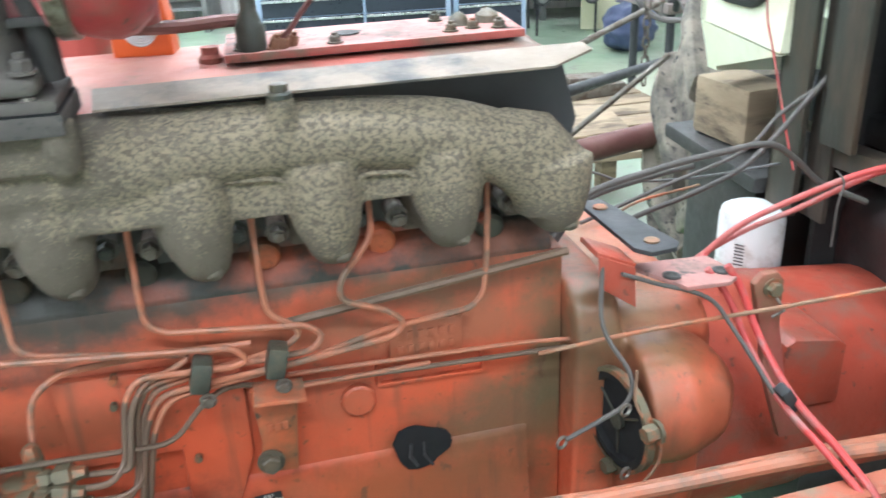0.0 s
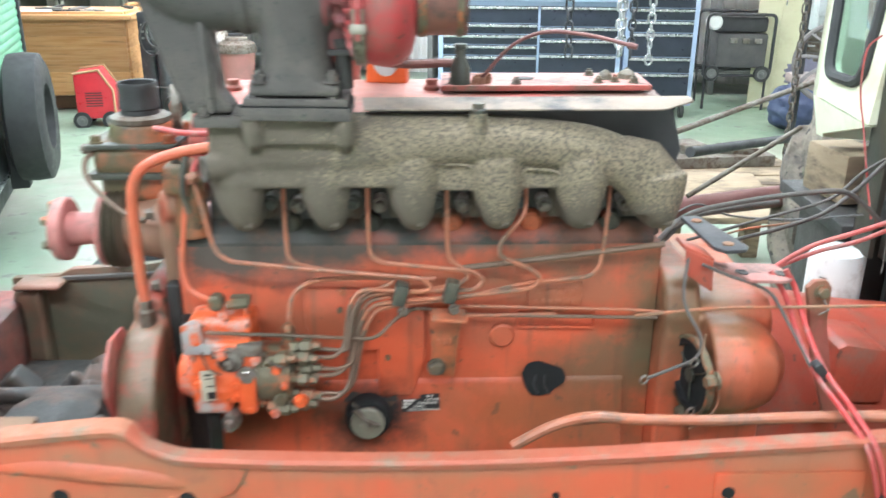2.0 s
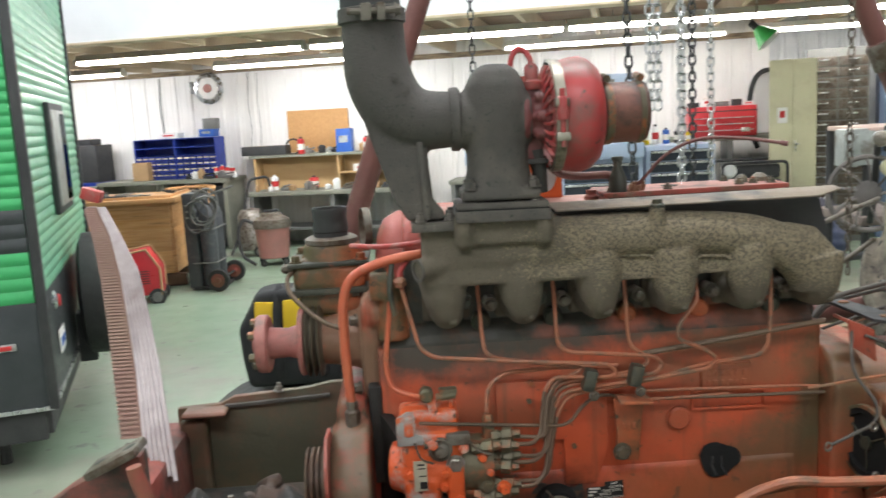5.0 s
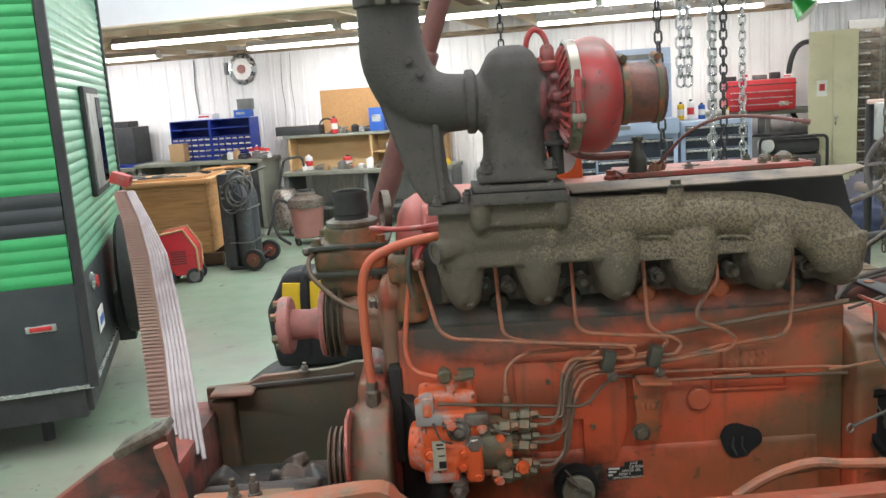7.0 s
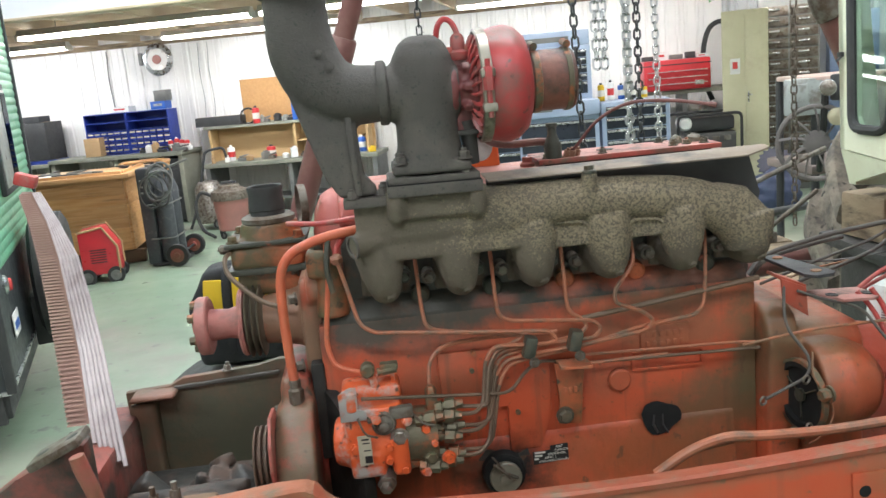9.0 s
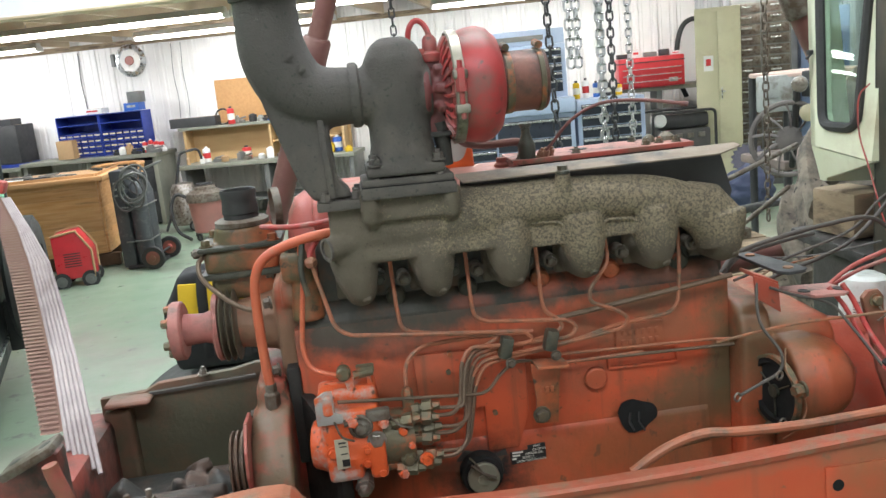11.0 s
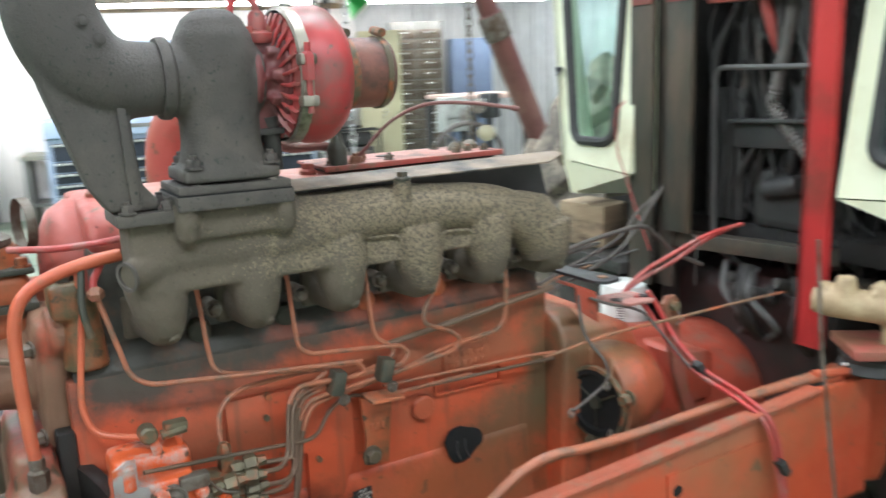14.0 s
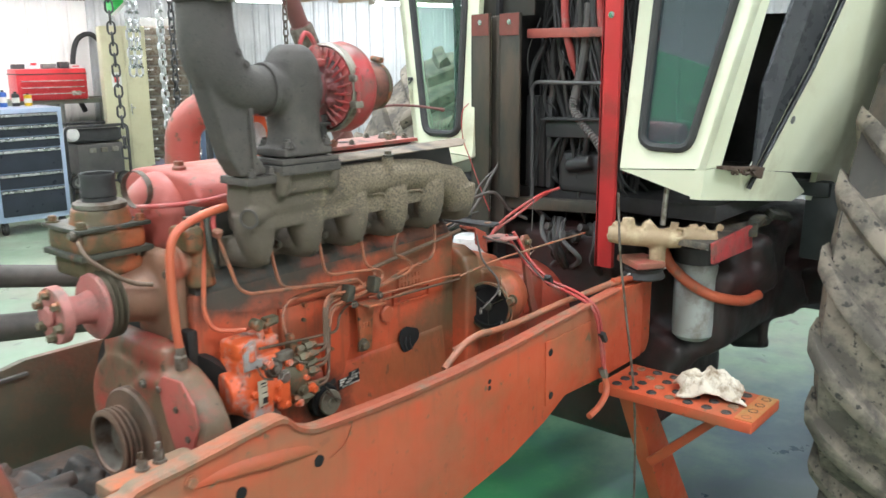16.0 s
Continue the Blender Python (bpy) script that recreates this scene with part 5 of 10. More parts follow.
for i, x in enumerate((0.064, 0.193, 0.324, 0.454, 0.583)):
    for dx, dz in ((-0.021, 0.004), (0.021, -0.002)):
        s = Shape()
        s.cyl((x + dx, 0.086, 1.307 + dz), (x + dx, 0.050, 1.307 + dz), 0.0115, seg=14, bevel=0.002)
        s.bolt((x + dx, 0.050, 1.307 + dz), (0, -1, 0), 0.0095, 0.014, 0.004)
        part("manifold_bolt", s, GREASY if dx < 0 else DULL_STEEL, engine)
    s = Shape()
    s.cyl((x + 0.006, 0.088, 1.272), (x + 0.004, 0.064, 1.268), 0.017, seg=16, bevel=0.004)
    part("injector_boss", s, (GREASY, ORANGE_GRIMY)[i == 2 or i == 3], engine)
s = Shape()
s.prism([(0.09, 1.230), (0.0565, 1.230), (0.0575, 1.240), (0.064, 1.252), (0.076, 1.264), (0.09, 1.275)], 0.765, pose(-0.105, 0, 0) @ Matrix(((0, 0, 1, 0), (1, 0, 0, 0), (0, 1, 0, 0), (0, 0, 0, 1))), bevel=0.002)
part("head_foot", s, HEAD_GRIME, engine, "sooty sloping foot of the head")
# valve cover with the red plate on it
s = Shape()
s.prism([(0.085, 1.39), (0.09, 1.42), (0.11, 1.445), (0.15, 1.458), (0.20, 1.461), (0.29, 1.461), (0.335, 1.456), (0.37, 1.438), (0.385, 1.39)], 0.745, pose(-0.06, 0, 0) @ Matrix(((0, 0, 1, 0), (1, 0, 0, 0), (0, 1, 0, 0), (0, 0, 0, 1))), bevel=0.018, seg=4)
s.tube([(-0.114, 0.235, 1.36), (-0.108, 0.235, 1.36), (-0.094, 0.235, 1.36), (-0.07, 0.235, 1.36), (-0.03, 0.235, 1.36), (0.05, 0.235, 1.36)], [0.02, 0.055, 0.082, 0.096, 0.099, 0.099], 32)
cover = part("valve_cover", s, stained("streaked_cover_paint", COVER_RED, ((0.60, 1.46, 0.12, 0.08, (0.12, 0.08, 0.055), 0.9), (0.42, 1.43, 0.10, 0.03, (0.16, 0.10, 0.07), 0.8), (0.25, 1.45, 0.10, 0.03, (0.50, 0.27, 0.22), 0.7), (0.10, 1.46, 0.10, 0.02, (0.48, 0.25, 0.2), 0.6)), grain=10), engine, "dusty red sheet-metal valve cover")
for x in (-0.03, 0.12, 0.30):
    s = Shape()
    s.lathe([(0.014, 0), (0.014, 0.008), (0.010, 0.012), (0.010, 0.02), (0.0, 0.021)], pose(x, 0.2, 1.458), 12, (True, False))
    part("cover_nut", s, RUST_RED, cover)
s = Shape()
s.prism([(0.315, 0.165), (0.665, 0.17), (0.675, 0.30), (0.32, 0.30)], 0.005, pose(0, 0, 1.468), bevel=0.001)
plate = part("top_plate", s, PLATE_DUST, engine, "dusty pinkish cover plate with a bright red edge")
s = Shape()
s.box((0.49, 0.165, 1.469), (0.35, 0.004, 0.009), (0, 0, 0.8), bevel=0.001)
part("red_edge", s, COVER_RED, plate)
s = Shape()
s.box((0.49, 0.235, 1.464), (0.32, 0.11, 0.008))
part("dark_gasket", s, BLACK_GRIME_SHADE, plate)
for x, y in ((0.335, 0.185), (0.44, 0.18), (0.58, 0.19), (0.61, 0.20), (0.64, 0.19), (0.65, 0.28), (0.58, 0.27)):
    s = Shape()
    s.bolt((x, y, 1.4735), (0, 0, 1), 0.007, 0.008, 0.004)
    part("bolt", s, GREASY if x > 0.5 else DULL_STEEL, plate)
for k, (x, y, r) in enumerate(((0.60, 0.23, 0.014), (0.64, 0.24, 0.018))):
    s = Shape()
    s.lathe([(r, 0), (r * 0.8, 0.01), (r * 0.3, 0.016), (0, 0.017)], pose(x, y, 1.4725, rr.uniform(-8, 8)), 9, (True, False))
    part("grease_lump", s, GREASY, plate)
# filler hole: a dark disc with its shade coloured in
s = Shape()
s.lathe([(0.017, 0), (0.017, 0.001), (0.006, 0.0012)], pose(0.46, 0.235, 1.474), 16)
part("filler_hole", s, BLACK_GRIME_SHADE, plate)
s = Shape()
s.lathe([(0.017, 0), (0.017, 0.03), (0.014, 0.036), (0.011, 0.044), (0.0085, 0.05), (0.0085, 0.062), (0.011, 0.063), (0.011, 0.07), (0, 0.071)], pose(0.347, 0.185, 1.468), 14, (True, False))
part("breather", s, GREASY, plate, "black upright breather fitting")
s = Shape()
s.tube(smooth_path([(0.378, 0.18, 1.482), (0.39, 0.17, 1.495), (0.425, 0.14, 1.54), (0.47, 0.10, 1.566), (0.53, 0.06, 1.566), (0.585, 0.02, 1.556)]), 0.0031, 8)
part("fuel_hose", s, MAROON, plate, "loose red hose with an open end")
s = Shape()
s.lathe([(0.0045, 0), (0.0045, 0.012), (0.0032, 0.012), (0.0032, 0)], axes((0.583, 0.021, 1.5565), (0.60, 0.012, 1.552)), 12, (False, False))
part("hose_end", s, MAROON, plate)
for x, y, r in ((0.378, 0.182, 0.009), (0.39, 0.19, 0.007), (0.37, 0.18, 0.007)):
    s = Shape()
    s.bolt((x, y, 1.471), (0.3, -0.2, 1), r, 0.014, 0.006)
    part("fitting", s, RUST_RED, plate)
# heat shield of folded sheet between the manifold and the cover
s = Shape()
s.prism([(0.195, 0.0), (0.635, -0.006), (0.690, 0.03), (0.688, 0.052), (0.19, 0.052)], 0.003, pose(0, -0.004, 1.464, 9, -0.2, 0), bevel=0.0008)
shield = part("heat_shield", s, material("sooty_sheet_metal", (0.19, 0.15, 0.115), 0.65, 0.1, second=(0.27, 0.21, 0.16), amount=0.9, scale=14, dirt=(0.07, 0.065, 0.06), dirt_amount=0.35, dirt_scale=8, bump=0.2), engine, "tan and black heat-stained sheet-metal shield")
s = Shape()
s.prism([(0.20, 1.466), (0.668, 1.468), (0.690, 1.39), (0.685, 1.37), (0.30, 1.39), (0.20, 1.42)], 0.003, at_y(0.068))
part("shield_web", s, BLACK_STEEL, shield, "blue-black folded edge")

# ---- manifold ----
manifold = thing("exhaust_manifold", (0.3, 0.01, 1.275), "rough grey-brown cast-iron exhaust manifold with flaking speckled scale", "exhaust manifold")
s = Shape()
# the log: deep over the front three ports, slimmer behind, bending down into the last port
log = smooth_path([(-0.004, 0.016, 1.405), (0.06, 0.018, 1.406), (0.14, 0.019, 1.407), (0.22, 0.018, 1.409), (0.28, 0.015, 1.416), (0.36, 0.014, 1.418), (0.44, 0.014, 1.414), (0.51, 0.014, 1.406), (0.56, 0.015, 1.392), (0.602, 0.017, 1.370), (0.632, 0.019, 1.342), (0.643, 0.022, 1.315)], 5)
s.tube(log, [0.046, 0.050, 0.051, 0.050, 0.040, 0.0375, 0.0370, 0.0370, 0.0375, 0.0395, 0.042, 0.041], 22)
for i, x in enumerate(PORTS):
    top = 1.39 if i < 5 else 1.345
    s.tube(smooth_path([(x - 0.002, 0.012, top), (x, 0.010, 1.358), (x + 0.002, 0.008, 1.328), (x + 0.005, 0.013, 1.304), (x + 0.004, 0.042, 1.298), (x, 0.090, 1.303)], 5), [0.040, 0.0415, 0.0355, 0.0265, 0.027, 0.031], 22)
    s.box((x, 0.080, 1.305), (0.074, 0.012, 0.062), bevel=0.006)
s.tube([(0.585, 0.016, 1.388), (0.622, 0.016, 1.380), (0.648, 0.018, 1.352), (0.652, 0.020, 1.325)], [0.036, 0.037, 0.036, 0.034], 20)
# solid front body; behind it thin webs hang back under the log
for x0, x1 in ((-0.028, 0.13), (0.10, 0.255)):
    s.box(((x0 + x1) / 2, 0.014, 1.392), (x1 - x0, 0.078, 0.080), bevel=0.010)
for x0, x1, z0 in ((0.265, 0.385, 1.343), (0.40, 0.51, 1.346), (0.53, 0.63, 1.350)):
    s.box(((x0 + x1) / 2, 0.018, (z0 + 1.41) / 2), (x1 - x0, 0.044, 1.41 - z0), bevel=0.003)
# shoulders where the runners leave the log
for x, z, w in ((0.259, 1.375, 0.05), (0.389, 1.385, 0.05), (0.519, 1.375, 0.052)):
    s.tube([(x - w, 0.014, z + 0.022), (x, 0.008, z - 0.012), (x + w, 0.014, z + 0.022)], [0.014, 0.031, 0.014], 14)
# riser under the turbocharger, with bolt bosses hanging from its flange
s.box((0.102, 0.0, 1.443), (0.135, 0.086, 0.045), bevel=0.010)
for x in (0.040, 0.169):
    s.tube([(x, -0.040, 1.470), (x, -0.040, 1.445), (x, -0.036, 1.428), (x, -0.030, 1.415)], [0.0165, 0.0165, 0.0155, 0.008], 14)
s.tube([(0.361, -0.016, 1.467), (0.361, -0.012, 1.45), (0.360, -0.006, 1.43)], [0.0125, 0.014, 0.020], 14)
# front end: square column under the elbow foot and an open spigot
s.box((0.0, 0.010, 1.420), (0.058, 0.078, 0.076), bevel=0.008)
s.tube([(0.010, -0.004, 1.392), (-0.020, -0.022, 1.388), (-0.036, -0.030, 1.386)], [0.025, 0.020, 0.0185], 16)
part("casting", s, MANIFOLD, manifold, "", voxel=0.0032, iron=2)
s = Shape()
s.lathe([(0.0195, 0), (0.0195, 0.004), (0.015, 0.004), (0.014, -0.02)], axes((-0.035, -0.0295, 1.386), (-0.06, -0.043, 1.384)), 20, (False, True))
part("spigot_rim", s, SOOT, manifold, "open end of a side spigot")
for i, x in enumerate(PORTS):
    s = Shape()
    s.lathe([(0.0105, 0), (0.0095, 0.009), (0.006, 0.013), (0, 0.014)], axes((x + 0.012, 0.000, 1.296), (x + 0.013, -0.014, 1.283)), 12, (True, False))
    part("drain_boss", s, MANIFOLD, manifold)
for x0, x1, z, dz in ((0.270, 0.352, 1.388, -0.004), (0.428, 0.482, 1.378, -0.003)):
    s = Shape()
    s.tube(corner_path([(x0, -0.006, z - 0.022), (x0 + 0.002, -0.008, z), (x1, -0.008, z + dz), (x1 + 0.012, -0.006, z - 0.024)], 0.012, 4), 0.0028, 8)
    part("recess_rim", s, MANIFOLD, manifold)
s = Shape()
s.lathe([(0.012, 0), (0.012, 0.004), (0.010, 0.006)], pose(0.361, -0.016, 1.465), 16)
s.lathe([(0.0085, 0.006), (0.0085, 0.013), (0.0, 0.014)], pose(0.361, -0.016, 1.465), 6, (True, False))
part("boss_bolt", s, GREASY, manifold)
# flanges
s = Shape()
s.box((0.103, -0.006, 1.4705), (0.152, 0.105, 0.019), (0, 0.8, 0), bevel=0.003)
part("lower_flange", s, SOOT, manifold)
s = Shape()
s.box((0.103, -0.006, 1.4865), (0.146, 0.100, 0.011), (0, 0.8, 0), bevel=0.003)
part("middle_flange", s, SOOT, manifold)
s = Shape()
s.box((0.103, -0.006, 1.4798), (0.148, 0.102, 0.0026), (0, 0.8, 0))
part("flange_gasket", s, BLACK_DEPTH, manifold)

# ---- turbocharger ----
turbo = thing("turbocharger", (0.1, -0.045, 1.497), "turbocharger with sooty turbine housing and red compressor housing", "turbocharger")
AX, AZ = -0.045, 1.622
s = Shape()
# a waisted tower with a round head
tower = []
for z, w, d in ((1.500, 0.060, 0.047), (1.518, 0.054, 0.044), (1.545, 0.049, 0.042), (1.58, 0.0485, 0.043), (1.62, 0.051, 0.048), (1.65, 0.051, 0.049), (1.675, 0.046, 0.045), (1.695, 0.035, 0.036), (1.706, 0.020, 0.022)):
    tower.append([Vector((0.0995 + w * math.copysign(abs(math.cos(a)) ** 0.8, math.cos(a)), -0.045 + d * 1.08 * math.copysign(abs(math.sin(a)) ** 0.85, math.sin(a)), z)) for a in (2 * math.pi * i / 36 for i in range(36))])
s.rings(tower)
s.tube([(0.042, AX, AZ), (0.152, AX, AZ)], 0.044, 20)
s.box((0.099, -0.046, 1.507), (0.122, 0.09, 0.018), (0, 0.8, 0), bevel=0.004)
part("turbine_housing", s, SOOT, turbo, "round-topped turbine housing black with soot", voxel=0.004, iron=6)
for x, y in ((0.052, -0.082), (0.150, -0.08), (0.055, -0.01), (0.148, -0.008)):
    s = Shape()
    s.bolt((x, y, 1.516), (0, 0, 1), 0.009, 0.011, 0.006)
    part("flange_bolt", s, SOOT, turbo)
    s = Shape()
    s.cyl((x, y - 0.004, 1.479), (x, y - 0.004, 1.498), 0.006, seg=10)
    part("stud", s, STEEL if x > 0.1 else SOOT, turbo)
s = Shape()
s.lathe([(0.046, 0), (0.044, 0.010), (0.037, 0.016), (0.039, 0.026), (0.048, 0.032), (0.064, 0.036), (0.064, 0.042)], axes((0.138, AX, AZ), (0.2, AX, AZ)), 24)
s.box((0.157, AX, AZ + 0.036), (0.034, 0.040, 0.04), bevel=0.006)
s.box((0.157, AX, AZ - 0.045), (0.030, 0.038, 0.05), bevel=0.006)
for k in range(9):
    a = 2 * math.pi * k / 9 + 0.3
    s.box((0.166, AX + 0.044 * math.cos(a), AZ + 0.044 * math.sin(a)), (0.020, 0.014, 0.014), (math.degrees(a), 0, 0), bevel=0.003)
centre = part("bearing_housing", s, material("dark_red_lumpy_casting", (0.16, 0.035, 0.035), 0.5, second=(0.09, 0.03, 0.028), amount=0.9, scale=14, dirt=(0.035, 0.026, 0.024), dirt_amount=0.35, dirt_scale=14, bump=0.35), turbo, "dark red lumpy bearing housing", voxel=0.003, iron=2)
s = Shape()
s.tube([(0.160, AX - 0.006, AZ - 0.05), (0.164, AX - 0.006, AZ - 0.085), (0.166, AX - 0.004, AZ - 0.118)], [0.016, 0.012, 0.011], 14)
s.box((0.160, AX - 0.006, AZ - 0.068), (0.034, 0.034, 0.008), bevel=0.002)
part("oil_drain", s, BLACK_GRIME_SHADE, centre, "black oil drain pipe")
s = Shape()
s.lathe([(0.072, 0), (0.079, 0.003), (0.079, 0.01), (0.05, 0.012)], axes((0.178, AX, AZ), (0.3, AX, AZ)), 40)
back = part("back_plate", s, TURBO_RED, turbo)
for k in range(26):
    a = 2 * math.pi * k / 26
    s = Shape()
    s.prism([(-0.014, -0.020), (0.006, -0.024), (0.008, 0.020), (-0.002, 0.022), (-0.010, 0.006)], 0.0040, Matrix.Translation((0, 0.002, 0)) @ XZ, bevel=0.001)
    o = part("rib", s, TURBO_RED, back)
    o.data.transform(Matrix.Translation((0.1815, AX, AZ)) @ pose(0, 0, 0, math.degrees(a)) @ pose(-0.002, 0, 0.058, 0, 0, 24))
s = Shape()
s.lathe([(0.083, 0), (0.0875, 0.002), (0.0875, 0.016), (0.083, 0.018)], axes((0.180, AX, AZ), (0.3, AX, AZ)), 44, (False, False))
clampband = part("v_clamp", s, CLAMP_STEEL, turbo, "bright steel clamp band")
for dz in (0.02, -0.03):
    s = Shape()
    s.box((0.189, AX - 0.083, AZ + dz), (0.022, 0.02, 0.014), bevel=0.004)
    part("clamp_lug", s, CLAMP_STEEL, clampband)
s = Shape()
s.cyl((0.189, AX - 0.088, AZ - 0.045), (0.189, AX - 0.088, AZ + 0.04), 0.0042, seg=8)
s.lathe([(0.0085, 0), (0.0085, 0.03), (0.006, 0.034)], axes((0.189, AX - 0.088, AZ - 0.005), (0.189, AX - 0.088, AZ + 0.05)), 6)
part("clamp_bolt", s, TURBO_RED, clampband)
s = Shape()
s.lathe([(0.084, -0.009), (0.087, 0.0), (0.089, 0.010), (0.090, 0.022), (0.086, 0.036), (0.073, 0.05), (0.056, 0.056), (0.048, 0.058)], axes((0.206, AX, AZ), (0.3, AX, AZ)), 44)
s.tube([(0.229, AX + 0.05, AZ + 0.03), (0.229, AX + 0.075, AZ - 0.02), (0.229, AX + 0.075, AZ - 0.09)], 0.026, 16)
part("compressor_housing", s, TURBO_RED, turbo, "smooth red compressor housing")
s = Shape()
s.lathe([(0.047, 0), (0.047, 0.075), (0.0455, 0.077), (0.0435, 0.077), (0.0435, 0.0)], axes((0.256, AX, AZ), (0.4, AX, AZ)), 32, (False, False))
inlet = part("inlet_pipe", s, material("chipped_red_brown_pipe", (0.24, 0.062, 0.045), 0.5, second=(0.15, 0.075, 0.05), amount=0.9, scale=16, dirt=(0.03, 0.026, 0.022), dirt_amount=0.42, dirt_scale=9, bump=0.25), turbo, "short chipped red and brown inlet pipe")
for x, w in ((0.266, 0.012), (0.318, 0.009)):
    s = Shape()
    s.lathe([(0.0483, 0), (0.0495, 0.001), (0.0495, w - 0.001), (0.0483, w)], axes((x, AX, AZ), (x + 1, AX, AZ)), 32, (False, False))
    c = part("hose_clamp", s, FITTING, inlet)
    s = Shape()
    s.cyl((x + 0.005, AX - 0.024, AZ + 0.052), (x + 0.005, AX + 0.004, AZ + 0.056), 0.006, seg=10)
    part("screw", s, FITTING, c)
s = Shape()
s.cyl((0.2565, AX, AZ), (0.29, AX, AZ), 0.012, 0.005, 12)
for k in range(7):
    a = 2 * math.pi * k / 7
    s.box((0.27, AX + 0.025 * math.cos(a), AZ + 0.025 * math.sin(a)), (0.02, 0.03, 0.002), (math.degrees(a), 25, 0))
part("compressor_wheel", s, STEEL, inlet)
# oil feed
s = Shape()
s.tube(smooth_path([(0.156, AX - 0.005, 1.685), (0.157, AX - 0.005, 1.705), (0.15, AX, 1.722), (0.138, AX, 1.727), (0.128, AX, 1.715), (0.125, AX + 0.01, 1.69), (0.13, AX + 0.06, 1.66)]), 0.0045, 8)
part("oil_feed_line", s, TURBO_RED, turbo)
s = Shape()
s.lathe([(0.02, 0), (0.022, 0.003), (0.022, 0.012), (0.012, 0.016), (0.011, 0.034), (0.007, 0.04)], pose(0.157, AX - 0.004, 1.664), 16)
part("oil_feed_elbow", s, TURBO_RED, turbo)
for x, y in ((0.142, AX - 0.012), (0.172, AX - 0.012)):
    s = Shape()
    s.bolt((x, y, 1.676), (0, 0, 1), 0.006, 0.008)
    part("elbow_bolt", s, RUST_RED, turbo)
s = Shape()
s.tube(smooth_path([(0.165, AX, 1.58), (0.185, AX + 0.02, 1.55), (0.215, 0.06, 1.525), (0.26, 0.12, 1.512), (0.32, 0.16, 1.508), (0.34, 0.165, 1.5)]), 0.0075, 10)
part("oil_return_hose", s, MAROON, turbo)

s = Shape()
s.tube(smooth_path([(0.13, 0.43, 1.36), (0.13, 0.43, 1.46), (0.14, 0.42, 1.53), (0.18, 0.37, 1.575), (0.23, 0.28, 1.59), (0.235, 0.12, 1.585)], 6), 0.04, 20)
part("intake_pipe", s, COVER_RED, turbo, "dusty red intake pipe behind the engine")

# ---- exhaust elbow ----
elbow = thing("exhaust_elbow", (-0.02, -0.04, 1.46), "heavy sooty exhaust elbow rising into a black stack", "exhaust elbow")
s = Shape()
s.tube(smooth_path([(-0.083, -0.042, 1.80), (-0.083, -0.042, 1.735), (-0.078, -0.043, 1.69), (-0.058, -0.044, 1.648), (-0.02, -0.045, 1.625), (0.035, -0.045, 1.622)], 6), [0.047, 0.049, 0.052, 0.052, 0.047, 0.043], 22)
s.prism([(-0.126, 1.70), (-0.05, 1.64), (-0.012, 1.585), (-0.006, 1.50), (0.012, 1.478), (0.012, 1.468), (-0.046, 1.468), (-0.066, 1.50), (-0.101, 1.61)], 0.05, at_y(-0.02))
part("elbow_casting", s, SOOT, elbow, "", voxel=0.0042, iron=5)
s = Shape()
s.prism([(-0.028, 1.61), (-0.018, 1.61), (-0.012, 1.47), (-0.022, 1.47)], 0.065, at_y(-0.012), bevel=0.002)
part("stiffener", s, SOOT, elbow)
s = Shape()
s.lathe([(0.048, 0), (0.0495, 0.004), (0.0495, 0.012), (0.045, 0.016)], axes((0.028, -0.045, 1.622), (0.1, -0.045, 1.622)), 28)
part("joint_ring", s, SOOT, elbow)
s = Shape()
s.box((-0.005, -0.04, 1.459), (0.075, 0.085, 0.015), bevel=0.003)
part("foot_flange", s, SOOT, elbow)
for x, y in ((-0.028, -0.075), (0.02, -0.07), (0.022, -0.015)):
    s = Shape()
    s.bolt((x, y, 1.467), (0, 0, 1), 0.008, 0.01, 0.005)
    part("foot_bolt", s, SOOT, elbow)
for x, z in ((-0.055, 1.688), (-0.04, 1.668)):
    s = Shape()
    s.bolt((x, -0.094, z), (0, -1, 0.1), 0.0055, 0.003)
    part("plug", s, SOOT, elbow)
s = Shape()
s.lathe([(0.046, 0), (0.0465, 0.095), (0.0445, 0.095), (0.0435, 0.0)], pose(-0.085, -0.042, 1.772), 32, (False, False))
stack = part("stack_sleeve", s, BLACK_STEEL, elbow, "black open-topped stack sleeve")
s = Shape()
s.lathe([(0.047, 0), (0.052, 0.002), (0.052, 0.022), (0.047, 0.024)], pose(-0.084, -0.042, 1.772), 32, (False, False))
c = part("stack_clamp", s, SOOT, elbow)
s = Shape()
s.box((-0.09, -0.1, 1.784), (0.016, 0.018, 0.026), bevel=0.003)
s.box((-0.068, -0.1, 1.784), (0.012, 0.018, 0.026), bevel=0.003)
s.cyl((-0.118, -0.1, 1.786), (-0.04, -0.1, 1.786), 0.005, seg=8)
s.bolt((-0.048, -0.1, 1.786), (1, 0, 0), 0.008, 0.008)
part("clamp_bolt", s, DULL_STEEL, c)

settle(turbo, 1.028, (0.0, -0.045, 1.64), (0.0, 0.038, 0.0), ("intake_pipe",))
settle(elbow, 1.03, (0.0, -0.045, 1.64), (0.0, 0.040, 0.003))

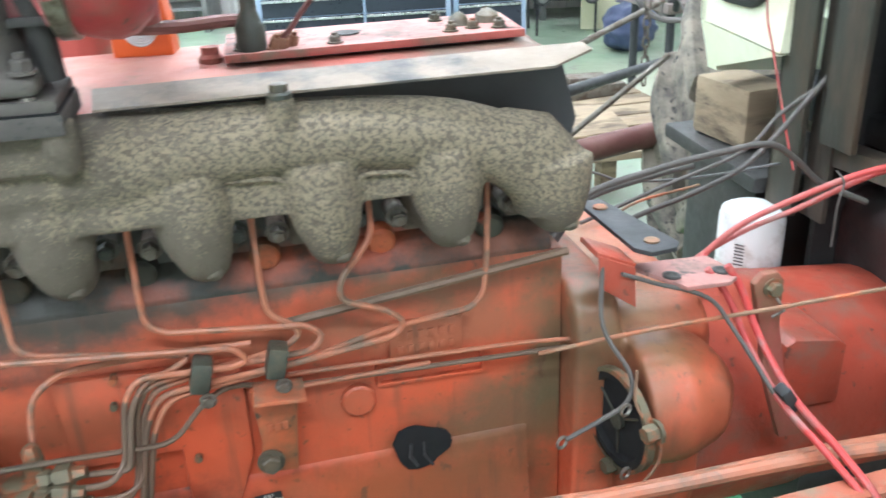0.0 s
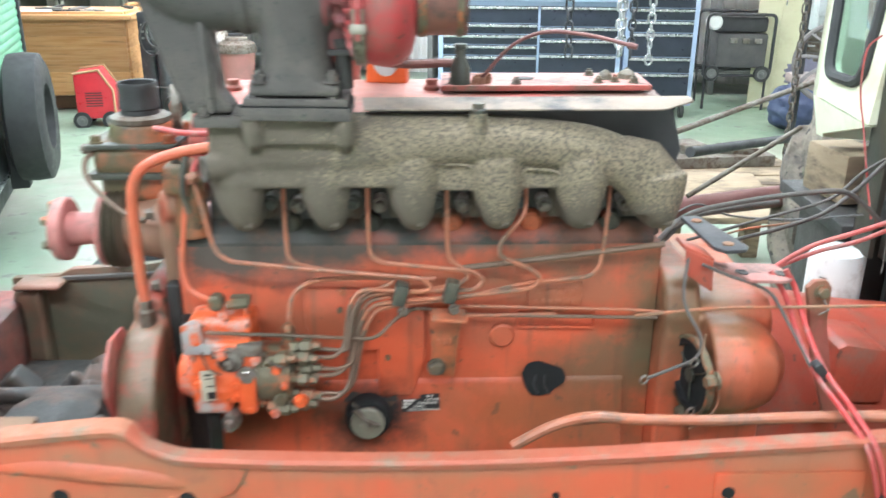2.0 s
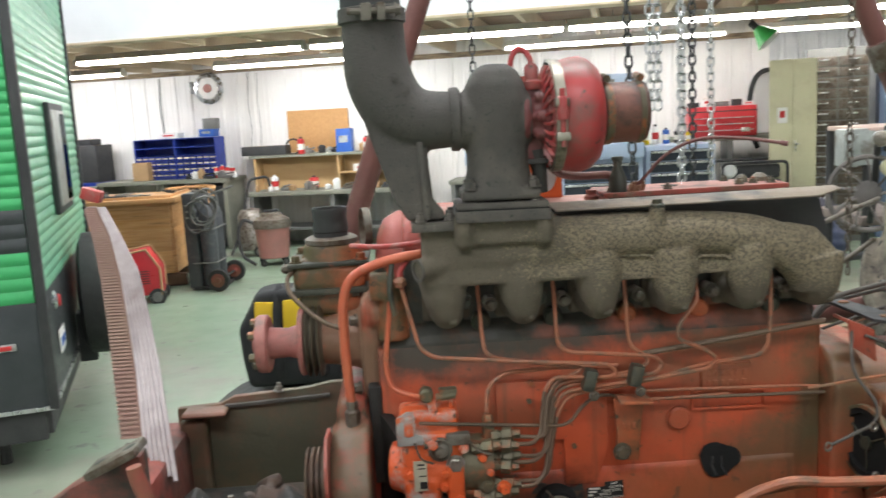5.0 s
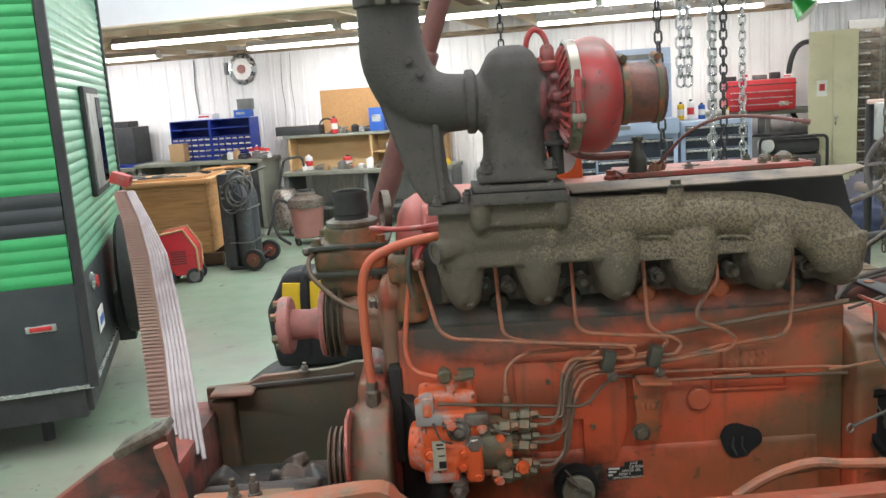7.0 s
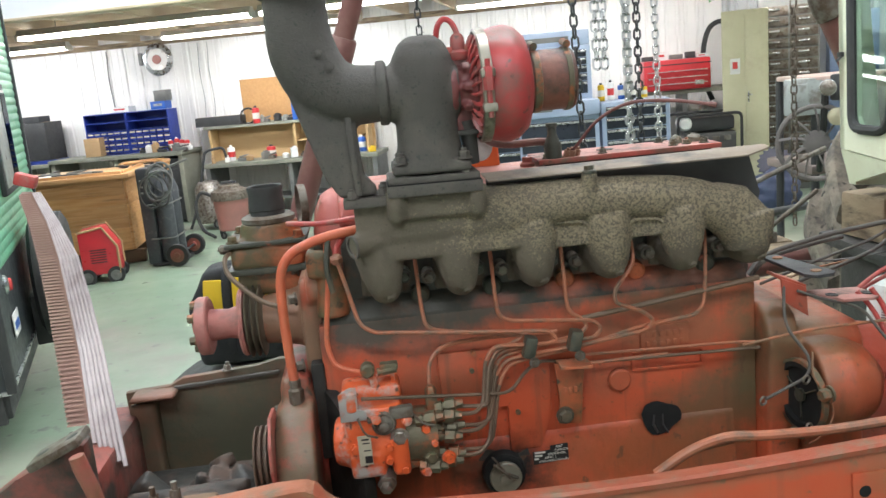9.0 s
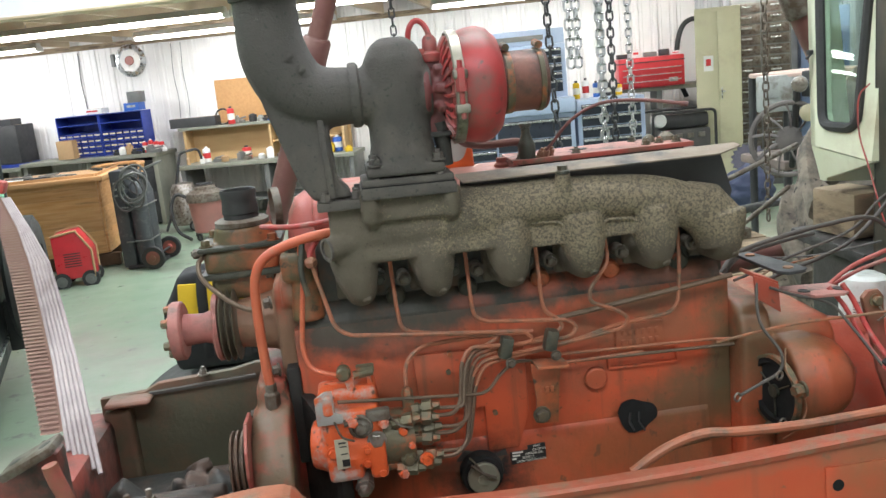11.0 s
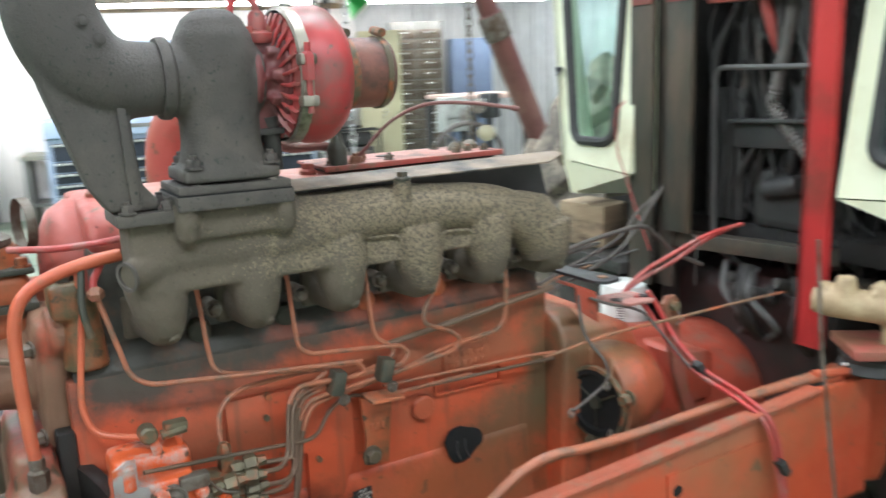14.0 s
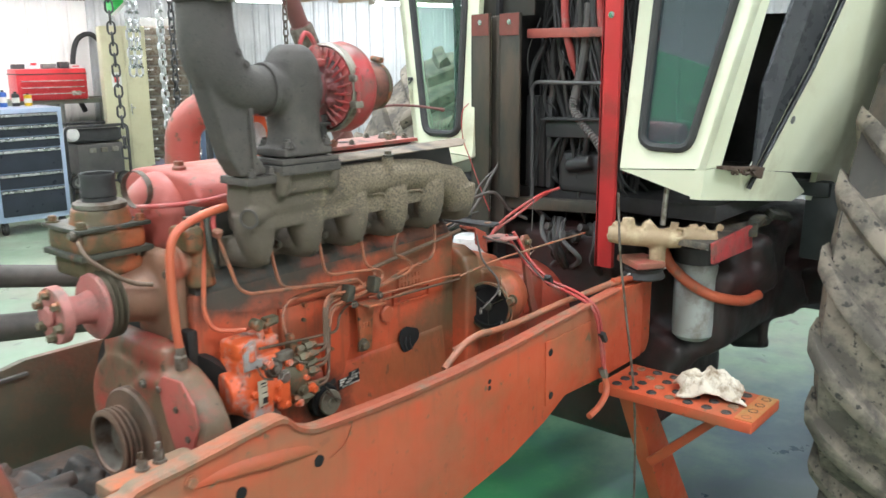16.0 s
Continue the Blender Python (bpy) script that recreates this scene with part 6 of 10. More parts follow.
# ---- injector lines on the block ----
LINES = (
    ((-0.068, 0.03, 1.355), (-0.055, 0.02, 1.30), (-0.042, 0.01, 1.245), (-0.02, 0.005, 1.229), (0.12, 0.008, 1.212), (0.282, 0.008, 1.196), (0.295, 0.008, 1.178), (0.279, 0.006, 1.174), (0.182, 0.0, 1.182), (0.165, -0.004, 1.16), (0.155, -0.015, 1.09), (0.14, -0.03, 1.078), (0.105, -0.03, 1.080)),
    ((0.064, 0.062, 1.352), (0.064, 0.044, 1.332), (0.066, 0.03, 1.26), (0.069, 0.02, 1.228), (0.085, 0.017, 1.217), (0.24, 0.017, 1.190), (0.21, 0.008, 1.178), (0.187, 0.004, 1.174), (0.170, -0.005, 1.15), (0.16, -0.02, 1.085), (0.143, -0.02, 1.086), (0.105, -0.02, 1.09)),
    ((0.195, 0.062, 1.352), (0.195, 0.044, 1.332), (0.195, 0.03, 1.26), (0.197, 0.024, 1.230), (0.215, 0.024, 1.217), (0.363, 0.024, 1.201), (0.380, 0.024, 1.185), (0.365, 0.02, 1.170), (0.22, 0.010, 1.172), (0.187, 0.008, 1.166), (0.173, 0.004, 1.14), (0.162, -0.012, 1.055), (0.14, -0.03, 1.046), (0.10, -0.032, 1.049)),
    ((0.319, 0.062, 1.352), (0.319, 0.044, 1.332), (0.319, 0.03, 1.25), (0.322, 0.026, 1.220), (0.345, 0.026, 1.205), (0.355, 0.026, 1.190), (0.335, 0.022, 1.178), (0.235, 0.016, 1.164), (0.193, 0.012, 1.158), (0.178, 0.006, 1.13), (0.168, -0.01, 1.06), (0.148, -0.022, 1.052), (0.10, -0.022, 1.057)),
    ((0.444, 0.062, 1.352), (0.444, 0.044, 1.332), (0.442, 0.025, 1.295), (0.402, 0.01, 1.256), (0.400, 0.01, 1.232), (0.452, 0.014, 1.209), (0.471, 0.014, 1.191), (0.457, 0.014, 1.175), (0.351, 0.012, 1.163), (0.24, 0.010, 1.156), (0.198, 0.010, 1.150), (0.180, 0.004, 1.12), (0.160, -0.018, 1.018), (0.14, -0.03, 1.003), (0.10, -0.032, 1.005)),
    ((0.578, 0.062, 1.352), (0.578, 0.044, 1.332), (0.572, 0.03, 1.26), (0.567, 0.028, 1.205), (0.552, 0.028, 1.188), (0.45, 0.028, 1.178), (0.346, 0.018, 1.158), (0.24, 0.014, 1.148), (0.205, 0.012, 1.142), (0.186, 0.004, 1.11), (0.167, -0.010, 1.02), (0.15, -0.022, 1.008), (0.10, -0.024, 1.012)),
)
lines = thing("injector_lines", (0.2, 0.02, 1.1), "bent steel injector lines in chipped orange paint clipped to the block", "fuel lines")
for k, p in enumerate(LINES):
    s = Shape()
    way = corner_path(p, 0.016, 4)
    cut_at = next(i for i, v in enumerate(way) if i > len(way) // 2 and v[0] < 0.188 and v[2] < 1.165)
    s.tube(way[:cut_at + 1], 0.0036, 8)
    line = part("injector_line", s, LINE_PAINT, lines)
    s = Shape()
    s.tube(way[cut_at:], 0.0037, 8)
    part("bare_section", s, DARK_LINE, line, "bare oily steel where the paint has gone")
for x, z in ((0.245, 1.172), (0.325, 1.175)):
    s = Shape()
    s.box((x, 0.004, z), (0.022, 0.026, 0.038), (0, 14, 0), bevel=0.005)
    part("rubber_clip", s, GREASY, lines)
    s = Shape()
    s.bolt((x + 0.004, -0.011, z - 0.024), (0, -1, 0), 0.007, 0.006)
    part("clip_bolt", s, DULL_STEEL, lines)
for p, r, mat in ((((-0.05, -0.058, 1.138), (0.08, -0.02, 1.112), (0.205, 0.0, 1.094), (0.235, 0.025, 1.118), (0.262, 0.03, 1.134), (0.285, 0.035, 1.132), (0.33, 0.035, 1.12), (0.67, 0.03, 1.112)), 0.0032, DARK_LINE),
                  (((0.335, 0.034, 1.136), (0.62, 0.034, 1.126), (0.68, 0.03, 1.122)), 0.0028, LINE_PAINT),
                  (((0.335, 0.03, 1.120), (0.50, 0.034, 1.120)), 0.0028, LINE_PAINT),
                  (((0.066, -0.008, 1.10), (0.066, 0.01, 1.13), (0.070, 0.02, 1.165), (0.10, 0.03, 1.186), (0.19, 0.03, 1.190), (0.30, 0.03, 1.186)), 0.0038, LINE_PAINT),
                  (((0.34, 0.032, 1.203), (0.42, 0.034, 1.211), (0.668, 0.028, 1.243)), 0.0052, material("grimy_brown_line", (0.16, 0.09, 0.055), 0.55, second=(0.10, 0.07, 0.045), amount=0.9, scale=14, bump=0.2))):
    s = Shape()
    s.tube(corner_path(p, 0.02, 4), r, 8)
    part("return_line", s, mat, lines)

# steel bracket on the block side
bracket = thing("line_bracket", (0.318, 0.03, 1.0), "rust-stained orange bracket bolted to the block under the lines", "bracket")
s = Shape()
s.prism([(0.290, 1.128), (0.345, 1.122), (0.340, 1.09), (0.333, 1.012), (0.292, 1.016), (0.296, 1.06)], 0.008, at_y(0.03), bevel=0.0015)
part("upright", s, ORANGE_GRIMY, bracket)
s = Shape()
s.box((0.323, 0.012, 1.129), (0.056, 0.045, 0.005), (0, 4, 0), bevel=0.001)
part("ledge", s, TAN_DIRT, bracket)
s = Shape()
s.bolt((0.303, 0.021, 1.032), (0, -1, 0), 0.012, 0.012)
part("bolt", s, GREASY, bracket)
for k in range(3):
    s = Shape()
    s.box((0.307 + 0.009 * k, 0.0205, 1.078), (0.006, 0.002, 0.011), bevel=0.0008)
    part("cast_mark", s, RAIL_PAINT, bracket)

# black lubrication decal with pale print
decal = thing("oil_decal", (0.276, 0.043, 0.945), "small black instruction decal with worn pale print on the block", "decal")
s = Shape()
s.prism([(0.2435, 0.957), (0.276, 0.958), (0.276, 0.966), (0.309, 0.968), (0.310, 0.9375), (0.2445, 0.932)], 0.001, at_y(0.0442))
part("backing", s, LABEL_BLACK, decal)


def words(text, size, m, mat, parent):
    cu = bpy.data.curves.new("words", "FONT")
    cu.body, cu.size, cu.extrude = text, size, 0.0002
    cu.align_x, cu.align_y = "CENTER", "CENTER"
    tmp = bpy.data.objects.new("words", cu)
    scene.collection.objects.link(tmp)
    me = bpy.data.meshes.new_from_object(tmp)
    bpy.data.objects.remove(tmp)
    me.transform(m)
    me.materials.append(mat)
    ob = new("lettering", me)
    ob.parent = parent
    ob.matrix_parent_inverse = world_of(parent).inverted()
    return ob


for text, x, z, size in (("ANT", 0.293, 0.9632, 0.0066), ("CATION", 0.297, 0.9565, 0.0066), ("GRADE OIL", 0.288, 0.950, 0.0066), ("SERIES 3", 0.276, 0.9435, 0.0062), ("OPERATORS MANUAL", 0.282, 0.937, 0.0056)):
    words(text, size, at_y(0.0428) @ pose(x, z, 0, 0, 0, 1.0), LABEL_WHITE, decal)
for x, z, w in ((0.257, 0.955, 0.02), (0.254, 0.949, 0.014), (0.25, 0.943, 0.008)):
    s = Shape()
    s.box((x, 0.0428, z), (w, 0.0006, 0.0034))
    part("print_bar", s, LABEL_WHITE, decal)

# filler cap on the block
cap = thing("oil_filler", (0.186, 0.02, 0.945), "round steel oil filler cap in a black greasy neck", "filler cap")
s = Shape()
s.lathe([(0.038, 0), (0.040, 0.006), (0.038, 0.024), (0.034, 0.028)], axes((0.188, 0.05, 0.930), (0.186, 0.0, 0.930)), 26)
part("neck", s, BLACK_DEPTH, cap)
s = Shape()
s.lathe([(0.028, 0), (0.029, 0.003), (0.029, 0.009), (0.027, 0.011), (0.011, 0.012), (0.010, 0.016), (0, 0.017)], axes((0.187, 0.018, 0.931), (0.186, -0.03, 0.932)), 28, (True, False))
part("cap", s, material("greasy_grey_cap", (0.24, 0.23, 0.18), 0.5, 0.3, second=(0.16, 0.15, 0.11), amount=0.9, scale=30, bump=0.1), cap)
s = Shape()
s.tube([(0.165, -0.001, 0.964), (0.187, -0.006, 0.946), (0.207, 0.0, 0.934)], 0.003, 6)
s.tube([(0.163, 0.0, 0.979), (0.17, -0.002, 0.971), (0.192, -0.005, 0.936)], 0.002, 6)
part("wing", s, DULL_STEEL, cap)
s = Shape()
s.prism([(0.14, 0.93), (0.16, 0.90), (0.215, 0.90), (0.24, 0.945), (0.236, 0.965), (0.215, 0.955), (0.16, 0.972), (0.145, 0.955)], 0.002, at_y(0.0495))
part("grease_patch", s, BLACK_GRIME_SHADE, cap)

# ---- injection pump ----
pump = thing("injection_pump", (-0.02, -0.01, 0.99), "chipped orange rotary injection pump with bare aluminium spots", "injection pump")
s = Shape()
s.tube([(-0.10, 0.0, 1.045), (-0.07, -0.005, 1.045), (0.02, -0.01, 1.045)], [0.040, 0.050, 0.050], 22)
s.box((-0.034, -0.01, 1.075), (0.10, 0.085, 0.085), bevel=0.012)
s.box((-0.034, -0.005, 1.13), (0.10, 0.07, 0.04), bevel=0.012)
s.box((-0.05, -0.02, 1.02), (0.06, 0.08, 0.05), bevel=0.01)
s.box((0.005, -0.02, 1.03), (0.03, 0.085, 0.07), bevel=0.008)
part("pump_body", s, PUMP_PAINT, pump, "", voxel=0.003, iron=2)
s = Shape()
s.prism([(-0.088, 1.148), (-0.07, 1.158), (-0.058, 1.158), (-0.058, 1.12), (-0.045, 1.115), (-0.045, 1.10), (-0.088, 1.10)], 0.004, at_y(-0.0535), bevel=0.001)
part("bare_patch", s, material("bare_aluminium", (0.42, 0.42, 0.42), 0.45, 0.5, second=(0.32, 0.3, 0.28), dirt=(0.55, 0.12, 0.04), dirt_amount=0.3, dirt_scale=40, bump=0.2), pump, "bare aluminium where the paint is gone")
s = Shape()
s.cyl((-0.068, -0.05, 1.115), (-0.068, -0.05, 1.15), 0.011, seg=14, bevel=0.003)
part("screw_boss", s, PUMP_PAINT, pump)
for x, z, r in ((0.006, 1.063, 0.012), (-0.068, 1.05, 0.008), (-0.012, 1.048, 0.006), (-0.014, 1.024, 0.006), (-0.03, 1.10, 0.009), (0.02, 1.09, 0.007), (0.01, 1.005, 0.007)):
    s = Shape()
    s.bolt((x, -0.056, z), (0, -1, 0), r, 0.008)
    part("bolt", s, STEEL if r > 0.009 else PUMP_PAINT, pump)
s = Shape()
s.prism([(-0.064, 1.076), (-0.042, 1.076), (-0.042, 1.025), (-0.064, 1.023)], 0.0015, at_y(-0.0635))
part("name_plate", s, material("yellowed_maker_plate", (0.50, 0.47, 0.36), 0.45, 0.2, second=(0.36, 0.33, 0.24), amount=0.9, scale=40, bump=0.1), pump, "worn pale maker's plate with dark bars")
for k, (z, h) in enumerate(((1.0695, 0.003), (1.063, 0.002), (1.050, 0.002), (1.034, 0.012))):
    s = Shape()
    s.box((-0.0515 + 0.001 * k, -0.0655, z), (0.012, 0.0006, h))
    part("print_bar", s, LABEL_BLACK, pump)
# governor cover levers
s = Shape()
s.prism([(-0.04, 1.185), (-0.028, 1.188), (-0.012, 1.12), (-0.026, 1.115)], 0.007, at_y(-0.03), bevel=0.002)
part("lever", s, PUMP_PAINT, pump)
s = Shape()
s.prism([(0.0, 1.185), (0.006, 1.185), (0.012, 1.12), (0.002, 1.12)], 0.006, at_y(-0.02), bevel=0.002)
part("lever", s, PUMP_PAINT, pump)
s = Shape()
s.cyl((-0.036, -0.045, 1.178), (-0.036, -0.02, 1.178), 0.012, seg=14, bevel=0.003)
s.cyl((-0.02, -0.035, 1.172), (0.012, -0.035, 1.176), 0.007, seg=10)
s.box((0.0, -0.03, 1.18), (0.03, 0.02, 0.012), bevel=0.003)
part("lever_joint", s, FITTING, pump)
s = Shape()
s.cyl((-0.045, -0.055, 1.098), (0.03, -0.05, 1.102), 0.006, seg=10)
s.lathe([(0.022, 0), (0.023, 0.004), (0.018, 0.012), (0.008, 0.016), (0.008, 0.024), (0, 0.025)], axes((-0.018, -0.045, 1.088), (-0.018, -0.1, 1.088)), 18, (True, False))
s.torus(pose(-0.018, -0.06, 1.09, 90), 0.017, 0.0025, 20, 6)
s.box((0.012, -0.05, 1.105), (0.04, 0.018, 0.02), bevel=0.004)
part("throttle_shaft", s, DULL_STEEL, pump)
s = Shape()
s.tube(smooth_path([(0.03, -0.05, 1.10), (0.045, -0.06, 1.085), (0.065, -0.062, 1.078)]), 0.002, 6)
part("lever_spring", s, DULL_STEEL, pump)
s = Shape()
s.tube(smooth_path([(-0.06, -0.058, 1.105), (-0.05, -0.065, 1.08), (-0.03, -0.07, 1.072)]), 0.002, 6)
part("lever_spring", s, DULL_STEEL, pump)
s = Shape()
s.lathe([(0.014, 0), (0.016, 0.004), (0.016, 0.012), (0.011, 0.014), (0.011, 0.022), (0.006, 0.026), (0, 0.027)], axes((-0.022, -0.05, 0.985), (-0.03, -0.095, 0.972)), 6, (True, False))
s.cyl((-0.022, -0.06, 0.985), (-0.02, -0.03, 0.995), 0.014, seg=12)
part("drain_fitting", s, STEEL, pump)
# hydraulic head with its greasy outlets
s = Shape()
s.tube([(0.015, -0.008, 1.045), (0.05, -0.01, 1.045), (0.07, -0.01, 1.045)], [0.050, 0.048, 0.044], 20)
for z in (1.083, 1.048, 1.005):
    s.box((0.045, -0.035, z), (0.075, 0.02, 0.012), bevel=0.003)
part("hydraulic_head", s, FITTING, pump, "greasy plated pump head")
rr = random.Random(8)
OUT = ((0.092, -0.03, 1.083), (0.096, -0.02, 1.092), (0.09, -0.033, 1.048), (0.096, -0.022, 1.057), (0.088, -0.033, 1.005), (0.094, -0.024, 1.012), (0.06, -0.045, 1.083), (0.06, -0.045, 1.003))
for k, (x, y, z) in enumerate(OUT):
    s = Shape()
    m = axes((x - 0.025, y, z), (x + 0.02, y - 0.006, z + rr.uniform(-0.006, 0.006)))
    s.lathe([(0.0105, 0), (0.0105, 0.012), (0.008, 0.013), (0.008, 0.017), (0.013, 0.018), (0.013, 0.034), (0.0085, 0.036), (0.006, 0.048)], m, 6)
    part("outlet_nut", s, FITTING, pump)
for x, y, z, r in ((0.055, -0.05, 1.02, 0.010), (0.062, -0.05, 1.045, 0.006), (0.085, -0.046, 1.012, 0.009), (0.045, -0.048, 0.995, 0.008), (0.05, -0.045, 1.07, 0.008)):
    s = Shape()
    s.bolt((x, y, z), (0.1, -1, 0), r, 0.012)
    part("head_screw", s, PUMP_PAINT if rr.random() < 0.6 else FITTING, pump)
s = Shape()
s.box((0.066, -0.01, 1.098), (0.02, 0.02, 0.03), bevel=0.004)
s.lathe([(0.010, 0), (0.010, 0.014), (0.006, 0.02)], pose(0.066, -0.008, 1.108), 6)
part("inlet_fitting", s, FITTING, pump)

# ---- front of the engine ----
# Puts the shade of the gap behind the gear case into the plate's colour.
GAP_BLACK = material("gap_shade_black", (0.010, 0.010, 0.009), 0.55, second=(0.016, 0.015, 0.013), bump=0.3)
front = thing("front_gear_case", (-0.17, 0.1, 0.78), "round oily front gear case in worn red paint", "gear case")
s = Shape()
s.tube([(-0.206, 0.065, 0.968), (-0.195, 0.065, 0.968), (-0.165, 0.065, 0.968), (-0.135, 0.065, 0.968)], [0.122, 0.136, 0.148, 0.150], 40)
s.tube([(-0.200, 0.20, 0.985), (-0.165, 0.20, 0.985), (-0.125, 0.20, 0.985)], [0.122, 0.136, 0.140], 32)
s.box((-0.16, 0.13, 0.98), (0.07, 0.16, 0.27), bevel=0.02)
s.box((-0.165, 0.16, 1.08), (0.06, 0.24, 0.15), bevel=0.03)
s.box((-0.165, 0.17, 0.84), (0.05, 0.28, 0.16), bevel=0.03)
part("case", s, material("oily_brown_case", (0.18, 0.10, 0.06), 0.5, second=(0.12, 0.092, 0.055), dirt=(0.34, 0.06, 0.04), dirt_amount=0.42, dirt_scale=7, speck=(0.07, 0.05, 0.03), speck_scale=40, speck_amount=0.2, bump=0.3), front, "", voxel=0.006, iron=4)
s = Shape()
s.tube([(-0.136, 0.085, 0.968), (-0.118, 0.095, 0.968)], 0.156, 40)
s.tube([(-0.136, 0.27, 0.98), (-0.112, 0.27, 0.98)], 0.150, 36)
s.box((-0.124, 0.2, 1.08), (0.024, 0.30, 0.18), bevel=0.006)
part("timing_plate", s, GAP_BLACK, front, "plate behind the case, black for the gap's shade")
s = Shape()
s.prism([(0.048, 1.085), (0.030, 1.108), (-0.03, 1.112), (-0.066, 1.075), (-0.075, 1.035), (-0.045, 0.965), (0.0, 0.960), (0.026, 1.02)], 0.006, at_x(-0.210), bevel=0.002)
part("pump_gear_cover", s, COVER_RED, front, "dull red round cover")
for k in range(12):
    a = 2 * math.pi * k / 12 + 0.2
    s = Shape()
    s.bolt((-0.206, 0.065 + 0.114 * math.cos(a), 0.968 + 0.114 * math.sin(a)), (-1, 0, 0), 0.007, 0.007)
    part("case_bolt", s, DULL_STEEL, front)
pulley = thing("crank_pulley", (-0.19, 0.15, 0.87), "brown grooved crank pulley on the front of the engine", "pulley")
s = Shape()
prof = [(0.053, 0.004), (0.056, 0.0), (0.062, 0.0)]
for k in range(4):
    prof += [(0.067, 0.003 + k * 0.0105), (0.067, 0.005 + k * 0.0105), (0.056, 0.007 + k * 0.0105), (0.056, 0.009 + k * 0.0105), (0.067, 0.0115 + k * 0.0105)]
prof += [(0.060, 0.045), (0.094, 0.047), (0.098, 0.051), (0.098, 0.070), (0.05, 0.074)]
s.lathe(prof, axes((-0.266, 0.15, 0.957), (0, 0.15, 0.957)), 48, (False, True))
part("grooved_rim", s, PULLEY_IRON, pulley)
s = Shape()
s.lathe([(0.055, 0.0), (0.051, 0.035), (0.03, 0.04), (0.026, 0.022), (0.0, 0.02)], axes((-0.264, 0.15, 0.957), (0, 0.15, 0.957)), 30, (False, False))
part("web", s, DULL_STEEL, pulley)

# ---- fan drive hub with its pulley ----
fan = thing("fan_hub", (-0.2, 0.17, 1.14), "red fan drive hub with a three-groove pulley", "fan hub")
FY, FZ = 0.172, 1.230
s = Shape()
s.lathe([(0.052, 0), (0.054, 0.003), (0.054, 0.018), (0.05, 0.021)], axes((-0.350, FY, FZ), (0, FY, FZ)), 32)
fl = part("flange", s, HUB_PINK, fan, "red six-bolt fan flange")
for k in range(6):
    a = 2 * math.pi * k / 6 + 0.4
    s = Shape()
    s.bolt((-0.350, FY + 0.04 * math.cos(a), FZ + 0.04 * math.sin(a)), (-1, 0, 0), 0.008, 0.012)
    part("bolt", s, FITTING, fl)
s = Shape()
s.lathe([(0.0, -0.001), (0.018, -0.002), (0.02, -0.006), (0.016, -0.01), (0.0, -0.011)], axes((-0.350, FY, FZ), (0, FY, FZ)), 20, (False, False))
part("boss", s, HUB_PINK, fl)
s = Shape()
s.tube([(-0.335, FY, FZ), (-0.295, FY, FZ), (-0.27, FY, FZ)], [0.030, 0.027, 0.034], 24)
part("neck", s, HUB_PINK, fan)
s = Shape()
s.lathe([(0.03, 0.0), (0.060, 0.002), (0.064, 0.006), (0.062, 0.012)], axes((-0.275, FY, FZ), (0, FY, FZ)), 40)
part("front_disc", s, HUB_PINK, fan, "dusty pink pulley face")
s = Shape()
prof = [(0.050, 0.010)]
for k in range(3):
    prof += [(0.050, 0.012 + 0.0115 * k), (0.064, 0.016 + 0.0115 * k), (0.067, 0.0178 + 0.0115 * k), (0.064, 0.0196 + 0.0115 * k), (0.050, 0.0225 + 0.0115 * k)]
prof += [(0.03, 0.05)]
s.lathe(prof, axes((-0.275, FY, FZ), (0, FY, FZ)), 40)
part("pulley", s, material("worn_pulley_iron", (0.085, 0.08, 0.055), 0.5, 0.2, second=(0.12, 0.095, 0.065), amount=0.9, scale=12, bump=0.2), fan, "olive-brown three-groove pulley")
s = Shape()
s.tube([(-0.235, FY, FZ), (-0.20, FY, FZ), (-0.17, FY, FZ), (-0.14, FY, FZ)], [0.044, 0.048, 0.054, 0.066], 26)
s.box((-0.135, FY - 0.02, 1.225), (0.045, 0.14, 0.19), bevel=0.02)
s.tube([(-0.14, 0.10, 1.30), (-0.115, 0.10, 1.30)], 0.035, 18)
part("bearing_case", s, material("rusty_brown_casting", (0.24, 0.12, 0.075), 0.55, second=(0.17, 0.10, 0.06), dirt=(0.42, 0.09, 0.05), dirt_amount=0.3, dirt_scale=10, bump=0.3), fan, "", voxel=0.0045, iron=3)
for dy, dz in ((-0.07, 0.06), (-0.078, -0.06), (0.03, 0.09)):
    s = Shape()
    s.bolt((-0.16, FY - 0.02 + dy, 1.225 + dz), (-1, -0.3, 0), 0.009, 0.012)
    part("bolt", s, DULL_STEEL, fan)

settle(fan, 1.0, (0, 0, 0), (0.012, -0.006, 0.0))

# ---- thermostat housing ----
therm = thing("thermostat_housing", (-0.2, 0.22, 1.28), "orange thermostat housing with a black hose stub on top", "thermostat housing")
s = Shape()
s.box((-0.2, 0.235, 1.345), (0.135, 0.14, 0.05), bevel=0.015)
s.box((-0.2, 0.235, 1.298), (0.12, 0.13, 0.05), bevel=0.012)
s.tube([(-0.195, 0.225, 1.36), (-0.195, 0.225, 1.405)], [0.062, 0.052], 26)
s.tube([(-0.24, 0.2, 1.36), (-0.262, 0.18, 1.365)], [0.02, 0.014], 12)
s.tube([(-0.15, 0.25, 1.30), (-0.10, 0.25, 1.30)], 0.045, 18)
part("casting", s, ORANGE_GRIMY, therm, "", voxel=0.004, iron=3)
s = Shape()
s.box((-0.2, 0.233, 1.322), (0.15, 0.15, 0.012), bevel=0.004)
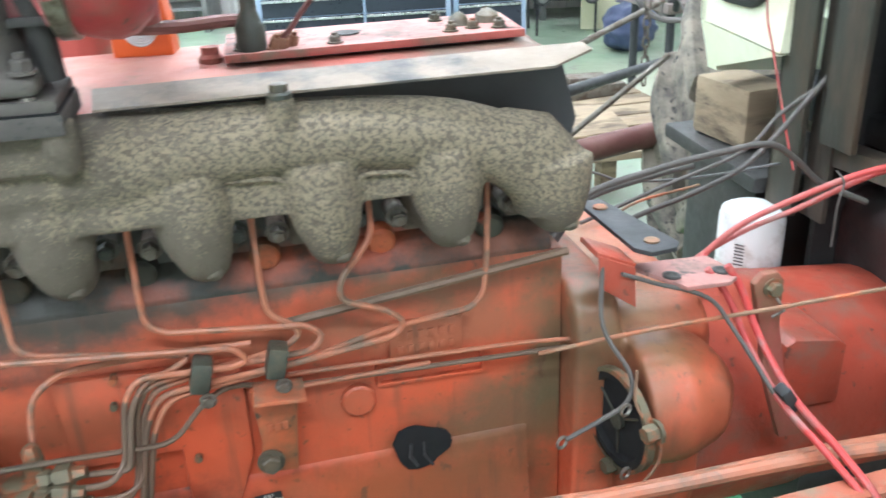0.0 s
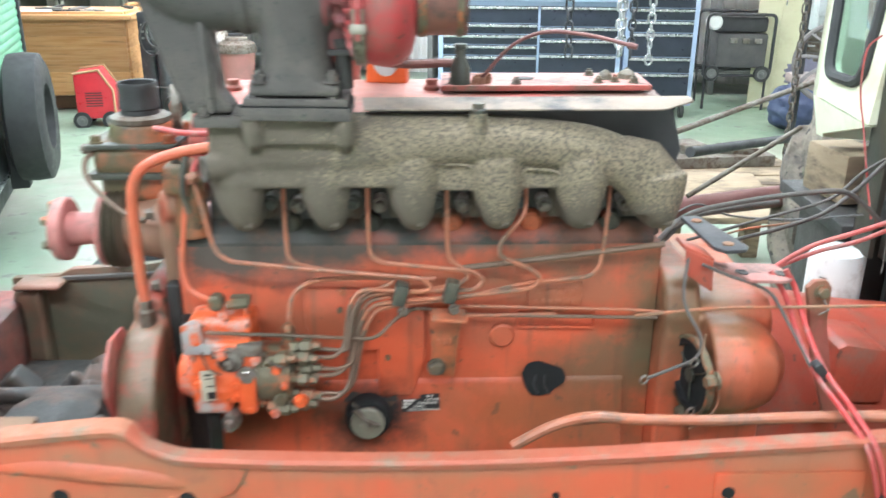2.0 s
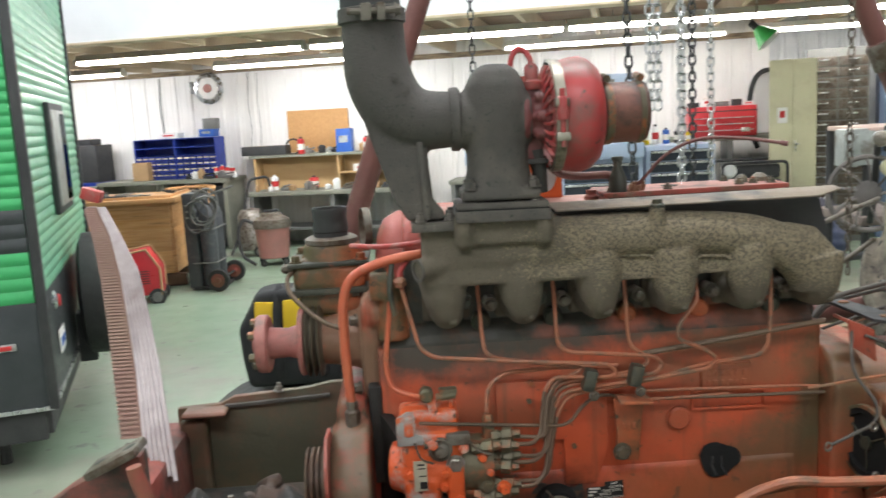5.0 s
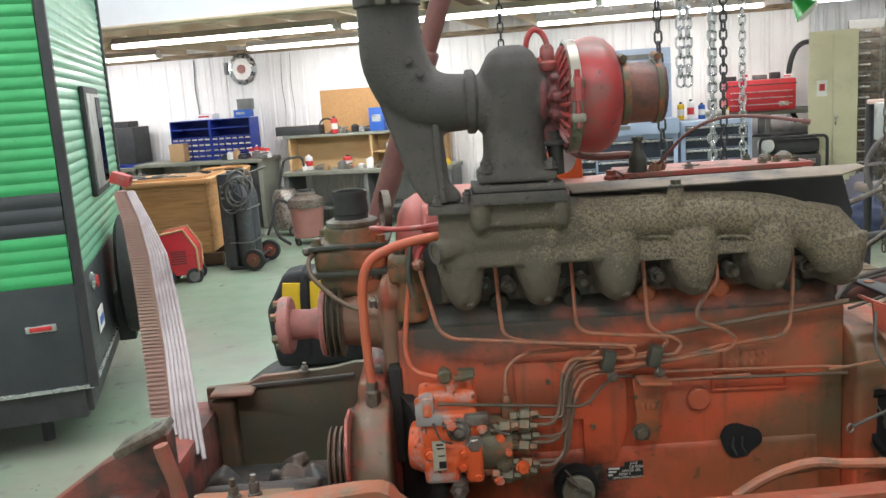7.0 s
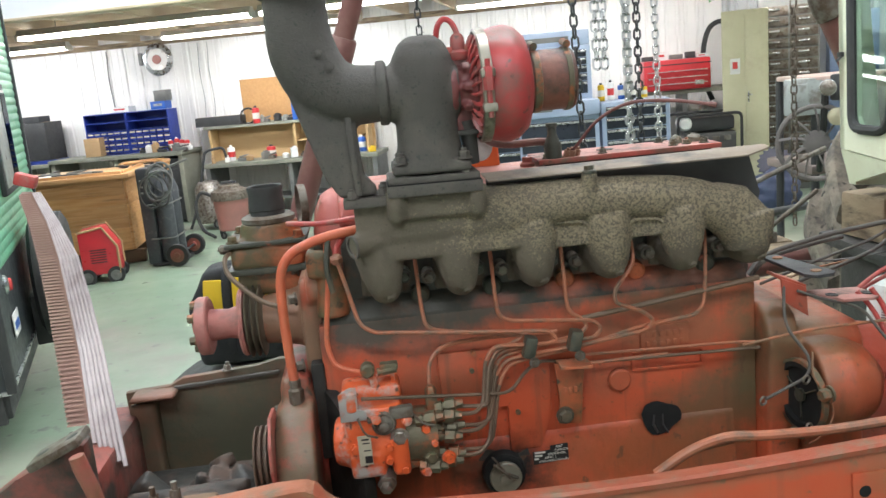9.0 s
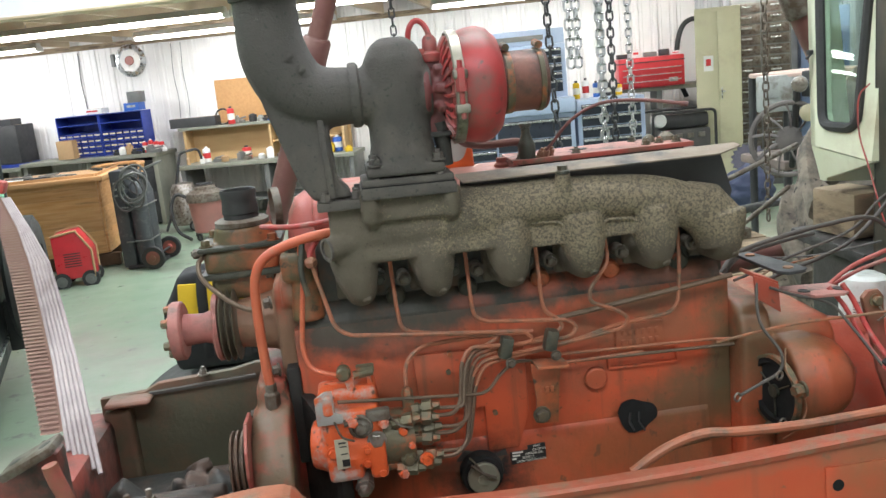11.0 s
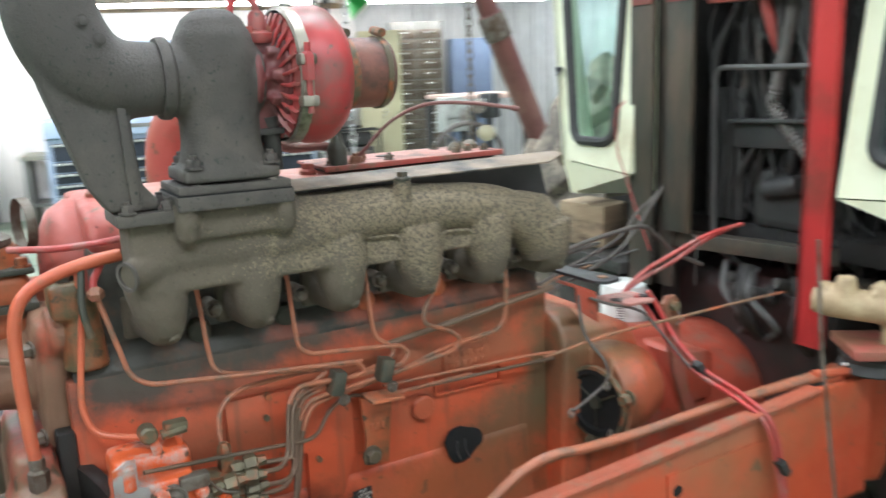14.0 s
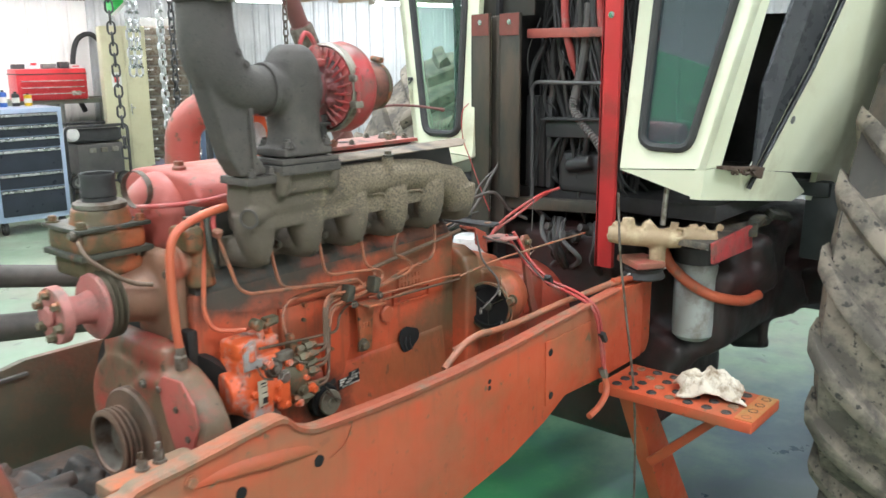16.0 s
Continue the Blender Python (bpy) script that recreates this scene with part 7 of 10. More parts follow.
s.box((-0.2, 0.233, 1.372), (0.15, 0.145, 0.009), bevel=0.004)
part("flange", s, GREASY, therm)
s = Shape()
s.lathe([(0.046, 0), (0.05, 0.004), (0.05, 0.012), (0.042, 0.016)], pose(-0.195, 0.222, 1.402), 24)
part("bright_ring", s, DULL_STEEL, therm, "worn steel gasket ring")
s = Shape()
s.lathe([(0.033, 0), (0.032, 0.016), (0.034, 0.018), (0.033, 0.03), (0.0315, 0.045), (0.0335, 0.057), (0.032, 0.061), (0.028, 0.06), (0.027, 0.02), (0, 0.018)], pose(-0.195, 0.222, 1.41), 24, (True, False))
part("hose_stub", s, RUBBER, therm, "torn black rubber hose stub")
for dx, dy in ((-0.06, -0.055), (0.06, -0.055), (-0.06, 0.055), (0.06, 0.055)):
    s = Shape()
    s.bolt((-0.2 + dx, 0.233 + dy, 1.376), (0, 0, 1), 0.009, 0.012)
    part("bolt", s, ORANGE_GRIMY, therm)
s = Shape()
s.lathe([(0.036, -0.007), (0.0375, -0.007), (0.0375, 0.007), (0.036, 0.007), (0.036, -0.007)], pose(-0.128, 0.2, 1.432, 0, 90, 12), 28, (False, False))
part("hose_clamp_ring", s, DULL_STEEL, therm)
s = Shape()
s.tube(smooth_path([(-0.265, 0.175, 1.362), (-0.275, 0.16, 1.35), (-0.268, 0.14, 1.325), (-0.23, 0.12, 1.29), (-0.2, 0.11, 1.272), (-0.17, 0.1, 1.265)]), 0.0045, 8)
part("bypass_line", s, DARK_LINE, therm)
s = Shape()
s.bolt((-0.27, 0.18, 1.365), (-1, -0.4, 0.2), 0.009, 0.014, 0.004)
part("line_nut", s, DULL_STEEL, therm)

# ---- coolant and oil pipes at the front ----
pipes = thing("front_pipes", (-0.15, 0.04, 1.13), "bent orange coolant pipe and thin oil lines at the engine front", "pipes")
s = Shape()
s.tube(smooth_path([(-0.03, 0.05, 1.40), (-0.07, 0.046, 1.396), (-0.115, 0.044, 1.385), (-0.15, 0.042, 1.366), (-0.166, 0.04, 1.33), (-0.169, 0.038, 1.26), (-0.167, 0.036, 1.18), (-0.164, 0.034, 1.145)]), 0.0085, 12)
part("coolant_pipe", s, PIPE_ORANGE, pipes)
s = Shape()
s.lathe([(0.012, 0), (0.0135, 0.004), (0.0135, 0.026), (0.010, 0.03), (0.010, 0.045)], pose(-0.164, 0.034, 1.108), 6)
part("union_nut", s, DULL_STEEL, pipes)
for p, r, mat in ((((-0.085, 0.05, 1.40), (-0.086, 0.05, 1.33), (-0.093, 0.045, 1.28), (-0.103, 0.04, 1.205), (-0.092, 0.03, 1.168), (-0.06, 0.02, 1.16), (-0.04, -0.01, 1.165)), 0.0045, PIPE_ORANGE),
                  (((-0.155, 0.16, 1.405), (-0.10, 0.12, 1.405), (-0.05, 0.07, 1.415), (-0.02, 0.06, 1.42)), 0.0048, HOSE_RED),
                  (((-0.05, 0.06, 1.395), (-0.07, 0.04, 1.37), (-0.068, 0.03, 1.35)), 0.005, HOSE_RED),
                  (((-0.08, 0.045, 1.39), (-0.088, 0.03, 1.34), (-0.08, 0.03, 1.30)), 0.005, GREASY)):
    s = Shape()
    s.tube(corner_path(p, 0.025, 5), r, 10)
    part("oil_line", s, mat, pipes)
s = Shape()
s.box((-0.10, 0.08, 1.345), (0.045, 0.07, 0.05), bevel=0.01)
s.tube([(-0.085, 0.07, 1.25), (-0.085, 0.07, 1.345)], [0.03, 0.022], 14)
part("oil_filter_head", s, ORANGE_GRIMY, pipes, "", voxel=0.004, iron=3)
s = Shape()
s.lathe([(0.013, 0), (0.013, 0.012), (0.010, 0.014), (0.010, 0.02), (0, 0.021)], pose(-0.1, 0.075, 1.368), 6, (True, False))
part("plug", s, GREASY, pipes)
s = Shape()
s.lathe([(0.008, 0), (0.011, 0.003), (0.011, 0.012), (0.007, 0.015)], axes((-0.068, 0.03, 1.35), (-0.07, 0.02, 1.38)), 6)
part("line_nut", s, RUST_RED, pipes)

# ---- the tractor round the engine ----
tractor = thing("tractor", (1.2, 0.2, 0), "partly dismantled orange farm tractor with dusty rear tyres", "tractor")

NEAR_RAIL_PAINT = stained("muddy_near_rail_paint", RAIL_PAINT, ((-0.47, 1.02, 0.16, 0.045, (0.21, 0.125, 0.07), 0.85), (-0.10, 1.03, 0.14, 0.025, (0.24, 0.12, 0.065), 0.7), (0.30, 1.0, 0.35, 0.014, (0.27, 0.105, 0.055), 0.7), (0.80, 1.015, 0.16, 0.03, (0.26, 0.11, 0.06), 0.7), (0.12, 0.84, 0.3, 0.10, (0.40, 0.10, 0.05), 0.5)), grain=14, drips=0.4, drip_color=(0.22, 0.075, 0.04))
FRONT_LIP = material("mud_caked_orange_lip", (0.40, 0.10, 0.045), 0.7, second=(0.24, 0.13, 0.075), amount=0.9, scale=11, dirt=(0.17, 0.12, 0.075), dirt_amount=0.4, dirt_scale=13, bump=0.5, bump_scale=70)
# near side rail: plate, rolled top lip, pressed swell with holes
s = Shape()
TOP = [(-0.62, 1.040), (-0.45, 1.041), (-0.41, 1.052), (-0.30, 1.060), (-0.16, 1.072), (-0.128, 1.066), (-0.09, 1.036), (-0.02, 1.022), (0.25, 1.011), (0.50, 1.014), (0.76, 1.026), (1.06, 1.04), (1.22, 1.03)]
rail = TOP + [(1.22, 0.80), (1.02, 0.80), (0.80, 0.81), (0.70, 0.768), (0.55, 0.725), (0.30, 0.69), (-0.1, 0.67), (-0.62, 0.67)]
s.prism(rail, 0.018, at_y(-0.205), bevel=0.004)
near_rail = part("side_rail", s, NEAR_RAIL_PAINT, tractor, "long orange pressed-steel side rail with a dirty lip")
# rolled lip that follows the rail's top edge, wider and muddier towards the front
for k0, k1, mat, label in ((0, 6, FRONT_LIP, "mud-caked top lip"), (5, 12, LIP_PAINT, "orange top lip with caked dirt")):
    way = smooth_path([(x, 0, z) for x, z in TOP[k0:k1]], 5)
    s = Shape()
    ring = []
    for i, p in enumerate(way):
        w = 0.034 if p.x < -0.12 else 0.026
        lift = 0.0015 * noise.noise(Vector((p.x * 30, 0, 2)))
        ring.append([Vector((p.x, -0.229, p.z - 0.007)), Vector((p.x, -0.231, p.z + 0.002 + lift)), Vector((p.x, -0.226, p.z + 0.006 + lift)), Vector((p.x, -0.228 + w, p.z + 0.005 - lift)), Vector((p.x, -0.226 + w, p.z - 0.003))])
    s.rings(ring)
    part("top_lip", s, mat, near_rail, label)
s = Shape()
s.tube(smooth_path([(-0.40, -0.208, 1.022), (-0.257, -0.213, 1.022), (-0.176, -0.214, 1.012), (-0.081, -0.213, 0.995), (-0.01, -0.206, 0.962)], 6), [0.010, 0.022, 0.024, 0.020, 0.006], 14, flat=0.5)
part("pressed_swell", s, RAIL_PAINT, near_rail, "", smooth=60)
s = Shape()
s.prism([(0.700, 0.812), (0.695, 0.985), (0.915, 0.985), (0.918, 0.835)], 0.005, at_y(-0.222), bevel=0.002)
part("stiffener_plate", s, RAIL_PAINT, near_rail)
# bolt holes are flat black discs, their shade put into the colour
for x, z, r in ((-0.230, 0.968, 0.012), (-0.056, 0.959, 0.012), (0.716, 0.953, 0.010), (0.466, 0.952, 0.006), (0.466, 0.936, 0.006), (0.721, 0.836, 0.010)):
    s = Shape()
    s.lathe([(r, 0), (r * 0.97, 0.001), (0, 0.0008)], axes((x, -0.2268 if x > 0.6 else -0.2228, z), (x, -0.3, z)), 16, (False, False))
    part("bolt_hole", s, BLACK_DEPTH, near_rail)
s = Shape()
s.tube([(0.032, -0.2235, 1.008), (0.022, -0.2235, 0.985), (0.008, -0.2235, 0.966), (-0.031, -0.2235, 0.953)], [0.003, 0.004, 0.004, 0.002], 8, flat=0.2)
part("scrape_mark", s, TAN_DIRT, near_rail, "scraped bare line")
s = Shape()
s.box((-0.36, -0.165, 1.035), (0.16, 0.05, 0.03), bevel=0.008)
part("stud_block", s, TAN_DIRT, near_rail, "muddy block inside the rail")
for x, y, h in ((-0.372, -0.165, 0.016), (-0.340, -0.163, 0.02)):
    s = Shape()
    s.bolt((x, y, 1.05), (0, 0, 1), 0.0085, h, 0.014)
    part("rail_bolt", s, DULL_STEEL, near_rail)
for x in (-0.325, -0.43):
    s = Shape()
    s.bolt((x, -0.224, 1.028), (0, -1, 0), 0.010, 0.008)
    part("rail_bolt", s, TAN_DIRT, near_rail)
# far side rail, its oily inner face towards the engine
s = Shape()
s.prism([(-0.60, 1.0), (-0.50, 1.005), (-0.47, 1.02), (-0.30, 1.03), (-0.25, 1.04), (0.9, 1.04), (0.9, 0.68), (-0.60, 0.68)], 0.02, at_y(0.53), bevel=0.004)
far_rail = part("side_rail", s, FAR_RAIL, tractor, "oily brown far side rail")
s = Shape()
s.prism([(-0.49, 0.0), (-0.25, 0.0), (-0.25, 0.03), (-0.49, 0.03)], 0.008, pose(0, 0.50, 1.018, 0, -2.5, 0), bevel=0.002)
part("top_lip", s, HOSE_BROWN, far_rail)
s = Shape()
s.box((-0.53, 0.49, 0.996), (0.10, 0.07, 0.012), bevel=0.004)
s.box((-0.56, 0.5, 0.83), (0.06, 0.05, 0.3), bevel=0.01)
part("front_post", s, FAR_RAIL, far_rail, "rusty front post", voxel=0.005, iron=2)
s = Shape()
s.bolt((-0.365, 0.50, 1.03), (0.1, 0, 1), 0.009, 0.012, 0.008)
part("rail_bolt", s, STEEL, far_rail)
# cross tray and grease-caked front axle pivot between the rails
s = Shape()
s.box((-0.38, 0.14, 0.80), (0.44, 0.66, 0.05), bevel=0.01)
s.tube([(-0.40, 0.16, 0.82), (-0.40, 0.16, 0.875), (-0.40, 0.16, 0.89)], [0.10, 0.085, 0.04], 24)
s.box((-0.44, 0.05, 0.855), (0.12, 0.09, 0.07), (0, 0, 20), bevel=0.02)
lump = random.Random(31)
for k in range(34):
    s.box((lump.uniform(-0.56, -0.24), lump.uniform(-0.1, 0.42), lump.uniform(0.82, 0.86)), [lump.uniform(0.02, 0.07) for _ in range(3)], [lump.uniform(0, 60) for _ in range(3)], bevel=0.006)
for a, b in (((-0.52, -0.05, 0.87), (-0.28, 0.1, 0.89)), ((-0.55, 0.25, 0.86), (-0.3, 0.22, 0.88))):
    s.tube([a, b], 0.016, 12)
s.tube([(-0.5, 0.02, 0.86), (-0.36, 0.02, 0.88)], 0.02, 12)
part("front_pivot", s, material("caked_grey_grease", (0.038, 0.036, 0.032), 0.65, second=(0.022, 0.021, 0.018), dirt=(0.085, 0.05, 0.035), dirt_amount=0.4, dirt_scale=9, bump=0.5), tractor, "", voxel=0.006, iron=3)
# front bolster with lugs, under the cooler
s = Shape()
s.prism([(-0.80, 0.80), (-0.55, 0.80), (-0.55, 1.06), (-0.585, 1.075), (-0.61, 1.045), (-0.68, 1.01), (-0.80, 0.93)], 0.05, at_y(0.13), bevel=0.01)
s.box((-0.62, 0.30, 0.88), (0.10, 0.5, 0.16), bevel=0.02)
BOLSTER_RED = material("grimy_dark_red_casting", (0.30, 0.055, 0.040), 0.55, second=(0.12, 0.055, 0.04), amount=0.9, scale=8, dirt=(0.05, 0.04, 0.032), dirt_amount=0.45, dirt_scale=9, bump=0.35)
bol = part("front_bolster", s, BOLSTER_RED, tractor, "chipped red front bolster casting")
s = Shape()
s.box((-0.585, 0.06, 1.068), (0.10, 0.07, 0.016), (0, -24, 0), bevel=0.006)
part("pad", s, DULL_STEEL, bol, "bare steel pad with two holes")
# pad holes drawn as dark discs, shade in their colour
for dx in (-0.028, 0.025):
    s = Shape()
    s.lathe([(0.012, 0), (0.009, 0.001), (0, 0.0005)], pose(-0.585 + dx, 0.06, 1.077 + dx * 0.44, 0, -24, 0), 14, (False, False))
    part("hole", s, BLACK_GRIME_SHADE, bol)
for x, y, z in ((-0.70, 0.09, 0.93), (-0.60, 0.09, 0.925)):
    s = Shape()
    s.lathe([(0.024, 0), (0.026, 0.003), (0.026, 0.014), (0.012, 0.016), (0.011, 0.006), (0, 0.006)], pose(x, y, z), 18, (True, False))
    part("boss", s, BOLSTER_RED, bol)
s = Shape()
s.tube(smooth_path([(-0.535, 0.0, 1.075), (-0.53, 0.0, 1.05), (-0.515, -0.005, 1.0), (-0.51, -0.01, 0.94), (-0.515, -0.01, 0.88)]), [0.013, 0.014, 0.013, 0.017, 0.018], 12)
part("coolant_stub", s, RUST_RED, bol, "red pipe stub with a worn hose")
# grey tubes along the far side of the frame
for a, b, r in (((-0.165, 0.9, 1.148), (0.62, 0.9, 0.99), 0.03), ((-0.18, 0.9, 1.01), (0.6, 0.9, 0.90), 0.036)):
    s = Shape()
    s.tube([a, b], r, 18)
    part("side_tube", s, HOSE_BROWN, tractor, "dusty brown side tube")
    s = Shape()
    s.box(((a[0] + b[0]) / 2 + 0.1, 0.72, (a[2] + b[2]) / 2 - 0.03), (0.05, 0.4, 0.03), bevel=0.004)
    part("tube_bracket", s, BLACK_STEEL, tractor)
# clutch and bell housing
s = Shape()
s.prism([(0.01, 0.86), (0.005, 1.13), (0.02, 1.17), (0.06, 1.19), (0.36, 1.19), (0.42, 1.17), (0.455, 1.13), (0.455, 0.86), (0.38, 0.72), (0.05, 0.72)], 0.06, at_x(0.675), bevel=0.008)
s.prism([(0.02, 0.86), (0.02, 1.11), (0.05, 1.14), (0.36, 1.145), (0.44, 1.10), (0.44, 0.86), (0.38, 0.72), (0.05, 0.72)], 0.17, at_x(0.70), bevel=0.02)
s.tube([(0.738, 0.0, 1.042), (0.79, -0.002, 1.042), (0.83, 0.0, 1.042), (0.86, 0.01, 1.04)], [0.084, 0.086, 0.072, 0.04], 26)
bell = part("bell_housing", s, BELL_PAINT, tractor, "orange bell housing with a bulging starter pocket", voxel=0.006, iron=5)
# shallow cup whose black supplies the shade of the open starter hole
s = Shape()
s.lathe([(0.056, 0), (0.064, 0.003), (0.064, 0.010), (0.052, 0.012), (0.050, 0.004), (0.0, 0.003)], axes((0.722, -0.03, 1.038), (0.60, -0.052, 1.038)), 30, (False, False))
o = part("starter_opening", s, BLACK_DEPTH, bell, "starter hole as a shallow cup in shade-black")
s = Shape()
s.lathe([(0.060, 0), (0.0665, 0.001), (0.0665, 0.011), (0.061, 0.012)], axes((0.720, -0.031, 1.038), (0.60, -0.052, 1.038)), 30, (False, False))
part("machined_rim", s, FITTING, bell, "oily machined rim")
m = axes((0.722, -0.03, 1.038), (0.60, -0.052, 1.038))
for a in (20, 140, 265):
    s = Shape()
    p = m @ Vector((0.072 * math.cos(radians(a)), 0.072 * math.sin(radians(a)), 0.002))
    s.bolt(p, m.to_3x3() @ Vector((0, 0, 1)), 0.011, 0.018)
    part("starter_bolt", s, FITTING, bell)
s = Shape()
s.cyl(m @ Vector((0, 0, 0.006)), m @ Vector((0, 0, 0.012)), 0.012, seg=14)
for a in (30, 150, 270):
    s.cyl(m @ Vector((0, 0, 0.008)), m @ Vector((0.05 * math.cos(radians(a)), 0.05 * math.sin(radians(a)), 0.006)), 0.0016, seg=6)
part("spider", s, GREASY, bell)
s = Shape()
s.prism([(0.693, 1.246), (0.739, 1.225), (0.743, 1.172), (0.697, 1.204)], 0.006, at_y(0.0), bevel=0.0015)
s.box((0.716, 0.022, 1.236), (0.052, 0.05, 0.006), (0, 24, 0), bevel=0.001)
part("link_bracket", s, TUNNEL_PAINT, tractor, "red angled linkage bracket")
s = Shape()
s.prism([(0.733, 0.155), (0.765, 0.155), (0.795, 0.0), (0.785, -0.014), (0.752, -0.018), (0.738, 0.0)], 0.006, pose(0, 0, 1.242), bevel=0.0012)
strap = part("flat_strap", s, BLACK_STEEL, tractor, "flat dark steel strap")
for k in (-0.06, 0.055):
    s = Shape()
    s.lathe([(0.009, 0), (0.009, 0.002), (0.004, 0.003), (0, 0.0025)], pose(0.758 - k * 0.12, 0.07 + k, 1.2482), 12, (True, False))
    part("hole_rim", s, TAN_DIRT, strap)
# upright arm and a lever plate with an eye
s = Shape()
s.prism([(0.893, 1.18), (0.905, 1.193), (0.925, 1.193), (0.935, 1.18), (0.937, 1.12), (0.965, 1.0), (0.995, 0.94), (0.96, 0.94), (0.925, 1.04), (0.908, 1.12)], 0.012, at_y(0.0), bevel=0.004)
arm = part("clutch_arm", s, RUST_RED, tractor, "red upright clutch arm")
s = Shape()
s.bolt((0.918, -0.013, 1.174), (0, -1, 0), 0.0095, 0.010)
part("pivot_bolt", s, FITTING, arm)
s = Shape()
s.tube([(0.918, -0.024, 1.165), (0.925, -0.031, 1.15), (0.913, -0.026, 1.14)], 0.002, 6)
part("cotter_pin", s, STEEL, arm)
s = Shape()
s.prism([(-0.06, 0.038), (-0.015, -0.036), (0.042, -0.034), (0.058, -0.022), (0.062, 0.0), (0.052, 0.04)], 0.006, pose(0.808, 0.005, 1.197, 0, 3, 0), bevel=0.002)
lever_plate = part("lever_plate", s, PLATE_DUST, tractor, "pinkish dusty lever plate with an eye")
# eyes: black discs painted for the shade in the openings
for k in (-0.02, 0.045):
    s = Shape()
    s.lathe([(0.011, 0), (0.011, 0.0015), (0.0075, 0.002), (0.006, 0.001), (0, 0.001)], pose(0.808, 0.005, 1.197, 0, 3, 0) @ pose(k, -0.006, 0.0062), 16, (True, False))
    part("eye", s, BLACK_GRIME_SHADE, lever_plate)
# transmission cover behind the bell housing
s = Shape()
s.prism([(1.0, 0.93), (1.098, 0.93), (1.098, 1.024), (1.085, 1.034), (1.015, 1.045), (1.0, 1.038)], 0.12, at_y(0.17), bevel=0.006)
part("linkage_box", s, TUNNEL_PAINT, tractor)
# crosspiece in black, colouring in the shade of the gap there
s = Shape()
s.prism([(0.08, 0.62), (0.08, 0.84), (0.5, 0.84), (0.5, 0.62)], 0.2, at_x(1.08), bevel=0.012)
part("frame_crosspiece", s, BLACK_GRIME_SHADE, tractor)
# transmission, with added boxes and lumps that shade the floor beneath
s = Shape()
s.prism([(-0.06, 0.62), (-0.12, 0.80), (-0.08, 1.14), (0.40, 1.14), (0.40, 0.62)], 1.2, at_x(1.28), bevel=0.03)
s.box((1.75, -0.24, 0.90), (0.55, 0.28, 0.28), bevel=0.05)
s.box((2.0, -0.2, 1.06), (0.9, 0.36, 0.12), bevel=0.03)
s.box((1.72, 0.05, 0.52), (0.7, 0.4, 0.2), bevel=0.05)
lump = random.Random(9)
for k in range(40):
    s.box((lump.uniform(1.45, 2.4), lump.uniform(-0.36, -0.1), lump.uniform(0.72, 1.04)), [lump.uniform(0.05, 0.2) for _ in range(3)], [lump.uniform(-25, 25) for _ in range(3)], bevel=0.012)
s.tube([(1.5, -0.02, 0.84), (1.8, -0.02, 0.82), (2.2, -0.05, 0.80)], [0.13, 0.16, 0.2], 20)
s.tube([(2.42, -0.7, 0.86), (2.42, 0.2, 0.86)], 0.17, 20)
# very dark red colours in the shade under the cab
part("transmission", s, material("oily_shaded_red_casting", (0.065, 0.016, 0.014), 0.55, second=(0.02, 0.015, 0.014), amount=0.9, scale=5, dirt=(0.02, 0.018, 0.016), dirt_amount=0.5, dirt_scale=5, bump=0.3), tractor, "dark red oily transmission case with shade in its colour", voxel=0.02, iron=3)

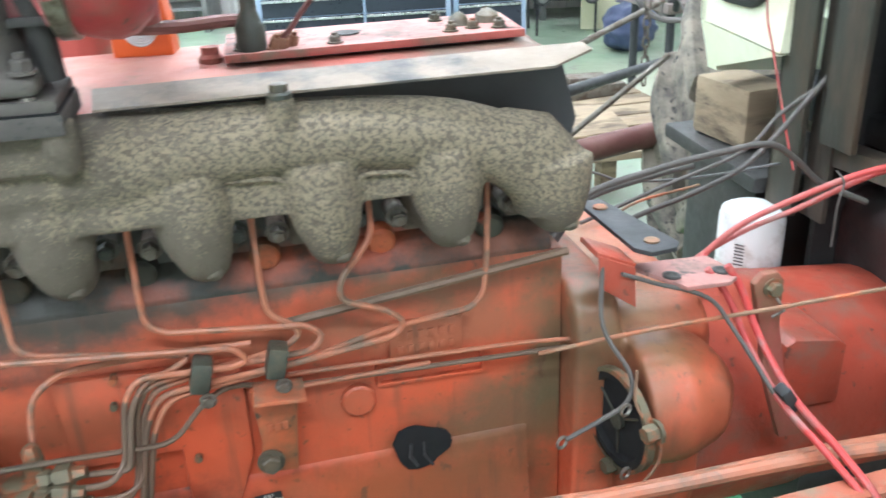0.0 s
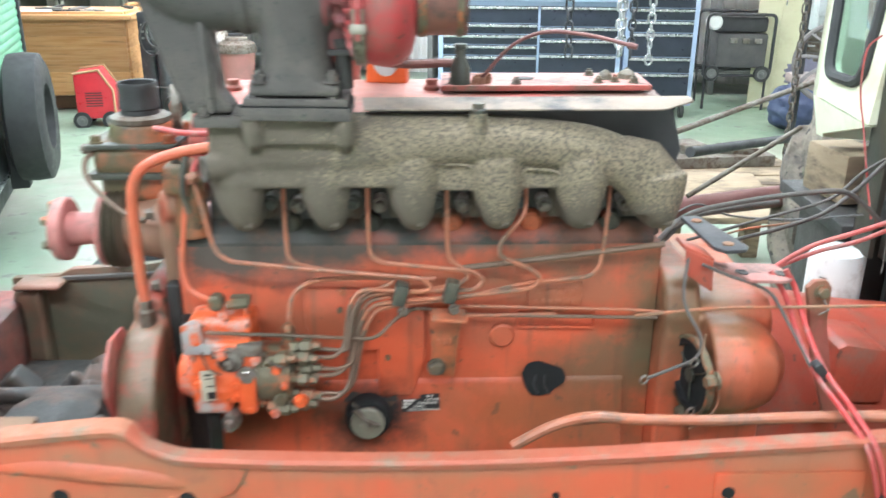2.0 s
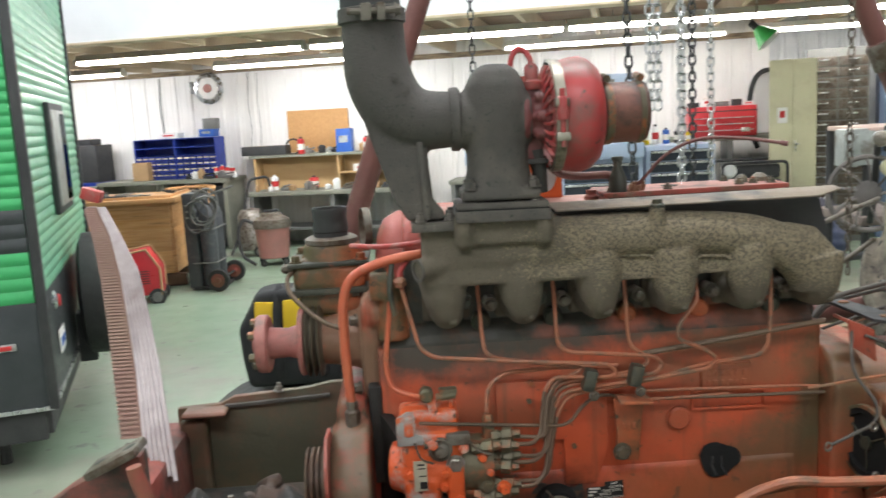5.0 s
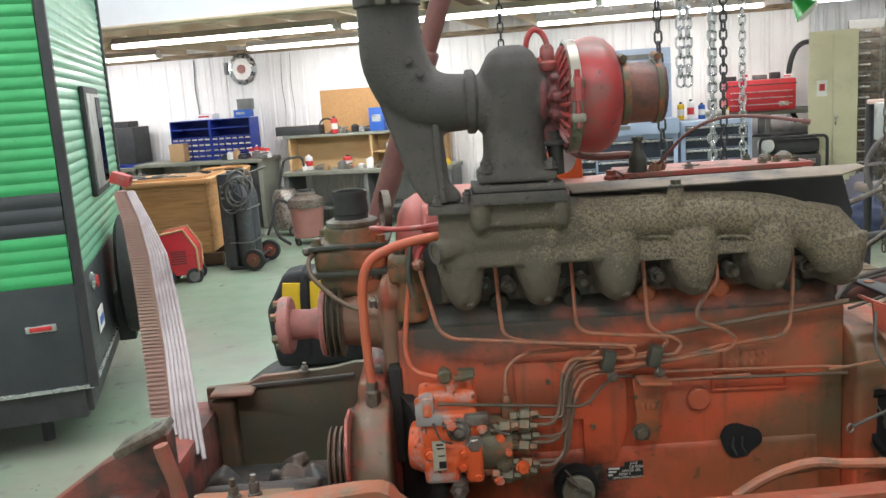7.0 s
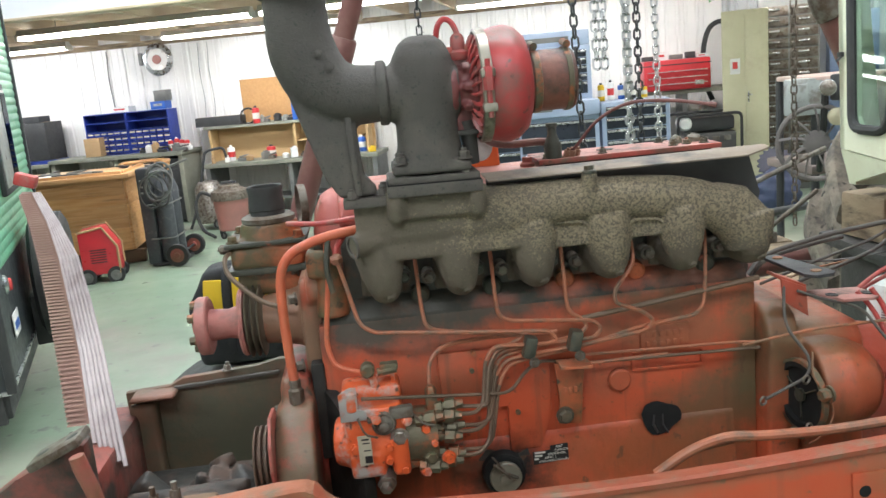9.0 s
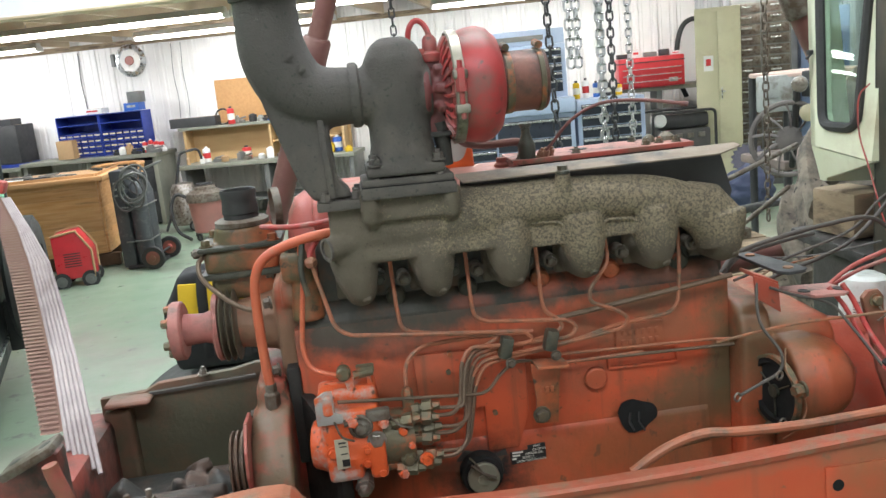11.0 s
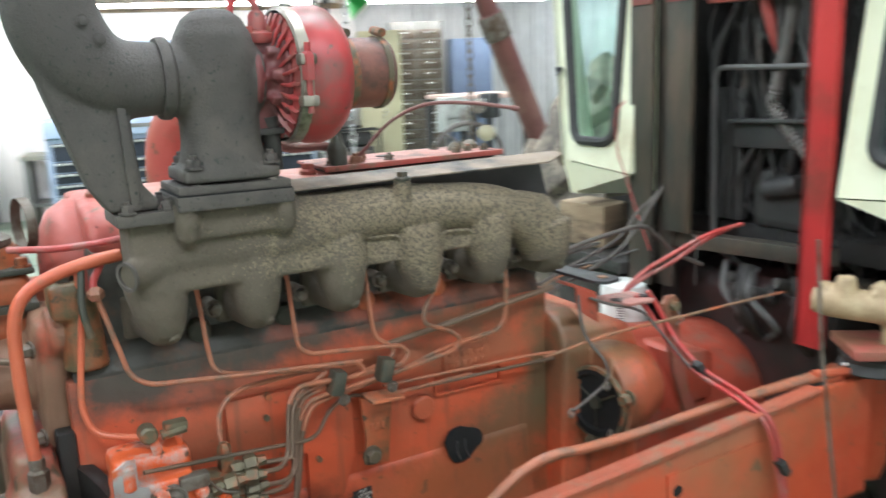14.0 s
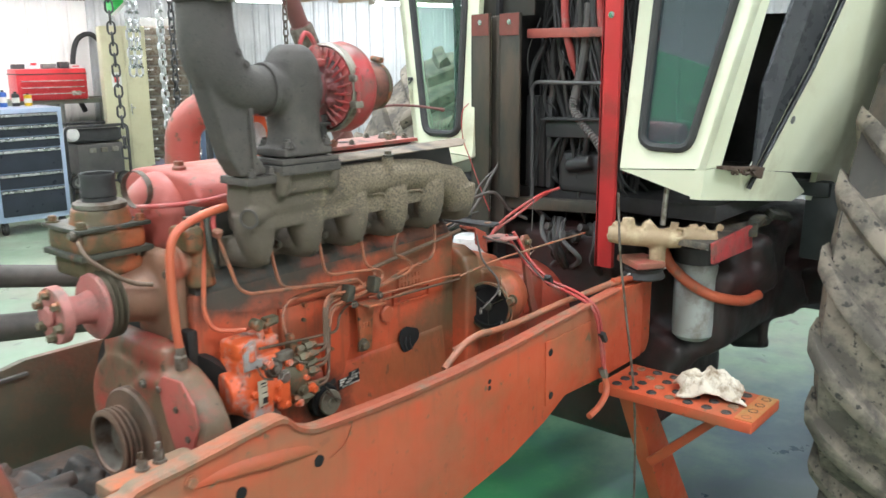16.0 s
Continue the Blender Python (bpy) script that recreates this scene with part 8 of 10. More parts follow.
# ---- hoses and lines beside the engine ----
harness = thing("rear_hoses", (0.8, 0.0, 1.0), "red hoses, grey cables and orange pipes behind the engine", "hoses")
for p, r, mat in (
        (((0.415, -0.13, 0.975), (0.46, -0.13, 1.002), (0.50, -0.13, 1.018), (0.54, -0.14, 1.03), (0.60, -0.14, 1.024), (0.72, -0.14, 1.02), (0.90, -0.16, 1.035), (1.10, -0.19, 1.045), (1.2, -0.2, 1.05)), 0.0085, LINE_PAINT),
        (((0.485, -0.10, 0.995), (0.53, -0.12, 1.012), (0.58, -0.125, 1.018), (0.70, -0.125, 1.012), (0.92, -0.14, 1.025), (1.14, -0.17, 1.04)), 0.007, LINE_PAINT),
        (((0.855, -0.01, 1.212), (0.872, -0.02, 1.18), (0.883, -0.05, 1.13), (0.892, -0.11, 1.085), (0.902, -0.19, 1.06), (0.92, -0.238, 1.02), (0.945, -0.245, 0.93), (0.965, -0.245, 0.83)), 0.0055, HOSE_RED),
        (((0.835, 0.0, 1.206), (0.858, -0.015, 1.17), (0.870, -0.05, 1.12), (0.878, -0.11, 1.08), (0.89, -0.185, 1.056), (0.908, -0.236, 1.02), (0.935, -0.243, 0.93), (0.957, -0.243, 0.85)), 0.005, HOSE_RED),
        (((0.72, -0.01, 1.222), (0.76, -0.012, 1.205), (0.82, -0.03, 1.185), (0.845, -0.05, 1.15), (0.875, -0.10, 1.085)), 0.0034, HOSE_BROWN),
        (((0.965, -0.24, 0.83), (0.972, -0.248, 0.79), (0.96, -0.252, 0.765), (0.92, -0.255, 0.745), (0.87, -0.255, 0.735)), 0.009, PIPE_ORANGE),
        (((0.845, 0.02, 1.196), (0.886, 0.09, 1.178), (0.945, 0.1, 1.209), (1.021, 0.1, 1.234), (1.084, 0.06, 1.275), (1.16, 0.04, 1.29)), 0.0052, HOSE_RED),
        (((0.83, 0.03, 1.19), (0.89, 0.11, 1.165), (0.96, 0.11, 1.195), (1.035, 0.11, 1.215), (1.09, 0.07, 1.262), (1.15, 0.06, 1.28)), 0.0046, HOSE_RED),
        (((0.69, 0.14, 1.205), (0.763, 0.2, 1.236), (0.864, 0.2, 1.26), (0.95, 0.2, 1.272), (1.037, 0.2, 1.277), (1.085, 0.2, 1.25), (1.134, 0.2, 1.207), (1.21, 0.19, 1.17)), 0.0062, HOSE_BROWN),
        (((0.70, 0.15, 1.198), (0.77, 0.21, 1.225), (0.86, 0.21, 1.246), (0.93, 0.21, 1.255)), 0.0055, HOSE_BROWN),
        (((0.78, 0.25, 1.12), (0.884, 0.3, 1.145), (0.98, 0.3, 1.172), (1.063, 0.3, 1.203), (1.12, 0.3, 1.25), (1.16, 0.3, 1.294), (1.21, 0.28, 1.37)), 0.0055, HOSE_BROWN),
        (((0.80, 0.3, 1.15), (0.95, 0.32, 1.185), (1.08, 0.32, 1.225), (1.14, 0.32, 1.28), (1.2, 0.3, 1.33)), 0.0042, HOSE_BROWN),
        (((0.80, 0.4, 1.17), (0.86, 0.42, 1.185), (0.93, 0.42, 1.16), (1.06, 0.42, 1.15), (1.18, 0.36, 1.18)), 0.003, HOSE_GREY),
        (((0.80, 0.3, 1.11), (0.9, 0.34, 1.15), (1.02, 0.34, 1.17)), 0.0022, TAN_DIRT),
        (((0.62, -0.01, 1.135), (0.75, -0.035, 1.158), (0.9, -0.035, 1.158), (1.056, -0.03, 1.156), (1.22, -0.02, 1.15)), 0.0027, TAN_DIRT),
        (((0.70, 0.0, 1.24), (0.69, -0.03, 1.17), (0.712, -0.06, 1.12), (0.705, -0.07, 1.09), (0.67, -0.075, 1.075), (0.63, -0.075, 1.058)), 0.0036, HOSE_BROWN),
        (((0.715, -0.07, 1.13), (0.712, -0.08, 1.09), (0.735, -0.09, 1.05), (0.74, -0.09, 1.015), (0.72, -0.09, 0.985), (0.70, -0.088, 0.972)), 0.0018, TAN_DIRT),
        (((0.70, 0.1, 1.15), (0.74, 0.12, 1.16), (0.80, 0.16, 1.15)), 0.004, LINE_PAINT)):
    s = Shape()
    s.tube(smooth_path(p, 6), r * (0.78 if mat in (HOSE_BROWN, HOSE_GREY) else 0.85 if mat == HOSE_RED else 1.0), 10)
    part("hose", s, mat, harness)
for x, y, z in ((0.625, -0.075, 1.055), (0.70, -0.086, 1.002), (0.70, -0.078, 1.085)):
    s = Shape()
    s.torus(pose(x, y, z, 90, 0, 20), 0.007, 0.002, 14, 6)
    part("ring_terminal", s, STEEL, harness)
for x, y, z in ((0.938, -0.25, 0.94), (0.885, -0.11, 1.085)):
    s = Shape()
    s.box((x, y, z), (0.034, 0.02, 0.014), (0, 55, 0), bevel=0.004)
    part("cable_tie", s, RUBBER, harness)
s = Shape()
s.lathe([(0.012, 0), (0.012, 0.02), (0.009, 0.03)], axes((0.962, -0.238, 0.84), (0.97, -0.245, 0.81)), 6)
part("hose_union", s, DULL_STEEL, harness)
s = Shape()
s.tube(smooth_path([(1.02, -0.235, 1.32), (1.035, -0.24, 1.15), (1.04, -0.26, 1.0), (1.045, -0.3, 0.7), (1.05, -0.31, 0.3), (1.05, -0.31, 0.01)]), 0.0035, 6)
part("hanging_wire", s, DULL_STEEL, harness, "thin wire hanging to the floor")
s = Shape()
s.tube(smooth_path([(1.09, -0.19, 1.055), (1.16, -0.21, 1.05), (1.22, -0.235, 1.052), (1.27, -0.25, 1.06)]), 0.0075, 8)
part("hose", s, PIPE_ORANGE, harness)
s = Shape()
s.tube(smooth_path([(1.16, -0.2, 1.06), (1.22, -0.24, 1.07), (1.28, -0.26, 1.065)]), 0.003, 6)
part("bare_wire", s, PAPER, harness)

# pale tags of cable wound round the wires
for x, y, z in ((1.055, 0.075, 1.262),):
    s = Shape()
    s.tube(smooth_path([(x, y, z + 0.015), (x + 0.006, y - 0.01, z), (x, y - 0.012, z - 0.03), (x + 0.004, y - 0.008, z - 0.09)], 5), 0.0016, 6)
    part("bare_wire", s, HOSE_BROWN, harness)

# round housing between the bell and the cab
s = Shape()
s.tube([(0.84, 0.23, 0.89), (0.92, 0.23, 0.88), (1.1, 0.23, 0.865), (1.3, 0.23, 0.85)], [0.20, 0.19, 0.175, 0.17], 40)
part("tunnel_housing", s, TUNNEL_PAINT, tractor, "dusty dark red round housing")

# white oil filter can beside the clutch housing
fil = thing("white_filter", (1.145, 0.37, 0.95), "white spin-on filter can with worn print, among hoses", "filter")
s = Shape()
s.lathe([(0.05, 0), (0.055, 0.006), (0.055, 0.105), (0.051, 0.118), (0.038, 0.124), (0.0, 0.122)], pose(1.145, 0.37, 0.982), 28, (True, False))
part("can", s, WHITE_PLASTIC, fil)
s = Shape()
s.lathe([(0.053, 0), (0.053, 0.014)], pose(1.145, 0.37, 0.972), 24)
part("base", s, BLACK_STEEL, fil)
for k in range(7):
    s = Shape()
    s.box((0, -0.0553, 0.035 + 0.006 * k), (0.016, 0.001, 0.0022), m=pose(1.145, 0.37, 0.982, 0, 0, -50))
    part("print_bar", s, HOSE_GREY, fil)
fil = thing("fuel_filter", (1.48, -0.27, 0.78), "large grey fuel filter canister hanging under the valve", "filter")
s = Shape()
s.lathe([(0.03, -0.004), (0.05, 0.0), (0.064, 0.015), (0.066, 0.05), (0.066, 0.24), (0.06, 0.25)], pose(1.48, -0.27, 0.80), 30)
part("canister", s, GREY_CAN, fil)
s = Shape()
s.lathe([(0.07, 0.0), (0.07, 0.05), (0.05, 0.07)], pose(1.48, -0.27, 1.05), 26)
part("head", s, BLACK_STEEL, fil)
s = Shape()
s.lathe([(0.014, 0), (0.016, 0.004), (0.016, 0.02)], pose(1.48, -0.27, 0.778), 12)
part("drain", s, BRASS, fil)
s = Shape()
s.tube(smooth_path([(1.38, -0.20, 1.10), (1.38, -0.23, 1.05), (1.40, -0.28, 1.0), (1.45, -0.34, 0.955), (1.54, -0.40, 0.93), (1.62, -0.42, 0.935)]), 0.017, 12)
part("red_hose", s, PIPE_ORANGE, fil, "thick orange hose bent across the canister")
# brass control valve on the post
val = thing("control_valve", (1.2, -0.2, 1.1), "oily tan control valve wrapped in grease on an orange bracket", "valve")
s = Shape()
s.tube([(1.145, -0.14, 1.175), (1.16, -0.17, 1.175), (1.23, -0.28, 1.165), (1.25, -0.32, 1.16)], [0.022, 0.03, 0.028, 0.02], 18)
s.tube([(1.25, -0.32, 1.175), (1.30, -0.40, 1.17)], [0.026, 0.022], 14)
s.tube([(1.17, -0.19, 1.18), (1.17, -0.19, 1.225)], [0.026, 0.016], 14)
s.box((1.22, -0.26, 1.12), (0.04, 0.04, 0.07), bevel=0.008)
s.tube([(1.21, -0.25, 1.18), (1.2, -0.23, 1.215)], [0.02, 0.014], 12)
lump = random.Random(5)
for k in range(46):
    q = lump.random()
    at = Vector((1.15, -0.15, 1.18)).lerp(Vector((1.30, -0.40, 1.172)), q) + Vector((lump.uniform(-0.02, 0.02), lump.uniform(-0.02, 0.02), lump.uniform(-0.024, 0.03)))
    s.box(at, [lump.uniform(0.008, 0.026) for _ in range(3)], [lump.uniform(0, 90) for _ in range(3)], bevel=0.002)
part("valve_body", s, BRASS, val, "", voxel=0.004, iron=2)
s = Shape()
s.box((1.2, -0.22, 1.095), (0.09, 0.13, 0.018), (0, 0, -35), bevel=0.004)
part("bracket", s, RUST_RED, val)
s = Shape()
s.lathe([(0.06, 0), (0.062, 0.004), (0.055, 0.02), (0.058, 0.03), (0.05, 0.036)], pose(1.22, -0.22, 1.045), 24)
part("rubber_mount", s, RUBBER, val)
s = Shape()
s.tube([(1.245, -0.26, 1.20), (1.25, -0.265, 1.30), (1.255, -0.27, 1.36)], 0.008, 10)
part("control_rod", s, STEEL, val, "shiny upright rod")
# greasy ledge with a red side plate under the cab
s = Shape()
s.prism([(1.215, -0.415), (1.50, -0.412), (1.80, -0.40), (1.80, -0.08), (1.36, -0.08), (1.24, -0.20)], 0.02, pose(0, 0, 1.150), bevel=0.004)
ledge = part("cab_ledge", s, material("greasy_brown_ledge", (0.075, 0.065, 0.05), 0.5, second=(0.045, 0.042, 0.038), amount=0.9, scale=8, dirt=(0.16, 0.13, 0.09), dirt_amount=0.35, dirt_scale=14, speck=(0.3, 0.28, 0.24), speck_scale=50, speck_amount=0.12, bump=0.4), tractor, "greasy ledge under the cab")
s = Shape()
s.prism([(1.215, 1.173), (1.50, 1.180), (1.515, 1.108), (1.225, 1.112)], 0.010, at_y(-0.418), bevel=0.002)
part("side_plate", s, TURBO_RED, ledge, "red side plate")
s = Shape()
for k in range(5):
    s.box((1.52 + 0.07 * k, -0.42 + 0.012 * (k % 3), 1.165 + 0.012 * (k % 2)), (0.10, 0.035, 0.022), (10 * k, -8 + 6 * k, 18 - 9 * k), bevel=0.006)
part("linkage", s, GREASY, ledge, "greasy linkage bars")
s = Shape()
s.box((1.95, -0.50, 1.13), (0.05, 0.12, 0.26), (0, 6, 0), bevel=0.012)
s.box((1.95, -0.44, 1.24), (0.06, 0.16, 0.05), bevel=0.01)
part("hanger_bracket", s, material("dark_green_grey_bracket", (0.05, 0.058, 0.055), 0.5, second=(0.035, 0.04, 0.038), bump=0.2), ledge)
# orange return of the frame behind the near rail
s = Shape()
s.prism([(1.20, 0.80), (1.34, 0.76), (1.37, 0.80), (1.37, 1.02), (1.20, 1.035)], 0.05, at_y(-0.13), bevel=0.018, seg=3)
part("frame_return", s, RAIL_PAINT, tractor)

# ---- step with a rag ----
step = thing("step", (1.118, -0.42, 0.45), "orange perforated mounting step with worn yellowed end", "step")
s = Shape()
s.box((1.118, -0.418, 0.755), (0.205, 0.44, 0.03), (0, 0, 0), bevel=0.006)
tread = part("tread", s, RAIL_PAINT, step)
# punched holes: black for their inner shade, every fourth in dirt colour
for i in range(4):
    for j in range(8):
        x, y = 1.046 + 0.048 * i, -0.612 + 0.053 * j
        s = Shape()
        s.lathe([(0.015, 0), (0.013, 0.003), (0.0105, 0.0035), (0.010, 0.001), (0, 0.0008)], pose(x, y, 0.7695), 12, (False, False))
        part("punched_hole", s, BLACK_GRIME_SHADE if (i * 3 + j) % 4 else TAN_DIRT, tread)
s = Shape()
s.box((1.118, -0.612, 0.7712), (0.19, 0.05, 0.002), bevel=0.0005)
part("worn_end", s, material("yellowed_bare_metal", (0.34, 0.22, 0.08), 0.5, 0.2, second=(0.5, 0.12, 0.04), amount=0.9, scale=18, bump=0.2), tread)
s = Shape()
s.prism([(1.055, 0.745), (1.15, 0.745), (1.60, 0.085), (1.44, 0.06), (1.30, 0.30)], 0.05, at_y(-0.235), bevel=0.005)
part("brace", s, RAIL_PAINT, step)
s = Shape()
s.prism([(-0.56, 0.742), (-0.53, 0.742), (-0.28, 0.50), (-0.30, 0.48)], 0.03, at_x(1.17), bevel=0.003)
part("gusset", s, RAIL_PAINT, step)
s = Shape()
rr = random.Random(21)
bm = s.bm
bmesh.ops.create_grid(bm, x_segments=30, y_segments=24, size=0.5)
for v in bm.verts:
    x, y = v.co.x, v.co.y
    k = max(0.0, 1 - (x * x + y * y) * 3.2)
    h = 0.018 + 0.055 * k * (0.6 + 0.8 * noise.noise(Vector((x * 5, y * 5, 1.3)))) + 0.022 * abs(noise.noise(Vector((x * 11, y * 9, 4.0))))
    v.co = Vector((x * (0.125 + 0.05 * noise.noise(Vector((x * 3, y * 3, 9)))), y * (0.17 + 0.05 * noise.noise(Vector((y * 3, x * 3, 2)))), max(0.004, h * (0.25 + 0.75 * min(1, k * 2.5)))))
rag = solid("rag", s, WHITE_CLOTH, "crumpled oily white rag lying on the orange step", "rag", smooth=60)
mod = rag.modifiers.new("thick", "SOLIDIFY")
mod.thickness = 0.004
rag.matrix_basis = pose(1.135, -0.475, 0.772, 0, 0, 20)

# ---- cab ----
cab = thing("tractor_cab", (1.6, 0.13, 1.1), "cream tractor cab with tinted panes, its front bulkhead open to wiring", "cab")
CY = 0.115
SEAL_BLACK = material("glossy_black_rubber", (0.012, 0.012, 0.013), 0.22, second=(0.02, 0.02, 0.02), bump=0.05)
DOOR_GREY = material("dark_door_edge", (0.03, 0.032, 0.036), 0.3, second=(0.045, 0.047, 0.05), amount=0.9, scale=6, bump=0.1)


def cab_side(sign, x0):
    """Front quarter panel with its pane and seal, corner pillar, sill and rear door panel, near (-1) or far (+1) side."""
    def front(d, z, off=0.0):
        return Vector((x0 + 0.11 * (z - 1.4) + off, CY + sign * d, z))

    def side(x, z, off=0.0):
        return Vector((x, CY + sign * (0.495 + 0.1788 * (x - 1.2) + 0.2095 * (z - 1.29) + off), z))

    def sheet(name, pts, back, mat, parent, label=""):
        t = Shape()
        t.rings([pts, [v + back for v in pts]])
        return part(name, t, mat, parent, label, smooth=0)

    edge = [(x0 + 0.11 * (z - 1.4), z) for z in (1.378, 1.82, 2.32)]
    outer = [front(0.257, 1.36)] + [side(*q) for q in edge] + [front(0.285, 2.32)]
    hole_ = [(0.318, 1.455), (0.330, 1.437), (0.352, 1.428), (0.436, 1.428), (0.455, 1.436), (0.466, 1.455), (0.545, 1.815), (0.632, 2.20), (0.336, 2.20)]
    ring = [outer[0]] * 4 + [outer[1]] * 2 + [outer[2], outer[3], outer[4]]
    t = Shape()
    back = Vector((0.025, 0, 0))
    hf = [front(*q) for q in hole_]
    t.rings([ring, [v + back for v in ring], [v + back for v in hf], hf, ring], True, (False, False))
    bmesh.ops.remove_doubles(t.bm, verts=t.bm.verts, dist=1e-5)
    bmesh.ops.dissolve_degenerate(t.bm, dist=1e-5, edges=t.bm.edges)
    p = part("front_panel", t, CREAM, cab, "cream quarter panel", smooth=0)
    t = Shape()
    t.tube([v for v in corner_path([front(*q, -0.003) for q in hole_ + hole_[:2]], 0.012, 3)], 0.012, 8)
    part("window_seal", t, RUBBER, p, "black rubber window seal")
    g = sheet("pane", [front(*q, 0.004) for q in hole_], Vector((0.005, 0, 0)), CAB_GLASS if sign > 0 else DUSKY_GLASS, p, "tinted glass pane")
    g.visible_shadow = False
    # folded triangle under the crease
    sheet("lower_lip", [front(0.257, 1.357, 0.001), side(x0 - 0.002, 1.374), side(x0 + 0.012, 1.29, -0.004)], Vector((0.02, 0, 0)), CREAM, p)
    inward = Vector((0.0, -sign * 0.02, 0.0))
    sheet("corner_pillar", [side(*edge[0]), side(1.272, 1.378), side(1.285, 1.82), side(1.305, 2.32), side(*edge[2]), side(*edge[1])], inward, CREAM, p)
    sheet("door_sill", [side(x0 + 0.012, 1.29), side(1.733, 1.225), side(1.80, 1.247), side(1.674, 1.322), side(1.443, 1.354), side(1.272, 1.376), side(x0, 1.376)], inward * 1.5, CREAM, p)
    sheet("door_panel", [side(1.452, 1.352), side(1.674, 1.325), side(1.949, 1.295), side(1.93, 1.50), side(1.86, 1.83), side(1.80, 2.32), side(1.80, 2.30), side(1.648, 1.828), side(1.588, 1.64)], inward, CREAM, p)
    sheet("door_edge", [side(1.445, 1.356, 0.004), side(1.575, 1.64, 0.004), side(1.632, 1.828, 0.004), side(1.77, 2.32, 0.004), side(1.62, 2.32, -0.03), side(1.50, 1.82, -0.05), side(1.452, 1.59, -0.04)], inward * 0.5, DOOR_GREY, p, "dark edge of the open door")
    t = Shape()
    t.tube([side(1.425, 1.30, 0.012), side(1.445, 1.356, 0.014), side(1.58, 1.64, 0.014), side(1.638, 1.828, 0.014), side(1.78, 2.32, 0.014)], [0.010, 0.011, 0.012, 0.012, 0.012], 8, flat=0.6)
    part("door_edge_seal", t, SEAL_BLACK, p, "glossy black door seal")
    sheet("rear_quarter", [side(1.93, 1.20, -0.03), side(2.32, 1.20, -0.03), side(2.32, 2.32, -0.03), side(1.79, 2.32, -0.03), side(1.85, 1.83, -0.03)], inward, CREAM, p, "shaded cream rear quarter panel")
    return p


near_panel = cab_side(-1, 1.20)
far_panel = cab_side(1, 1.165)
s = Shape()
s.box((1.35, -0.438, 1.368), (0.22, 0.022, 0.010), (0, 6, -10), bevel=0.003)
s.box((1.43, -0.452, 1.350), (0.05, 0.022, 0.03), (0, 20, -10), bevel=0.006)
s.box((1.29, -0.428, 1.373), (0.05, 0.026, 0.012), (0, 12, -8), bevel=0.004)
crumb = random.Random(3)
for k in range(14):
    s.box((crumb.uniform(1.28, 1.42), crumb.uniform(-0.455, -0.43), crumb.uniform(1.352, 1.366)), [crumb.uniform(0.004, 0.012) for _ in range(3)], [crumb.uniform(0, 90) for _ in range(3)])
part("door_hinge", s, material("rusty_brown_hinge", (0.10, 0.06, 0.04), 0.7, second=(0.06, 0.045, 0.035), amount=0.9, scale=20, bump=0.5, bump_scale=60), near_panel, "rusty door hinge with crumbs")
s = Shape()
s.lathe([(0.012, 0), (0.012, 0.008), (0.005, 0.012)], axes((1.589, -0.484, 1.491), (1.56, -0.6, 1.47)), 14)
part("latch", s, GREY_STEEL, near_panel)
s = Shape()
s.box((1.178, 0.652, 1.603), (0.012, 0.014, 0.012), bevel=0.002)
s.cyl((1.18, 0.648, 1.60), (1.165, 0.646, 1.588), 0.003, seg=6)
part("latch", s, BLACK_STEEL, far_panel)
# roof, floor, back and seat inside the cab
# Near-black colours carry the shade inside the cab and wiring bay.
INTERIOR_BLACK = material("shade_black_interior", (0.014, 0.014, 0.014), 0.8, second=(0.024, 0.022, 0.02), bump=0.2)
INTERIOR_GREY = material("shade_dark_tube", (0.03, 0.03, 0.03), 0.55, second=(0.05, 0.047, 0.043), bump=0.2)
s = Shape()
s.box((1.85, CY, 2.37), (1.4, 1.75, 0.1), bevel=0.04)
part("roof", s, CREAM, cab)
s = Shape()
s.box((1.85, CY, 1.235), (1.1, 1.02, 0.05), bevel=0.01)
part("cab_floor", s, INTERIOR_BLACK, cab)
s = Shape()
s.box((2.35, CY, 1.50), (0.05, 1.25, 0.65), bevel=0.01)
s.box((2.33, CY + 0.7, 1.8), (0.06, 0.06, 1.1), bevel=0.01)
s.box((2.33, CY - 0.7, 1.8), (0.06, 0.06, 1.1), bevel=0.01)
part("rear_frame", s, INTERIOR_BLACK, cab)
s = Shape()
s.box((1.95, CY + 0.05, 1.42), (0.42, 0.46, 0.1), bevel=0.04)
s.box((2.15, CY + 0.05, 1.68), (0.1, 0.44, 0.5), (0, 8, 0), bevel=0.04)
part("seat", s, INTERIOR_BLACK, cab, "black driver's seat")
s = Shape()
s.box((1.62, CY - 0.22, 1.36), (0.45, 0.18, 0.06), (0, -6, 0), bevel=0.02)
s.tube([(1.55, CY - 0.30, 1.50), (1.75, CY - 0.30, 1.53), (2.0, CY - 0.25, 1.54)], 0.028, 10)
part("arm_rest", s, material("dull_red_vinyl", (0.20, 0.03, 0.03), 0.5, second=(0.15, 0.025, 0.025), bump=0.1), cab, "dull red arm rest and console")
s = Shape()
s.torus(pose(1.62, CY + 0.03, 1.68, 0, -35, 0), 0.19, 0.014, 32, 8)
s.cyl((1.62, CY + 0.03, 1.68), (1.45, CY + 0.03, 1.40), 0.02, seg=10)
part("steering_wheel", s, RUBBER, cab)
s = Shape()
s.prism([(-0.184, 1.814), (-0.222, 1.737), (-0.193, 1.683)], 0.004, at_x(1.26))
part("triangle_sign", s, LABEL_RED, cab, "red triangle behind the pane")
